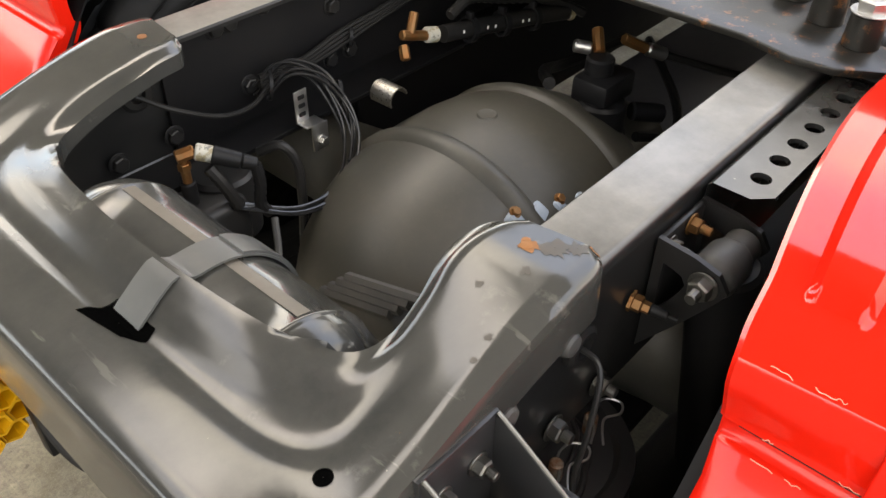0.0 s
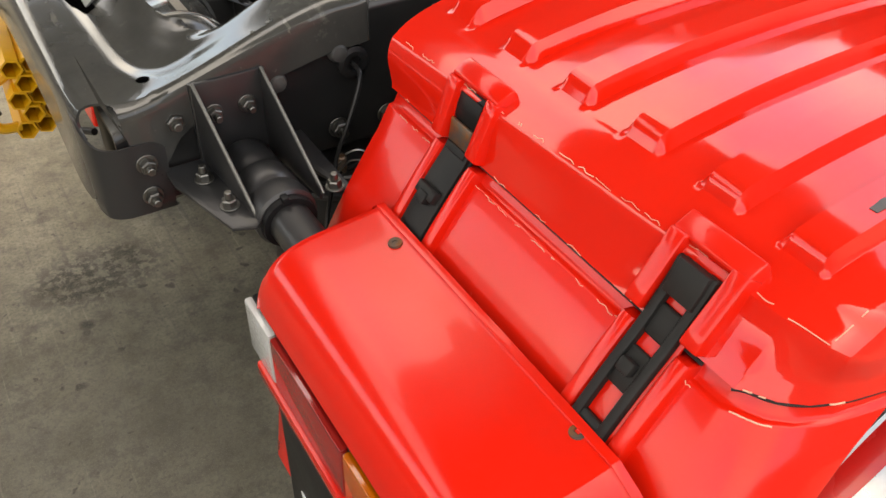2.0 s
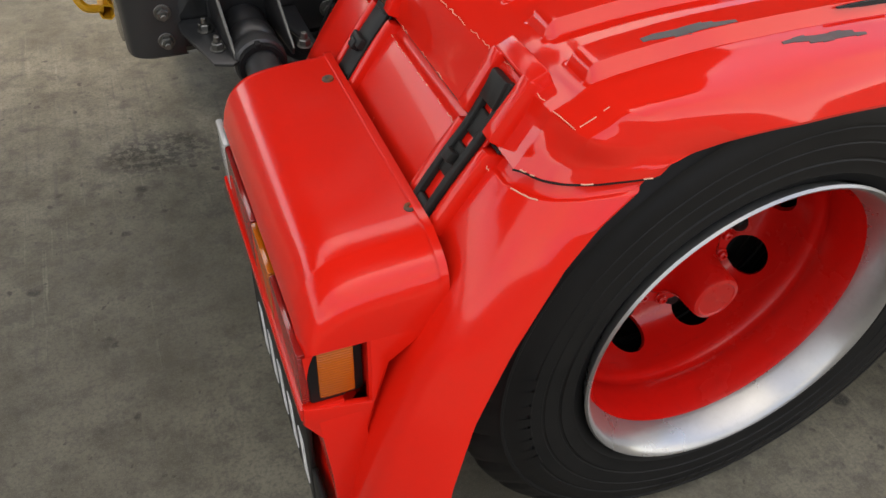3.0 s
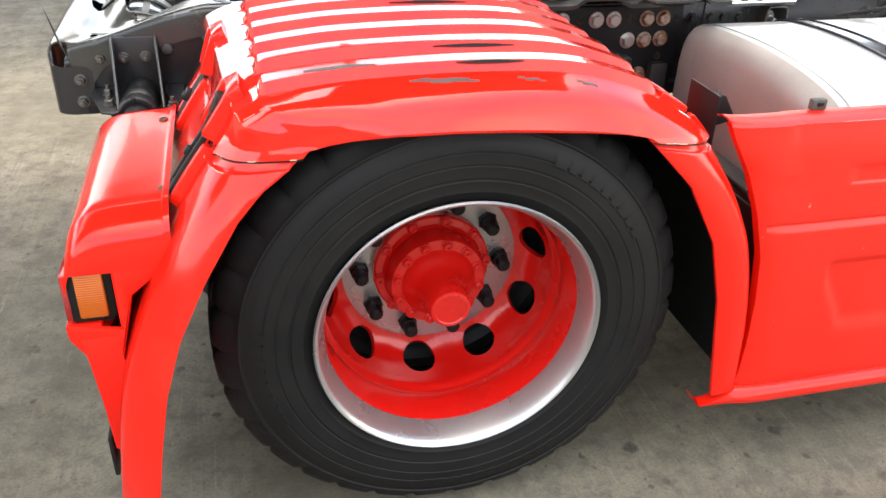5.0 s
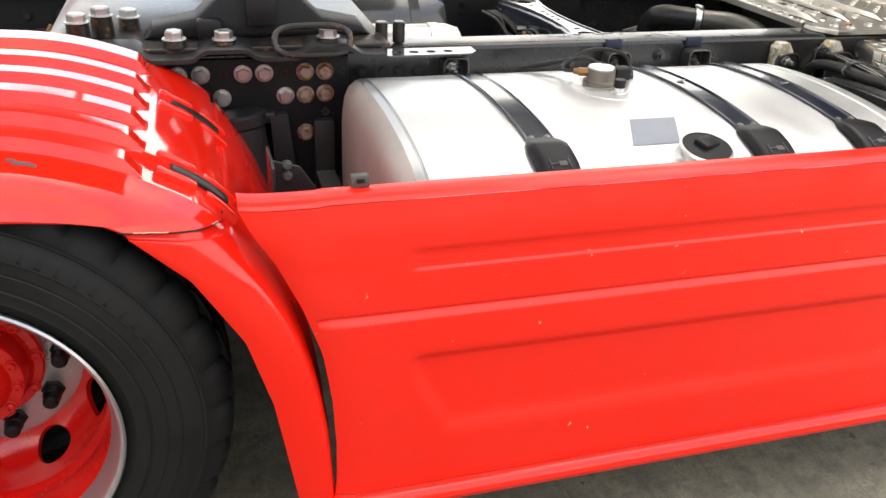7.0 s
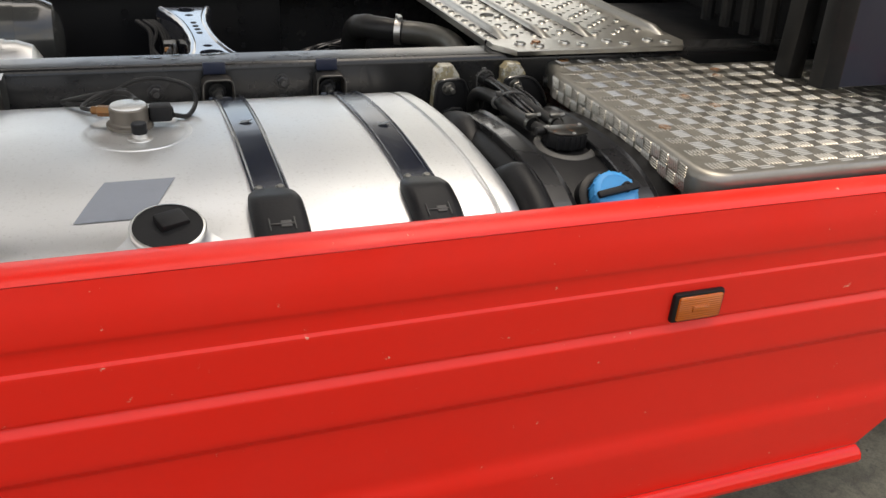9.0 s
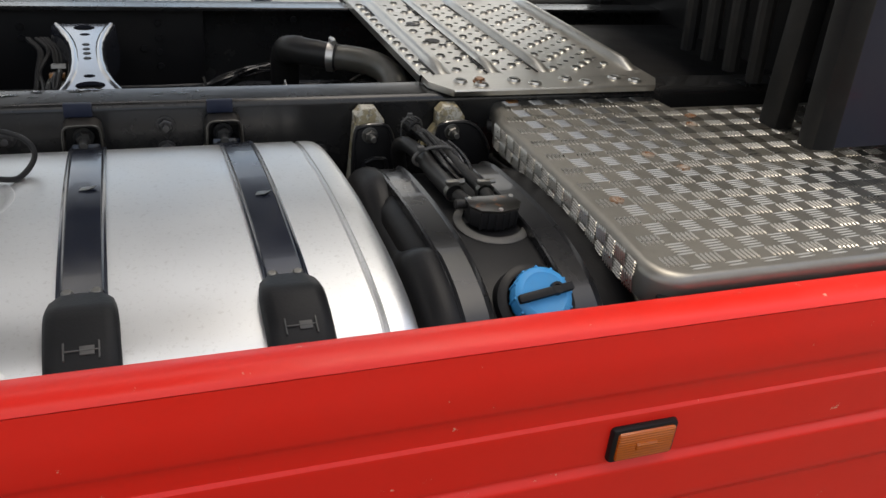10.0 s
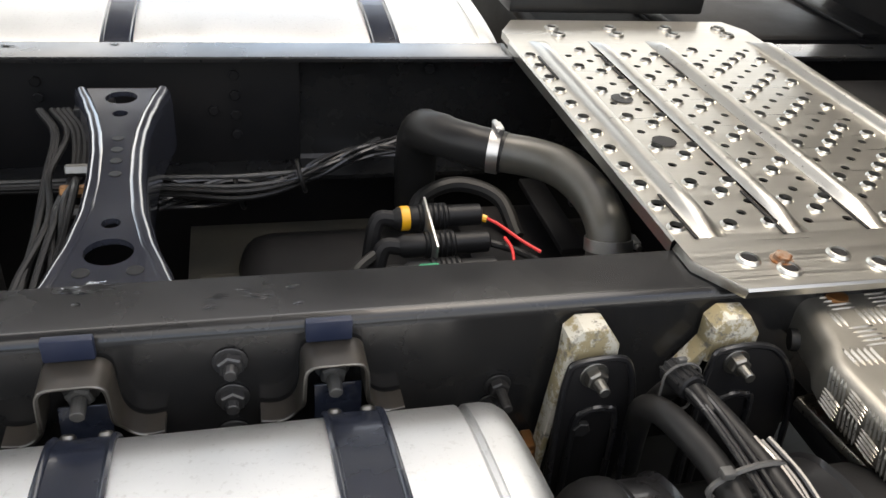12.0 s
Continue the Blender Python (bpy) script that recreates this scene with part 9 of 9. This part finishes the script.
# ---- black clip on the skirt's upper edge, bracket and foot beside the tank ----
clip = thing("skirt_clip", (0.742, -1.195, 0.885), "grey moulded clip on the skirt's upper edge", "clip")
bm = bmesh.new()
add_box(bm, (0.742, -1.190, 0.903), (0.032, 0.016, 0.022), 0.003)
part("body", bm, GREY_MATT, clip)
bm = bmesh.new()
add_box(bm, (0.742, -1.199, 0.905), (0.014, 0.004, 0.007), 0.001)
part("slot", bm, BLACK, clip)
foot = thing("guard_bracket", (0.63, -1.0, 0.70), "black sheet bracket behind the mudguard's front", "bracket")
bm = bmesh.new()
add_box(bm, (0.61, -1.0, 0.82), (0.006, 0.12, 0.12), 0.002)
part("upright", bm, DARK, foot)
bm = bmesh.new()
add_prism(bm, [(0.613, -1.0, 0.872), (0.665, -1.0, 0.856), (0.70, -1.0, 0.80), (0.613, -1.0, 0.78)], (0, 0.006, 0), 0.002)
part("gusset", bm, DARK, foot)
for z in (0.862, 0.84):
    bolt("bolt", (0.64, -1.0, z), (0, -1, 0), GREY_MATT, foot, 0.007, 0.006)
# tank cradle
cradle = thing("tank_cradle", (0.93, -0.8, 0.55), "dark grey sheet steel cradle under the fuel tank", "bracket", "tank cradles")
bm = bmesh.new()
add_box(bm, (0.79, -0.83, 0.62), (0.05, 0.72, 0.012), 0.003)
part("shelf", bm, GREY_MATT, cradle)
bm = bmesh.new()
add_box(bm, (0.79, -0.46, 0.66), (0.05, 0.03, 0.20), 0.004)
part("upright", bm, DARK, cradle)

# ---- loose cable bundle and shelf between the rails ----
bundle = thing("cable_bundle", (1.95, 0.25, 0.70), "bundle of thin black cables tied between the rails", "cables")
lay = random.Random(21)
for k in range(14):
    o = [lay.uniform(-1, 1) for q in range(12)]
    bm = bmesh.new()
    add_tube(bm, [(1.62, 0.25 + 0.03 * o[0], 0.712 + 0.026 * o[1]), (1.735, 0.25 + 0.03 * o[2], 0.700 + 0.020 * o[3]), (1.83, 0.25 + 0.02 * o[4], 0.718 + 0.012 * o[5]), (1.90, 0.25 + 0.02 * o[6], 0.745 + 0.012 * o[7]), (1.97, 0.26 + 0.02 * o[8], 0.768 + 0.015 * o[9]), (2.06, 0.27 + 0.03 * o[10], 0.79 + 0.015 * o[11])], 0.0038, 6, 5)
    part("cable", bm, CABLE, bundle)
for x, z in ((1.76, 0.703), (1.87, 0.733)):
    bm = bmesh.new()
    add_rev(bm, [(0.030, -0.004), (0.032, -0.002), (0.032, 0.002), (0.030, 0.004)], (x, 0.25, z), (1, 0, 0.25), 18)
    part("cable_tie", bm, RUBBER, bundle)
shelf = thing("shelf_plate", (1.85, 0.05, 0.55), "dusty brown-black plate between the rails", "plate")
bm = bmesh.new()
add_prism(bm, [(1.66, -0.30, 0.55), (2.16, -0.30, 0.55), (2.13, 0.36, 0.55), (1.66, 0.36, 0.55)], (0, 0, 0.02), 0.004)
part("sheet", bm, DIFF, shelf)
for y0 in (-0.20, 0.16):
    bm = bmesh.new()
    add_box(bm, (1.90, y0, 0.577), (0.44, 0.02, 0.012), 0.003)
    part("stiffener", bm, DIFF, shelf)

# ---- black filler on the far side, added to darken the view beyond ----
box = thing("battery_box", (2.95, 0.90, 0.32), "black filler box added to darken the chassis' far side", "battery box")
bm = bmesh.new()
add_box(bm, (2.98, 0.90, 0.60), (1.10, 0.78, 0.52), 0.02)
part("tub", bm, PLASTIC, box)
bm = bmesh.new()
add_box(bm, (2.98, 0.90, 0.885), (1.13, 0.81, 0.05), 0.018)
part("lid", bm, PLASTIC, box)
for x in (2.70, 3.2):
    bm = bmesh.new()
    add_box(bm, (x, 0.90, 0.914), (0.05, 0.80, 0.012), 0.004)
    part("lid_rib", bm, PLASTIC, box)
